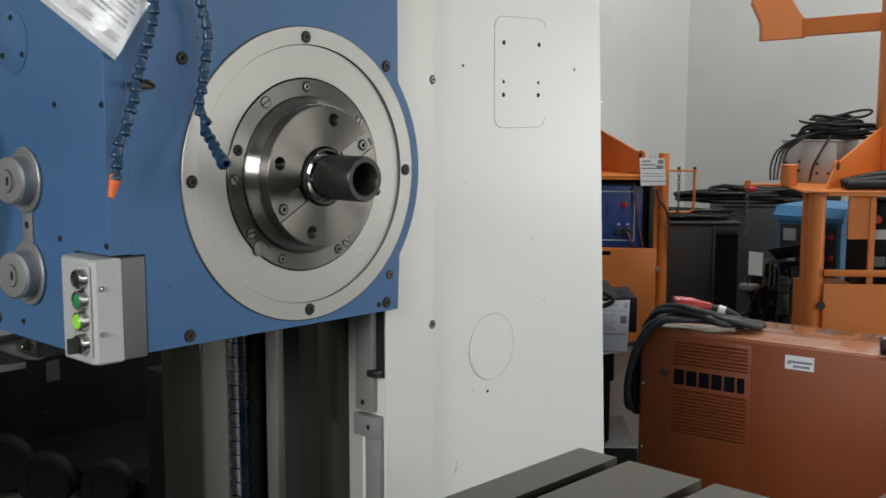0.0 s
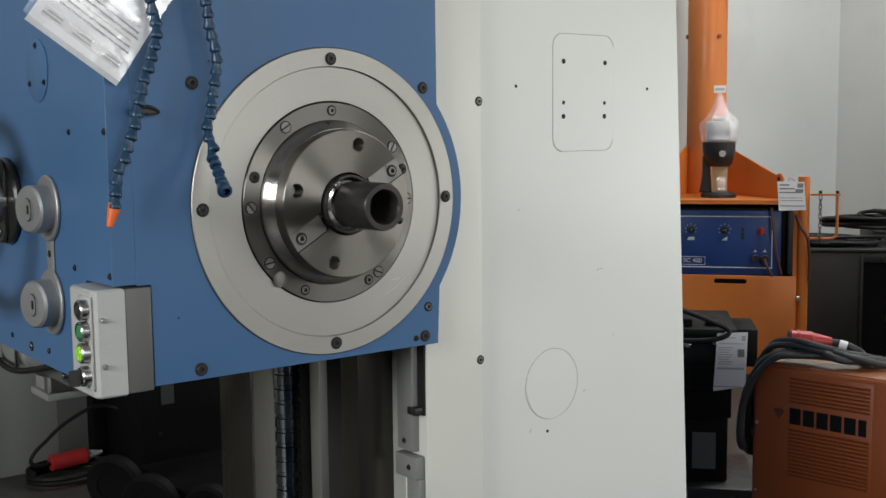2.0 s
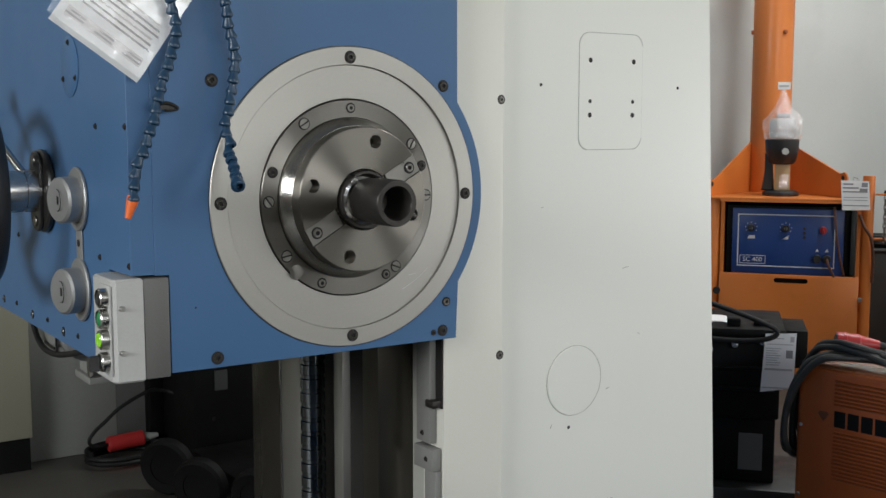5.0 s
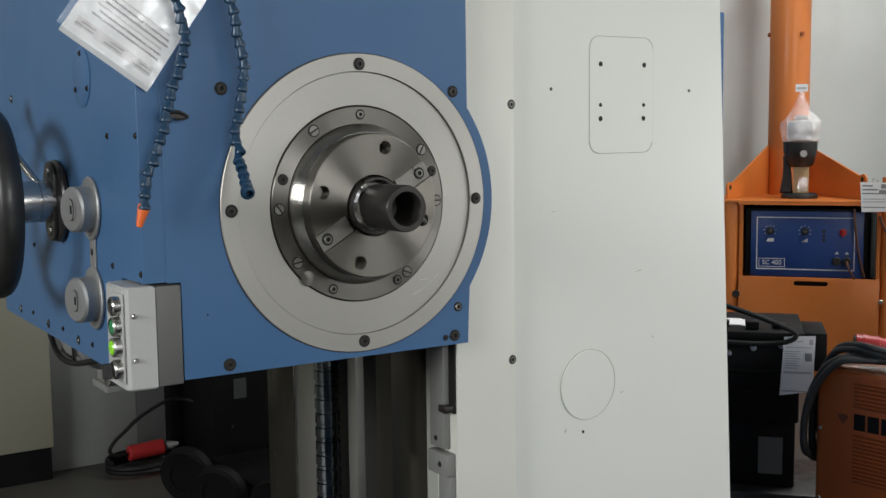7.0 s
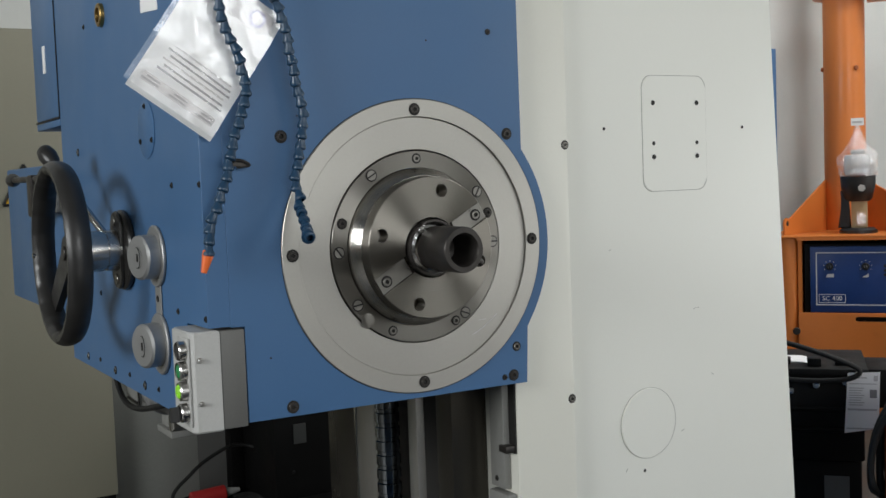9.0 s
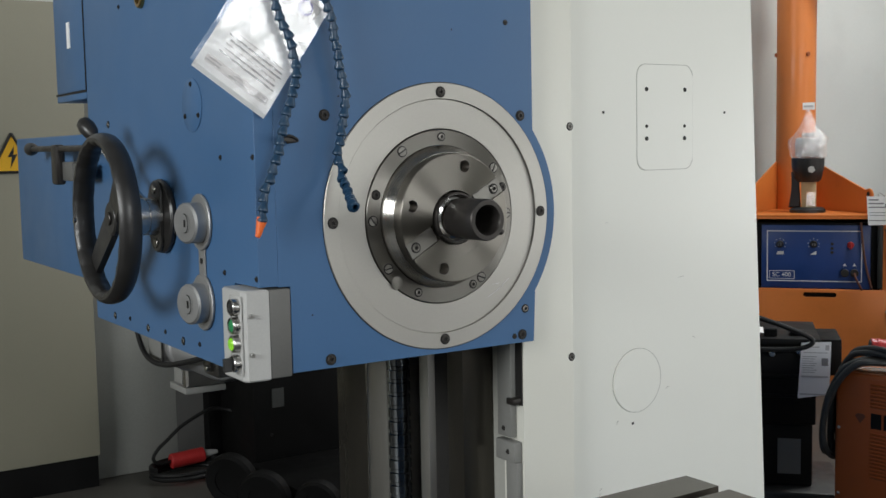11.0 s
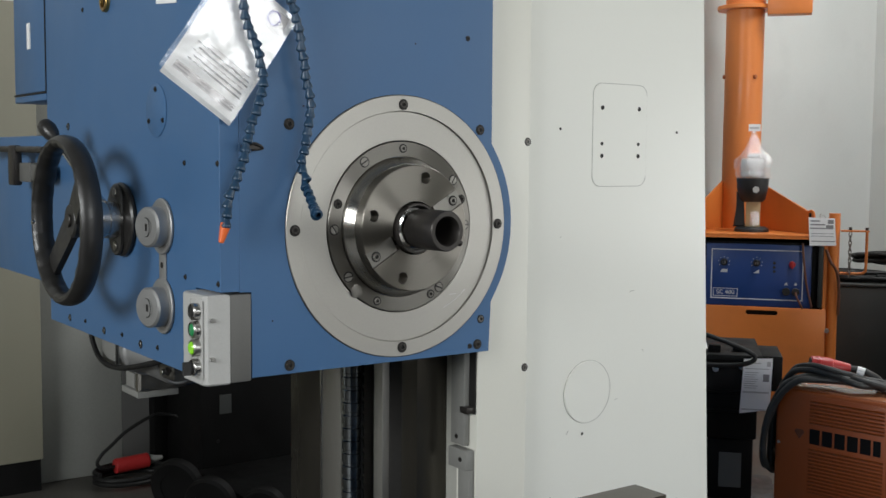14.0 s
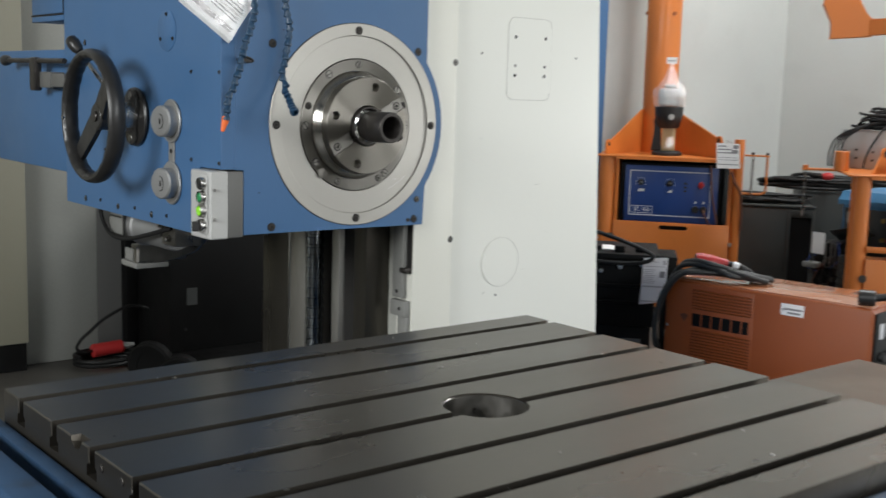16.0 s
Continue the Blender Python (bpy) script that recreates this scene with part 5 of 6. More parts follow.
    for x, y, z in ((mast_x + 0.072, 0.547, 2.095), (mast_x - 0.124, 0.62, 2.10)):
        bm = bmesh.new()
        d = (Vector((x, y, 0)) - Vector((mast_x, 0.65, 0))).normalized()
        cyl(bm, Vector((x, y, z)) - d * 0.004, Vector((x, y, z)) + d * 0.012, 0.014, 12, bev=0.003)
        part("stud", bm, ORANGE_OLD, mast)
    if not far:
        bm = bmesh.new()
        box(bm, mast_x + 0.14, mast_x + 0.42, 0.50, 0.62, top_z - 0.045, top_z + 0.11, 0.006)
        part("boom_bracket", bm, ORANGE, t)
    # side bracket with chain
    if not far:
        bm = bmesh.new()
        box(bm, 0.425, 0.590, 0.0, 0.05, 1.112, 1.122, 0.002)
        tube(bm, [(0.575, 0.02, 1.112), (0.575, 0.02, 0.90), (0.565, 0.02, 0.868), (0.535, 0.02, 0.857), (0.425, 0.02, 0.857)], 0.0085, 10)
        br = part("side_bracket", bm, ORANGE, t, "orange bracket of flat and round bar")
        chain(br, (0.480, 0.012, 1.112), (0.480, 0.012, 0.84), 10)
        for xx in (0.480, 0.575):
            bm = bmesh.new()
            cyl(bm, (xx, 0.025, 1.1222), (xx, 0.025, 1.140), 0.010, 12)
            part("bracket_bolt", bm, DARKSTEEL, br)
    else:
        bm = bmesh.new()
        box(bm, -0.76, -0.572, 0.42, 0.50, 1.0895, 1.1010, 0.002)
        br = part("side_bracket", bm, ORANGE, t, "flat orange bracket")
        chain(br, (-0.745, 0.44, 1.0890), (-0.745, 0.44, 0.82), 10)
        bm = bmesh.new()
        cyl(bm, (-0.745, 0.44, 1.1012), (-0.745, 0.44, 1.120), 0.016, 12)
        part("bracket_bolt", bm, ORANGE, br)
        bm = bmesh.new()
        box(bm, -0.44, 0.354, 0.004, 0.02, 0.668, 0.702, 0.003)
        part("cross_rail", bm, ORANGE, t)
    bm = bmesh.new()
    cyl(bm, (0.362, 0.012, 0.50), (0.362, -0.012, 0.50), 0.014, 14, bev=0.002)
    part("catch", bm, STEEL, t)
    bm = bmesh.new()
    cyl(bm, (-0.452, 0.002, 0.52), (-0.452, -0.010, 0.52), 0.022, 16, bev=0.002)
    part("hinge", bm, DARKSTEEL, t)
    bm = bmesh.new()
    box(bm, -0.62, 0.48, 0.0, 0.9, 0.001, 0.03, 0.004)
    part("base_frame", bm, DARKSTEEL, t)
    return t


C1 = Matrix.Translation((4.45, 2.55, 0)) @ pose(0, 0, 0, 0, 0, -52)
C2 = Matrix.Translation((4.348, 0.56, 0)) @ pose(0, 0, 0, 0, 0, -50)
trolley = boom_trolley(-0.187, "orange steel boom trolley with thick mast and shelf", False)
trolley.matrix_basis = C1
trolley2 = boom_trolley(0.11, "orange steel boom trolley with an arm reaching backwards", True)
# arm of the second trolley
bm = bmesh.new()
pa, pb = Vector((0.05, 0.66, 1.93)), Vector((-0.345, 1.0, 1.915))
dv = (pb - pa).normalized()
nv = Vector((-dv.y, dv.x, 0)).normalized() * 0.035
ends = []
for p in (pa, pb):
    ends.append([bm.verts.new(p + q) for q in (nv, -nv, -nv + Vector((0, 0, 0.098)), nv + Vector((0, 0, 0.098)))])
bm.faces.new(ends[0][::-1])
bm.faces.new(ends[1])
for k in range(4):
    bm.faces.new((ends[0][k], ends[0][(k + 1) % 4], ends[1][(k + 1) % 4], ends[1][k]))
bmesh.ops.bevel(bm, geom=bm.edges[:], offset=0.004, segments=2, affect="EDGES")
arm = part("arm", bm, ORANGE, trolley2, "orange box-section arm")
for f in (0.35, 0.94):
    bm = bmesh.new()
    p = pa.lerp(pb, f)
    ws = [bm.verts.new(p + q + dv * s2) for s2 in (-0.004, 0.004) for q in (nv * 1.06 + Vector((0, 0, -0.002)), -nv * 1.06 + Vector((0, 0, -0.002)), -nv * 1.06 + Vector((0, 0, 0.1)), nv * 1.06 + Vector((0, 0, 0.1)))]
    for k in range(4):
        bm.faces.new((ws[k], ws[(k + 1) % 4], ws[4 + (k + 1) % 4], ws[4 + k]))
    bm.faces.new(ws[:4])
    bm.faces.new(ws[4:][::-1])
    part("weld_seam", bm, ORANGE, arm)
bm = bmesh.new()
prism(bm, [(-0.342, 1.905), (-0.342, 2.012), (-0.385, 2.05), (-0.425, 2.13), (-0.50, 2.20), (-0.63, 2.17), (-0.645, 2.10), (-0.585, 1.99), (-0.590, 1.887)], 0.97, 1.04, "xz", 0.004)
part("arm_head", bm, ORANGE, trolley2, "broad orange plate at the end of the arm")
bm = bmesh.new()
tube(bm, [(-0.50 + 0.035 * math.cos(a), 1.005, 2.225 + 0.035 * math.sin(a)) for a in np.linspace(0, 2 * math.pi, 17)], 0.009, 8, smooth=False)
part("lifting_eye", bm, ORANGE, trolley2)
bm = bmesh.new()
cyl(bm, (-0.565, 0.30, 1.1012), (-0.565, 0.30, 1.215), 0.041, 24, bev=0.003)
part("stub_post", bm, ORANGE, trolley2)
trolley2.matrix_basis = C2

# power unit in the first trolley
unit = thing("power_unit", (0, 0, 0), "dark blue power unit with two knobs and a white outline", "power unit")
bm = bmesh.new()
box(bm, -0.405, 0.318, 0.045, 0.52, 0.568, 1.035, 0.006)
part("case", bm, BLACKPAINT, unit)
bm = bmesh.new()
box(bm, -0.372, 0.262, 0.030, 0.0447, 0.630, 1.020, 0.004)
panel = part("panel", bm, UNITBLUE, unit, "dark blue front panel")
for a in ((-0.340, 0.215, 0.980, 0.986), (-0.340, 0.215, 0.672, 0.678), (-0.340, -0.334, 0.678, 0.980), (0.209, 0.215, 0.678, 0.980)):
    bm = bmesh.new()
    box(bm, a[0], a[1], 0.0285, 0.030, a[2], a[3])
    part("outline_bar", bm, WHITEINK, panel)
for x in (-0.262, -0.064):
    bm = bmesh.new()
    cyl(bm, (x, 0.030, 0.903), (x, 0.008, 0.903), 0.022, 20, bev=0.003)
    box(bm, x - 0.004, x + 0.004, -0.002, 0.010, 0.885, 0.921, 0.001)
    kn = part("knob", bm, BLACK, panel)
    bm = bmesh.new()
    cyl(bm, (x, 0.0083, 0.903), (x, 0.0073, 0.903), 0.010, 14)
    part("knob_cap", bm, STEEL, kn)
    bm = bmesh.new()
    prism(bm, [(x - 0.02, 0.838), (x + 0.016, 0.838), (x + 0.016, 0.862)] if x > -0.1 else [(x - 0.022, 0.838), (x + 0.022, 0.838), (x + 0.022, 0.858), (x - 0.012, 0.858)], 0.0285, 0.030, "xz")
    part("symbol", bm, WHITEINK, panel)
    for k in range(7):
        a = radians(-30 + 40 * k)
        bm = bmesh.new()
        cyl(bm, (x + 0.033 * math.cos(a), 0.030, 0.903 + 0.033 * math.sin(a)), (x + 0.033 * math.cos(a), 0.0288, 0.903 + 0.033 * math.sin(a)), 0.003, 8)
        part("scale_dot", bm, WHITEINK, panel)
for z in (0.905, 0.878, 0.853):
    bm = bmesh.new()
    cyl(bm, (0.042, 0.030, z), (0.042, 0.027, z), 0.009, 14)
    part("lamp", bm, DARKSTEEL, panel)
bm = bmesh.new()
cyl(bm, (0.148, 0.030, 0.900), (0.148, 0.010, 0.900), 0.020, 20, bev=0.002)
box(bm, 0.143, 0.153, -0.012, 0.012, 0.876, 0.922, 0.002)
part("red_switch", bm, RED, panel, "red rotary switch")
for x in (0.117, 0.172):
    bm = bmesh.new()
    cyl(bm, (x, 0.030, 0.730), (x, -0.004, 0.730), 0.024, 20, bev=0.003)
    part("socket", bm, BLACK, panel)
    bm = bmesh.new()
    prism(bm, [(x - 0.012, 0.770), (x + 0.010, 0.770), (x, 0.788)], 0.0285, 0.030, "xz")
    part("symbol", bm, WHITEINK, panel)
for a in ((-0.325, -0.175, 0.735, 0.738), (-0.325, -0.175, 0.687, 0.690), (-0.325, -0.322, 0.690, 0.735), (-0.178, -0.175, 0.690, 0.735)):
    bm = bmesh.new()
    box(bm, a[0], a[1], 0.0285, 0.030, a[2], a[3])
    part("outline_bar", bm, WHITEINK, panel)
cu = bpy.data.curves.new("type_text", "FONT")
cu.body, cu.size, cu.extrude, cu.align_x, cu.align_y = "SC 400", 0.038, 0.0008, "CENTER", "CENTER"
txt = new("type_text", cu)
bpy.context.view_layer.update()
tme = bpy.data.meshes.new_from_object(txt.evaluated_get(bpy.context.evaluated_depsgraph_get()))
bpy.data.objects.remove(txt)
tme.materials.clear()
tme.materials.append(WHITEINK)
shared("type_text", tme, panel, Matrix.Translation((-0.250, 0.0292, 0.7125)) @ FRONT, "white lettering")
bm = bmesh.new()
box(bm, 0.300, 0.330, 0.004, 0.030, 0.64, 1.02, 0.006)
part("edge_strip", bm, DARKGREY, unit)
bm = bmesh.new()
tube(bm, [(0.205, 0.006, 1.04), (0.215, -0.008, 0.92), (0.235, 0.0, 0.78), (0.268, 0.006, 0.64)], 0.007, 8)
tube(bm, [(0.172, -0.004, 0.730), (0.18, -0.03, 0.70), (0.20, -0.02, 0.66), (0.215, -0.01, 0.63)], 0.007, 8)
part("lead", bm, CABLEBROWN, unit, "thin brown lead")
unit.matrix_basis = C1
note = thing("paper_tag", (0, 0, 0), "printed white card hung on the trolley", "paper tag")
bm = bmesh.new()
prism(bm, [(0.232, 1.197), (0.384, 1.194), (0.398, 1.028), (0.244, 1.024)], -0.024, -0.022, "xz")
part("card", bm, PAPER, note)
for a, b, c, d in ((0.245, 0.30, 1.172, 1.180), (0.245, 0.33, 1.150, 1.158), (0.245, 0.34, 1.128, 1.135), (0.250, 0.38, 1.098, 1.101), (0.250, 0.38, 1.082, 1.085), (0.250, 0.39, 1.050, 1.055), (0.345, 0.378, 1.160, 1.185), (0.335, 0.378, 1.128, 1.152)):
    bm = bmesh.new()
    box(bm, a, b, -0.0252, -0.024, c, d)
    part("print_bar", bm, INK, note)
bm = bmesh.new()
tube(bm, [(0.30, -0.021, 1.19), (0.30, -0.012, 1.215), (0.33, 0.0, 1.20), (0.352, 0.02, 1.16)], 0.0012, 6)
tube(bm, [(0.345, 0.005, 1.0), (0.37, -0.01, 0.93), (0.41, -0.005, 0.86), (0.425, 0.01, 0.74), (0.425, 0.02, 0.60)], 0.009, 8)
part("cord", bm, CABLEBROWN, note)
note.matrix_basis = C1

# wrapped instrument on the shelf
inst = thing("wrapped_instrument", (0, 0, 0), "black stand instrument with a clear plastic bag over its top", "instrument")
IX, IY = -0.105, 0.24
bm = bmesh.new()
lathe(bm, [(0, 1.0865), (0.108, 1.0865), (0.108, 1.105), (0.09, 1.118), (0, 1.118)], (IX, IY, 0), (0, 0, 1), 36)
part("base", bm, BLACK, inst)
bm = bmesh.new()
prism(bm, [(IX - 0.115, 1.1175), (IX - 0.04, 1.1175), (IX - 0.055, 1.22), (IX - 0.05, 1.34), (IX - 0.10, 1.34), (IX - 0.09, 1.22)], IY - 0.03, IY + 0.05, "xz", 0.008)
part("arm", bm, BLACK, inst)
bm = bmesh.new()
box(bm, IX - 0.038, IX + 0.052, IY - 0.045, IY + 0.045, 1.119, 1.277, 0.003)
part("carton", bm, CARDBOARD, inst, "small brown carton")
bm = bmesh.new()
box(bm, IX - 0.01, IX + 0.045, IY - 0.052, IY - 0.0455, 1.13, 1.215, 0.002)
part("carton_bag", bm, BAG, inst)
bm = bmesh.new()
lathe(bm, [(0, 1.278), (0.066, 1.278), (0.082, 1.295), (0.098, 1.37), (0.101, 1.428), (0.094, 1.43), (0, 1.43)], (IX, IY, 0), (0, 0, 1), 40)
part("cup", bm, BLACK, inst)
bm = bmesh.new()
cyl(bm, (IX + 0.022, IY - 0.094, 1.357), (IX + 0.022, IY - 0.101, 1.357), 0.022, 6)
part("badge", bm, BOXLIGHT, inst, "pale six-sided badge")
bm = bmesh.new()
box(bm, IX - 0.078, IX + 0.075, IY - 0.05, IY + 0.05, 1.431, 1.555, 0.02)
box(bm, IX - 0.040, IX + 0.045, IY - 0.03, IY + 0.03, 1.556, 1.585, 0.012)
part("head", bm, BOXLIGHT, inst, "pale wrapped instrument head inside the bag")
bag = bmesh.new()
rows = []
for i, (z, r) in enumerate(((1.425, 0.104), (1.445, 0.112), (1.47, 0.108), (1.495, 0.116), (1.52, 0.108), (1.545, 0.100), (1.57, 0.078), (1.59, 0.064), (1.61, 0.056), (1.63, 0.044), (1.66, 0.034), (1.69, 0.022), (1.725, 0.014))):
    row = []
    for k in range(40):
        a = 2 * math.pi * k / 40
        rr2 = r * (1 + 0.22 * noise.noise(Vector((2.2 * math.cos(a), 2.2 * math.sin(a), z * 14))) + 0.2 * noise.noise(Vector((5 * math.cos(a), 5 * math.sin(a), z * 45))))
        if 1.52 < z < 1.60 and math.cos(a - 0.2) > 0.94:
            rr2 += 0.022
        row.append(bag.verts.new((IX + rr2 * math.cos(a), IY + rr2 * math.sin(a), z)))
    rows.append(row)
for a, b in zip(rows, rows[1:]):
    for k in range(40):
        bag.faces.new((a[k], a[(k + 1) % 40], b[(k + 1) % 40], b[k]))
part("plastic_bag", bag, BAG, inst, "crumpled clear plastic bag")
bm = bmesh.new()
box(bm, IX - 0.035, IX + 0.038, IY - 0.012, IY - 0.009, 1.727, 1.772)
box(bm, IX - 0.006, IX + 0.006, IY - 0.010, IY + 0.004, 1.715, 1.730)
tg = part("bag_tag", bm, PAPER, inst, "small white tag")
bm = bmesh.new()
box(bm, IX - 0.028, IX + 0.028, IY - 0.0132, IY - 0.012, 1.742, 1.754)
part("print_bar", bm, INKLIGHT, tg)
inst.matrix_basis = C1

# ---------------------------------------------------------------- black wire-feed trolley
NA = pose(0, 0, 0, 0, 0, -48)
feed = thing("black_trolley", (0, 0, 0), "black welding trolley with a cable and a printed sheet", "trolley")
bm = bmesh.new()
box(bm, -0.62, 0.0, 0.0, 0.42, 0.40, 0.72, 0.008)
part("upper_case", bm, BLACKPAINT, feed)
bm = bmesh.new()
box(bm, -0.64, 0.015, -0.02, 0.44, 0.721, 0.752, 0.008)
part("lid", bm, BLACKPAINT, feed, "dusty dark lid")
bm = bmesh.new()
box(bm, -0.60, -0.010, 0.03, 0.40, 0.14, 0.399, 0.008)
body = part("lower_case", bm, BLACKPAINT, feed)
bm = bmesh.new()
box(bm, -0.145, -0.055, 0.0275, 0.0298, 0.19, 0.335)
part("label", bm, BOXDARK, body, "grimy grey label")
for z in (0.52, 0.60):
    bm = bmesh.new()
    tube(bm, [(-0.60, -0.012, z), (-0.3, -0.016, z), (-0.02, -0.012, z)], 0.008, 8)
    part("rail", bm, BLACKPAINT, feed)
bm = bmesh.new()
box(bm, -0.64, 0.10, -0.05, 0.44, 0.045, 0.139, 0.015)
part("foot", bm, BLACK, feed)
for x in (-0.5, 0.0):
    bm = bmesh.new()
    cyl(bm, (x, 0.06, 0.0445), (x, 0.10, 0.0445), 0.044, 20, bev=0.005)
    part("caster", bm, BLACK, feed)
bm = bmesh.new()
box(bm, 0.02, 0.105, 0.12, 0.40, 0.58, 0.728, 0.004)
part("side_bin", bm, BLACKPAINT, feed)
bm = bmesh.new()
tube(bm, [(-0.60, 0.10, 0.93), (-0.42, 0.0, 0.885), (-0.25, -0.04, 0.845), (-0.11, -0.055, 0.80), (-0.02, -0.05, 0.755), (-0.06, -0.055, 0.722), (-0.20, -0.05, 0.712), (-0.45, -0.03, 0.725)], 0.0098, 10, 8)
part("cable", bm, CABLE, feed, "thick black cable")
for x, z, r in ((-0.17, 0.69, 0.012), (-0.26, 0.665, 0.010), (-0.30, 0.69, 0.012), (-0.02, 0.735, 0.012), (-0.07, 0.70, 0.010)):
    bm = bmesh.new()
    cyl(bm, (x, 0.001, z), (x, -0.022, z), r, 14, bev=0.002)
    part("fitting", bm, STEEL, feed)
bm = bmesh.new()
prism(bm, [(-0.42, 0.753), (-0.20, 0.753), (-0.22, 0.757), (-0.42, 0.757)], 0.10, 0.25, "xz")
part("paper_scrap", bm, PAPER, feed, "white paper lying on the lid")
bm = bmesh.new()
PX, PZ = 0.052, 0.036
pp = [(-0.112 + PX, 0.704 + PZ), (0.000 + PX, 0.710 + PZ), (-0.006 + PX, 0.50 + PZ), (-0.125 + PX, 0.480 + PZ)]
prism(bm, pp, -0.036, -0.034, "xz")
card = part("sheet", bm, PAPER, feed, "printed white sheet")
rows = [(-0.105, -0.045, 0.686, 0.690), (-0.022, -0.008, 0.676, 0.696), (-0.106, -0.012, 0.664, 0.667), (-0.036, -0.012, 0.614, 0.644), (-0.112, -0.012, 0.566, 0.573), (-0.118, -0.014, 0.496, 0.501)]
rows += [(-0.108, -0.055 - 0.006 * (k % 3), 0.648 - 0.009 * k, 0.651 - 0.009 * k) for k in range(8)]
for a, b, c, d in rows:
    bm = bmesh.new()
    box(bm, a + PX, b + PX, -0.0375, -0.036, c + PZ, d + PZ)
    part("print_bar", bm, INKLIGHT if d - c < 0.02 else INK, card)
for x, y, z, w, h in ((-0.33, 0.06, 0.753, 0.07, 0.022), (-0.20, 0.02, 0.753, 0.05, 0.030), (-0.10, 0.05, 0.753, 0.06, 0.018), (-0.47, 0.05, 0.753, 0.09, 0.026)):
    bm = bmesh.new()
    box(bm, x, x + w, y, y + 0.06, z, z + h, 0.004)
    part("lid_clamp", bm, BLACKPAINT, feed)
feed.matrix_basis = Matrix.Translation((2.44, 1.03, 0)) @ NA

# ---------------------------------------------------------------- clutter behind the trolleys


def grey_cabinet(x, y, w, d, h, turn, label, material, inset=False):
    g = thing("steel_cabinet", (x, y, 0), label, "cabinet", "grey steel cabinets by the wall")
    bm = bmesh.new()
    box(bm, x, x + w, y, y + d, 0.001, h, 0.008)
    part("body", bm, material, g)
    bm = bmesh.new()
    box(bm, x - 0.006, x + w + 0.006, y - 0.006, y + d + 0.006, h + 0.0005, h + 0.018, 0.004)
    part("top", bm, material, g)
    if inset:
        bm = bmesh.new()
        for a, b, z0, z1 in ((w - 0.185, w - 0.168, 0.02, h - 0.012), (w - 0.018, w - 0.004, 0.02, h - 0.012), (w - 0.1678, w - 0.0182, h - 0.066, h - 0.012)):
            box(bm, x + a, x + b, y - 0.012, y - 0.0005, z0, z1, 0.002)
        part("panel_frame", bm, DARKGREY, g, "worn grey frame round the black panel")
        bm = bmesh.new()
        box(bm, x + w - 0.1676, x + w - 0.0184, y - 0.004, y - 0.0005, 0.02, h - 0.0665)
        part("panel", bm, BLACKPAINT, g, "black recessed panel")
        bm = bmesh.new()
        cyl(bm, (x + w - 0.06, y - 0.0125, h - 0.036), (x + w - 0.06, y - 0.020, h - 0.036), 0.011, 14, bev=0.002)
        part("knob", bm, BLACK, g)
    g.matrix_basis = g.matrix_basis @ pose(0, 0, 0, 0, 0, turn)
    return g


g1 = grey_cabinet(5.10, 2.62, 0.62, 0.45, 0.72, -48, "dull grey sheet-steel cabinet with cables on top", DARKGREY, True)
g2 = grey_cabinet(5.75, 2.42, 0.80, 0.50, 0.81, -48, "dark grey sheet-steel cabinet with cables on top", DARKGREY)


def heap(name, place, turn, w, d, h, count, r, label, seed):
    t = thing(name, place, label, "cable heap")
    rnd = random.Random(seed)
    for k in range(count):
        bm = bmesh.new()
        cx, cy = rnd.uniform(-0.2, 0.2) * w, rnd.uniform(-0.15, 0.15) * d
        a0, sx, sy = rnd.uniform(0, 6.28), w * rnd.uniform(0.28, 0.48), d * rnd.uniform(0.28, 0.48)
        lean, tip = rnd.uniform(-0.3, 0.9), rnd.choice((0.0, 0.1, 0.2, 0.35))
        pts = []
        for j in range(11):
            a = a0 + j * 0.62
            z = r + h * (0.15 + 0.75 * k / count) * (0.5 + 0.5 * math.sin(a * lean + k)) + h * tip * max(0.0, math.cos(a - a0 * 2))
            pts.append((cx + sx * math.cos(a), cy + sy * math.sin(a), max(r, z)))
        m = pose(*place, 0, 0, turn)
        tube(bm, [m @ Vector(p) for p in pts], r, 8, 4)
        part("cable", bm, CABLE, t)
    return t


heap("cable_heap", (5.42, 2.62, 0.739), -48, 0.75, 0.35, 0.06, 11, 0.010, "black rubber cables heaped on a grey cabinet", 3)
heap("cable_heap", (6.12, 2.34, 0.829), -48, 1.0, 0.40, 0.095, 22, 0.013, "black rubber cables heaped on a dark cabinet", 5)
# half-dismantled feeder with a white tag
fd = thing("open_wire_feeder", (5.35, 1.95, 0), "open dark wire feeder with loose parts and a white tag", "wire feeder")
bm = bmesh.new()
box(bm, 5.16, 5.56, 1.80, 2.15, 0.001, 0.20, 0.01)
box(bm, 5.20, 5.52, 1.84, 2.11, 0.201, 0.58, 0.01)
part("frame", bm, BLACKPAINT, fd)
rnd = random.Random(8)
for k in range(26):
    bm = bmesh.new()
    y, z = rnd.uniform(1.80, 2.12), rnd.uniform(0.12, 0.62)
    s = rnd.uniform(0.012, 0.035)
    if k % 2:
        cyl(bm, (5.205, y, z), (5.205 - s * 1.6, y, z), s * 0.7, 12, bev=0.002)
    else:
        box(bm, 5.205 - s, 5.205, y, y + s * 1.5, z, z + s * 1.2, 0.002)
    part("fitting", bm, (DARKSTEEL, DARKGREY, BLACK, DARKSTEEL, DARKGREY)[k % 5], fd)
bm = bmesh.new()
box(bm, 5.120, 5.124, 1.99, 2.08, 0.51, 0.65)
part("tag", bm, PAPER, fd, "white card tag")
bm = bmesh.new()
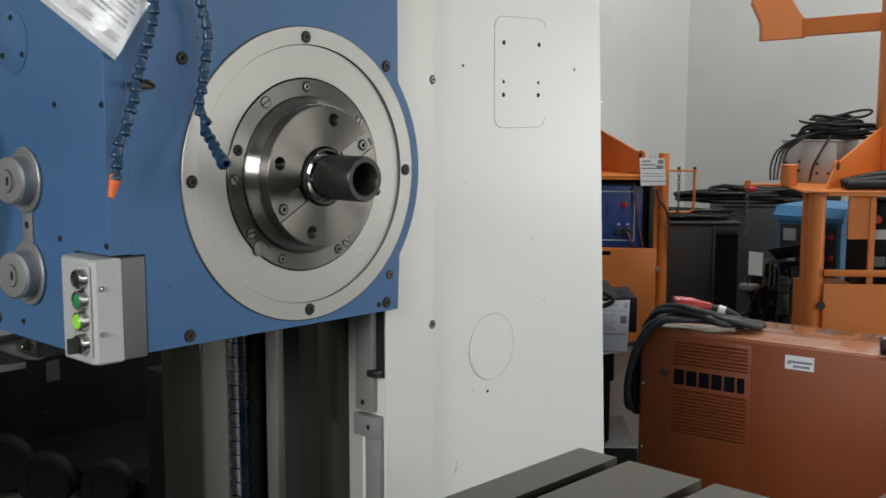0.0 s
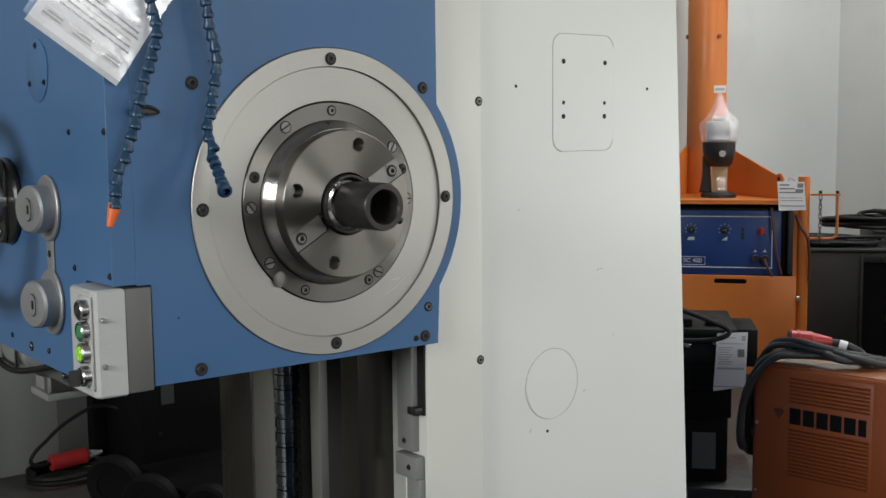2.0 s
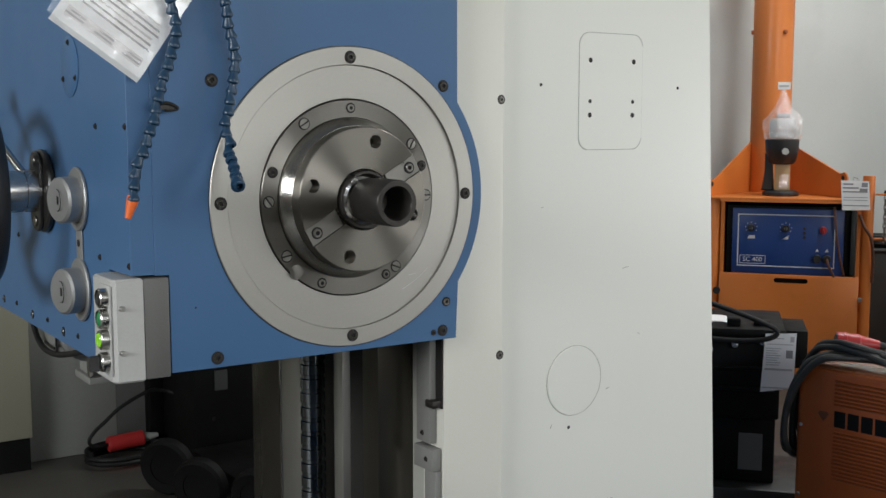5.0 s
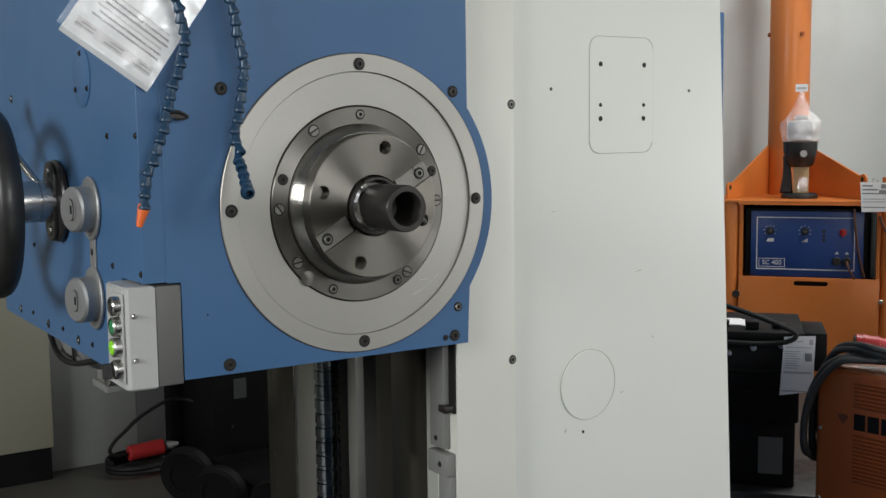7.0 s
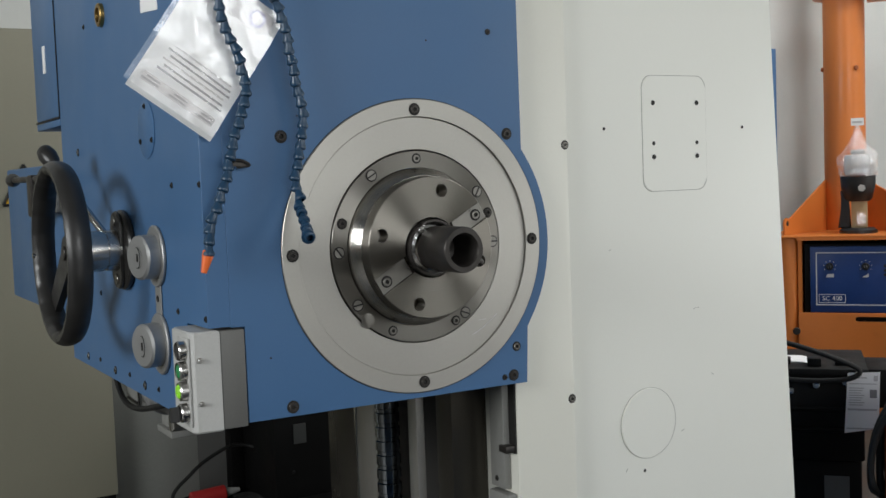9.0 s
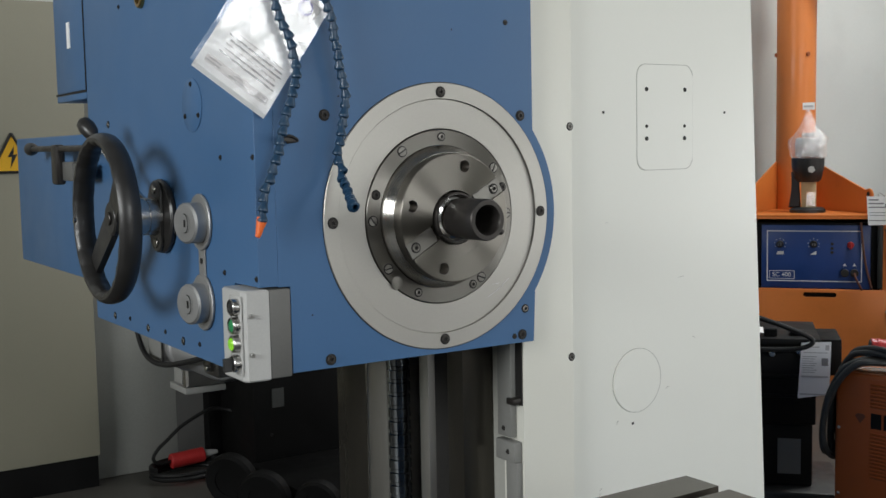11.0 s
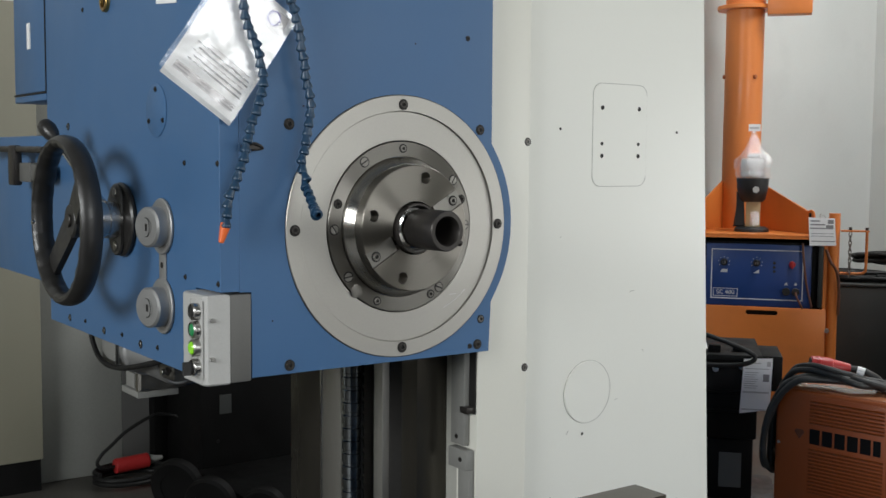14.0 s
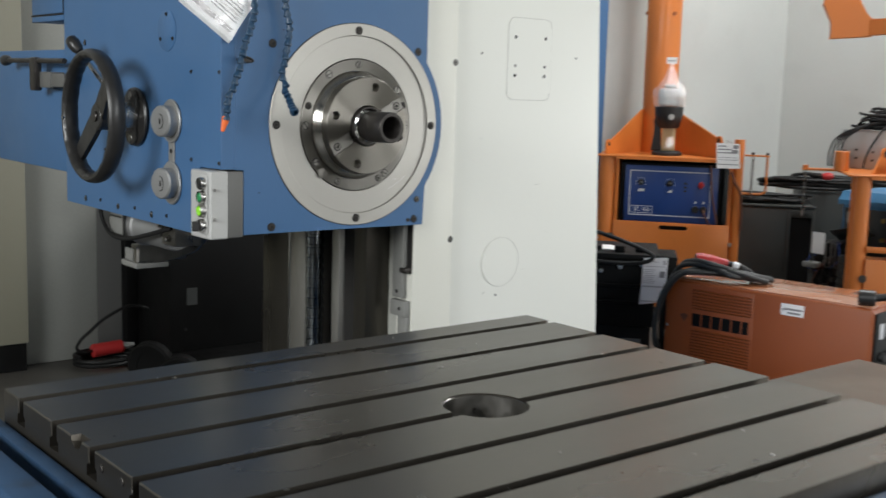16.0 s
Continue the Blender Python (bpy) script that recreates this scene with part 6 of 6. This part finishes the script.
box(bm, 5.118, 5.20, 2.045, 2.14, 0.412, 0.447, 0.004)
part("terminal", bm, PANELGREY, fd, "pale grey terminal block")
for y in (1.915, 1.945, 1.985):
    bm = bmesh.new()
    tube(bm, [(5.20, y, 0.425), (5.135, y, 0.43), (5.135, y, 0.51), (5.135, y, 0.585), (5.20, y, 0.59)], 0.0042, 8, 3)
    part("guide_rod", bm, BOLTSTEEL, fd)
bm = bmesh.new()
prof = [(0, 0.29)]
for k in range(5):
    prof += [(0.036, 0.29 + 0.046 * k), (0.036, 0.325 + 0.046 * k), (0.028, 0.328 + 0.046 * k), (0.028, 0.334 + 0.046 * k)]
lathe(bm, prof + [(0, 0.52)], (5.16, 1.868, 0), (0, 0, 1), 20)
part("ribbed_insulator", bm, DARKGREY, fd, "grimy ribbed grey insulator")
bm = bmesh.new()
box(bm, -0.10, 0.10, -0.115, 0.115, 0, 0.006, 0.001)
bmesh.ops.transform(bm, matrix=pose(5.24, 1.87, 0.655, -14, 24, 8), verts=bm.verts)
part("loose_sheet", bm, DARKGREY, fd, "bent grey cover sheet leaning on the feeder")
wires = random.Random(31)
for k in range(9):
    bm = bmesh.new()
    y, z = 1.84 + 0.033 * k, wires.uniform(0.30, 0.55)
    tube(bm, [(5.205, y, z), (5.16, y + wires.uniform(-0.03, 0.03), z + 0.05), (5.14, y + wires.uniform(-0.05, 0.05), z - 0.06), (5.205, y + wires.uniform(-0.06, 0.06), z - wires.uniform(0.1, 0.2))], 0.0045, 8, 6)
    part("wire", bm, (CABLE, CABLEBROWN, CABLE, UNITBLUE, CABLE)[k % 5], fd)
bm = bmesh.new()
tube(bm, [(5.122, 2.035, 0.648), (5.14, 2.035, 0.67), (5.21, 2.03, 0.575)], 0.002, 6)
part("string", bm, CABLE, fd)
fd.matrix_basis = pose(-0.32, -0.37, 0) @ fd.matrix_basis
# Stands in for the red ball at the trolley bracket's end.
rp = thing("red_ball", (5.80, 2.25, 0.92), "small red ball standing in for the one on the trolley bracket", "plug")
bm = bmesh.new()
lathe(bm, [(0, -0.04), (0.022, -0.04), (0.028, -0.025), (0.028, 0.01), (0.016, 0.035), (0, 0.04)], (5.80, 2.25, 0.945), (0.5, -0.8, 0.1), 20)
part("body", bm, RED, rp)
# light blue power source behind the second trolley
for x, y in ((5.06, 1.46),):
    u = thing("blue_power_source", (0, 0, 0), "light blue welding power source with black panel", "power source")
    bm = bmesh.new()
    box(bm, -0.20, 0.20, 0.0, 0.55, 0.06, 0.80, 0.01)
    part("case", bm, CYANBLUE, u)
    bm = bmesh.new()
    prism(bm, [(0.55, 0.801), (-0.03, 0.801), (-0.03, 0.83), (0.02, 0.885), (0.55, 0.885)], -0.22, 0.22, "yz", 0.004)
    part("hood", bm, CYANBLUE, u)
    bm = bmesh.new()
    box(bm, -0.18, 0.18, -0.012, 0.0, 0.30, 0.78, 0.003)
    pn = part("panel", bm, BLACK, u)
    for z in (0.72, 0.60):
        bm = bmesh.new()
        box(bm, -0.155, -0.075, -0.016, -0.0125, z - 0.035, z + 0.035)
        part("meter", bm, SILVER, pn, "pale square meter")
        for x2, mm in ((0.10, BRASS), (0.145, RED)):
            bm = bmesh.new()
            cyl(bm, (x2, -0.012, z), (x2, -0.028, z), 0.016, 16, bev=0.002)
            part("button", bm, mm, pn)
    bm = bmesh.new()
    box(bm, -0.19, 0.19, 0.03, 0.52, 0.001, 0.059)
    part("plinth", bm, BLACK, u)
    u.matrix_basis = Matrix.Translation((x, y, 0)) @ pose(0, 0, 0, 0, 0, -88) @ Matrix.Diagonal((1, 1, 1.035, 1))
# zinc reel box and cable coil on the second trolley's shelf
reel = thing("zinc_box", (0, 0, 0), "grey zinc sheet box with screw heads", "metal box")
bm = bmesh.new()
box(bm, -0.30, 0.0, 0.0, 0.42, 1.0865, 1.312, 0.008)
rb = part("body", bm, SILVER, reel)
bm = bmesh.new()
box(bm, -0.305, 0.005, -0.005, 0.425, 1.3125, 1.320, 0.002)
part("lid", bm, SILVER, reel)
for x, z in ((-0.27, 1.15), (-0.27, 1.19), (-0.20, 1.15), (-0.20, 1.20), (-0.10, 1.19), (-0.04, 1.14), (-0.10, 1.14)):
    bm = bmesh.new()
    cyl(bm, (x, 0.001, z), (x, -0.006, z), 0.008, 10, bev=0.001)
    part("screw", bm, DARKSTEEL, rb)
reel.matrix_basis = C2 @ Matrix.Translation((-0.27, 0.49, 0.015)) @ pose(0, 0, 0, 0, 0, -32)
hp = heap("cable_coil", (0, 0, 0), 0, 0.36, 0.26, 0.15, 30, 0.0072, "coiled black cable heaped on a zinc box", 11)
hp.matrix_basis = C2 @ Matrix.Translation((-0.24, 0.70, 1.336))
dr = thing("drooping_cables", (0, 0, 0), "black cables drooping over a zinc box", "cable")
for k in range(4):
    bm = bmesh.new()
    o = 0.018 * k
    tube(bm, [(-0.42 + o, 0.33, 1.345 + o * 0.5), (-0.56 + o, 0.27, 1.34 + o * 0.3), (-0.695 + o, 0.25, 1.27), (-0.735 + o * 1.2, 0.245, 1.18), (-0.735 + o, 0.245, 1.100)], 0.0058, 8)
    part("cable", bm, CABLE, dr)
bm = bmesh.new()
tube(bm, [(-0.42, 0.25, 1.345), (-0.47, 0.17, 1.30), (-0.53, 0.16, 1.19), (-0.55, 0.16, 1.100)], 0.0065, 8)
part("cable", bm, CABLE, dr)
dr.matrix_basis = C2 @ Matrix.Translation((0.13, 0.29, 0.015))
# dark unit and hose on the second trolley
u2 = thing("control_unit", (0, 0, 0), "black control unit with dials and white labels", "control unit")
bm = bmesh.new()
box(bm, -0.19, 0.20, 0.16, 0.52, 0.568, 1.03, 0.006)
part("case", bm, BLACKPAINT, u2)
for k in range(3):
    for j in range(2):
        bm = bmesh.new()
        box(bm, -0.17 + 0.10 * k, -0.095 + 0.10 * k, 0.154, 0.1595, 0.70 + 0.14 * j, 0.75 + 0.14 * j)
        part("label", bm, BOXLIGHT if (k + j) % 2 else BOXDARK, u2)
for x in (-0.15, -0.04, 0.10):
    bm = bmesh.new()
    cyl(bm, (x, 0.1595, 0.945), (x, 0.13, 0.945), 0.022, 16, bev=0.003)
    part("dial", bm, RED if x == -0.15 else BLACK, u2)
bm = bmesh.new()
box(bm, -0.327, -0.224, 0.030, 0.040, 0.855, 1.089)
box(bm, -0.2235, -0.195, 0.022, 0.042, 0.568, 1.089)
part("strap", bm, ORANGE, u2)
u2.matrix_basis = C2
hs = thing("welding_hose", (0, 0, 0), "thick black welding hose lying on the trolley shelf", "hose")
for k in range(3):
    bm = bmesh.new()
    tube(bm, [(-0.34, 0.04 + 0.05 * k, 1.112), (-0.15, 0.03 + 0.05 * k, 1.115 + 0.02 * k), (0.10, 0.05 + 0.05 * k, 1.112 + 0.03 * k), (0.33, 0.04 + 0.05 * k, 1.112)], 0.024, 12)
    part("hose", bm, CABLE, hs)
hs.matrix_basis = C2 @ Matrix.Translation((0, 0, 0.015))

locker = thing("blue_locker", (4.1, 3.39, 0), "flat blue sheet-steel locker against the white wall", "locker")
bm = bmesh.new()
box(bm, 3.7, 4.535, 3.365, 3.426, 0.001, 2.25, 0.006)
part("body", bm, BLUE, locker)
bm = bmesh.new()
box(bm, 3.72, 4.515, 3.360, 3.3645, 0.06, 2.22, 0.001)
part("door", bm, BLUE, locker)

# ---------------------------------------------------------------- behind the headstock
cab = thing("beige_cabinet", (-1.2, 3.2, 0), "tall beige electrical cabinet on a black plinth", "cabinet")
bm = bmesh.new()
box(bm, -2.3, 0.243, 3.295, 3.426, 0.146, 2.208, 0.004)
cb = part("body", bm, BEIGE, cab)
bm = bmesh.new()
box(bm, -2.28, 0.232, 3.300, 3.42, 0.001, 0.1455)
part("plinth", bm, BLACKPAINT, cab, "black plinth")
bm = bmesh.new()
SX, SY, SZ = 0.232, 0.275, -0.087
prism(bm, [(-0.40 + SX, 1.55 + SZ), (-0.22 + SX, 1.55 + SZ), (-0.31 + SX, 1.715 + SZ)], 3.0175 + SY, 3.0195 + SY, "xz")
wsg = part("warning_sign", bm, YELLOW, cb, "yellow triangular warning sign with a black bolt")
for a, b in (((-0.40, 1.55), (-0.22, 1.55)), ((-0.22, 1.55), (-0.31, 1.72)), ((-0.31, 1.72), (-0.40, 1.55))):
    bm = bmesh.new()
    tube(bm, [(a[0] + SX, 3.017 + SY, a[1] + SZ), (b[0] + SX, 3.017 + SY, b[1] + SZ)], 0.006, 6, smooth=False)
    part("border", bm, BLACK, wsg)
bm = bmesh.new()
prism(bm, [(x + SX, z + SZ) for x, z in ((-0.300, 1.665), (-0.33, 1.615), (-0.312, 1.618), (-0.318, 1.572), (-0.288, 1.628), (-0.305, 1.626))], 3.015 + SY, 3.0173 + SY, "xz")
part("bolt_sign", bm, BLACK, wsg)
# Stretch of plain wall laid as grey sheet, shade put into the colour.
gp = thing("shaded_wall_panel", (0.44, 3.41, 0), "plain wall beside the beige cabinet, its shade put into the grey", "panel")
bm = bmesh.new()
box(bm, 0.248, 0.652, 3.404, 3.427, 0.001, 2.3, 0.003)
part("sheet", bm, WALLGREY, gp)
# Darker strip painted for the wall's soft shadow.
bm = bmesh.new()
box(bm, 0.6521, 0.790, 3.406, 3.427, 0.001, 2.3)
part("wall_shadow_strip", bm, BOXDARK, gp)
blk = thing("black_cabinet", (1.5, 3.1, 0), "matt black machine cabinet in the shade", "cabinet")
bm = bmesh.new()
box(bm, 0.86, 2.6, 2.95, 3.40, 0.001, 1.02, 0.01)
box(bm, 0.792, 0.8595, 3.345, 3.42, 0.001, 1.0, 0.005)
part("body", bm, BLACKPAINT, blk)
bm = bmesh.new()
box(bm, 0.955, 1.015, 2.944, 2.9495, 0.33, 0.42)
part("label", bm, DARKGREY, blk, "small grey label")
hyd = thing("hydraulic_unit", (1.03, 1.6, 0), "black hydraulic unit with motor and hoses", "hydraulic unit")
bm = bmesh.new()
box(bm, 0.80, 1.40, 1.36, 1.9, 0.001, 0.60, 0.015)
part("tank", bm, BLACKPAINT, hyd)
# Low black slabs added to keep the floor behind the headstock dark.
bm = bmesh.new()
box(bm, 0.83, 1.42, 2.29, 2.94, 0.001, 0.085, 0.012)
box(bm, 0.92, 1.42, 1.905, 2.289, 0.001, 0.085, 0.012)
part("dark_floor_slab", bm, BLACKPAINT, hyd, "plain black slabs added over the floor")
bm = bmesh.new()
cyl(bm, (0.84, 1.6, 0.761), (1.2, 1.6, 0.761), 0.16, 32, bev=0.01)
part("motor", bm, BLACKPAINT, hyd)
for k in range(4):
    bm = bmesh.new()
    o = 0.07 * k
    tube(bm, [(0.84 + o, 1.355, 0.55), (0.70 + o, 1.30, 0.75), (0.48 + o, 1.2, 0.98), (0.34 + o * 0.5, 1.10, 1.10), (0.24 + o * 0.4, 1.03, 1.125)], 0.019, 10)
    part("hose", bm, CABLE, hyd)
for y, z in ((1.60, 0.50), (1.63, 0.45)):
    bm = bmesh.new()
    cyl(bm, (0.7995, y, z), (0.785, y, z), 0.012, 12, bev=0.003)
    part("fitting", bm, STEEL, hyd)
pl = thing("extension_plug", (0.7, 3.30, 0.0), "red extension plug with a white cap on the floor", "plug")
bm = bmesh.new()
cyl(bm, (0.565, 3.27, 0.066), (0.73, 3.27, 0.074), 0.036, 24, bev=0.004)
part("plug_body", bm, RED, pl)
bm = bmesh.new()
cyl(bm, (0.7305, 3.27, 0.074), (0.80, 3.27, 0.076), 0.024, 20, r2=0.010)
part("cap", bm, BOXLIGHT, pl, "white plastic cap")
bm = bmesh.new()
tube(bm, [(0.62 + 0.17 * math.cos(a), 3.20 + 0.13 * math.sin(a), 0.012 + 0.0016 * k) for k, a in enumerate(np.linspace(0, 16, 34))], 0.011, 8, 3)
tube(bm, [(0.565, 3.27, 0.066), (0.50, 3.25, 0.07), (0.475, 3.25, 0.10), (0.50, 3.25, 0.14), (0.545, 3.25, 0.176), (0.622, 3.25, 0.236), (0.737, 3.25, 0.288), (0.80, 3.25, 0.293), (0.877, 3.20, 0.27), (0.95, 2.945, 0.20)], 0.0085, 10)
part("lead", bm, CABLE, pl)
for x, y, r in ((0.62, 2.65, 0.118), (0.645, 2.36, 0.112), (0.80, 2.18, 0.10)):
    wl = thing("rubber_wheel", (x, y, 0), "black rubber-tyred trolley wheel leaning in the shade", "wheel", "rubber wheels")
    bm = bmesh.new()
    lathe(bm, [(r * 0.55, -0.03), (r * 0.9, -0.034), (r, -0.02), (r, 0.02), (r * 0.9, 0.034), (r * 0.55, 0.03), (r * 0.55, -0.03)], (x, y, r), (0.75, 0.6, 0.1), 40)
    part("tyre", bm, BLACKPAINT, wl)
    bm = bmesh.new()
    lathe(bm, [(0, -0.02), (r * 0.56, -0.025), (r * 0.56, 0.025), (0, 0.02)], (x, y, r), (0.75, 0.6, 0.1), 32)
    part("rim", bm, BLACKPAINT, wl)
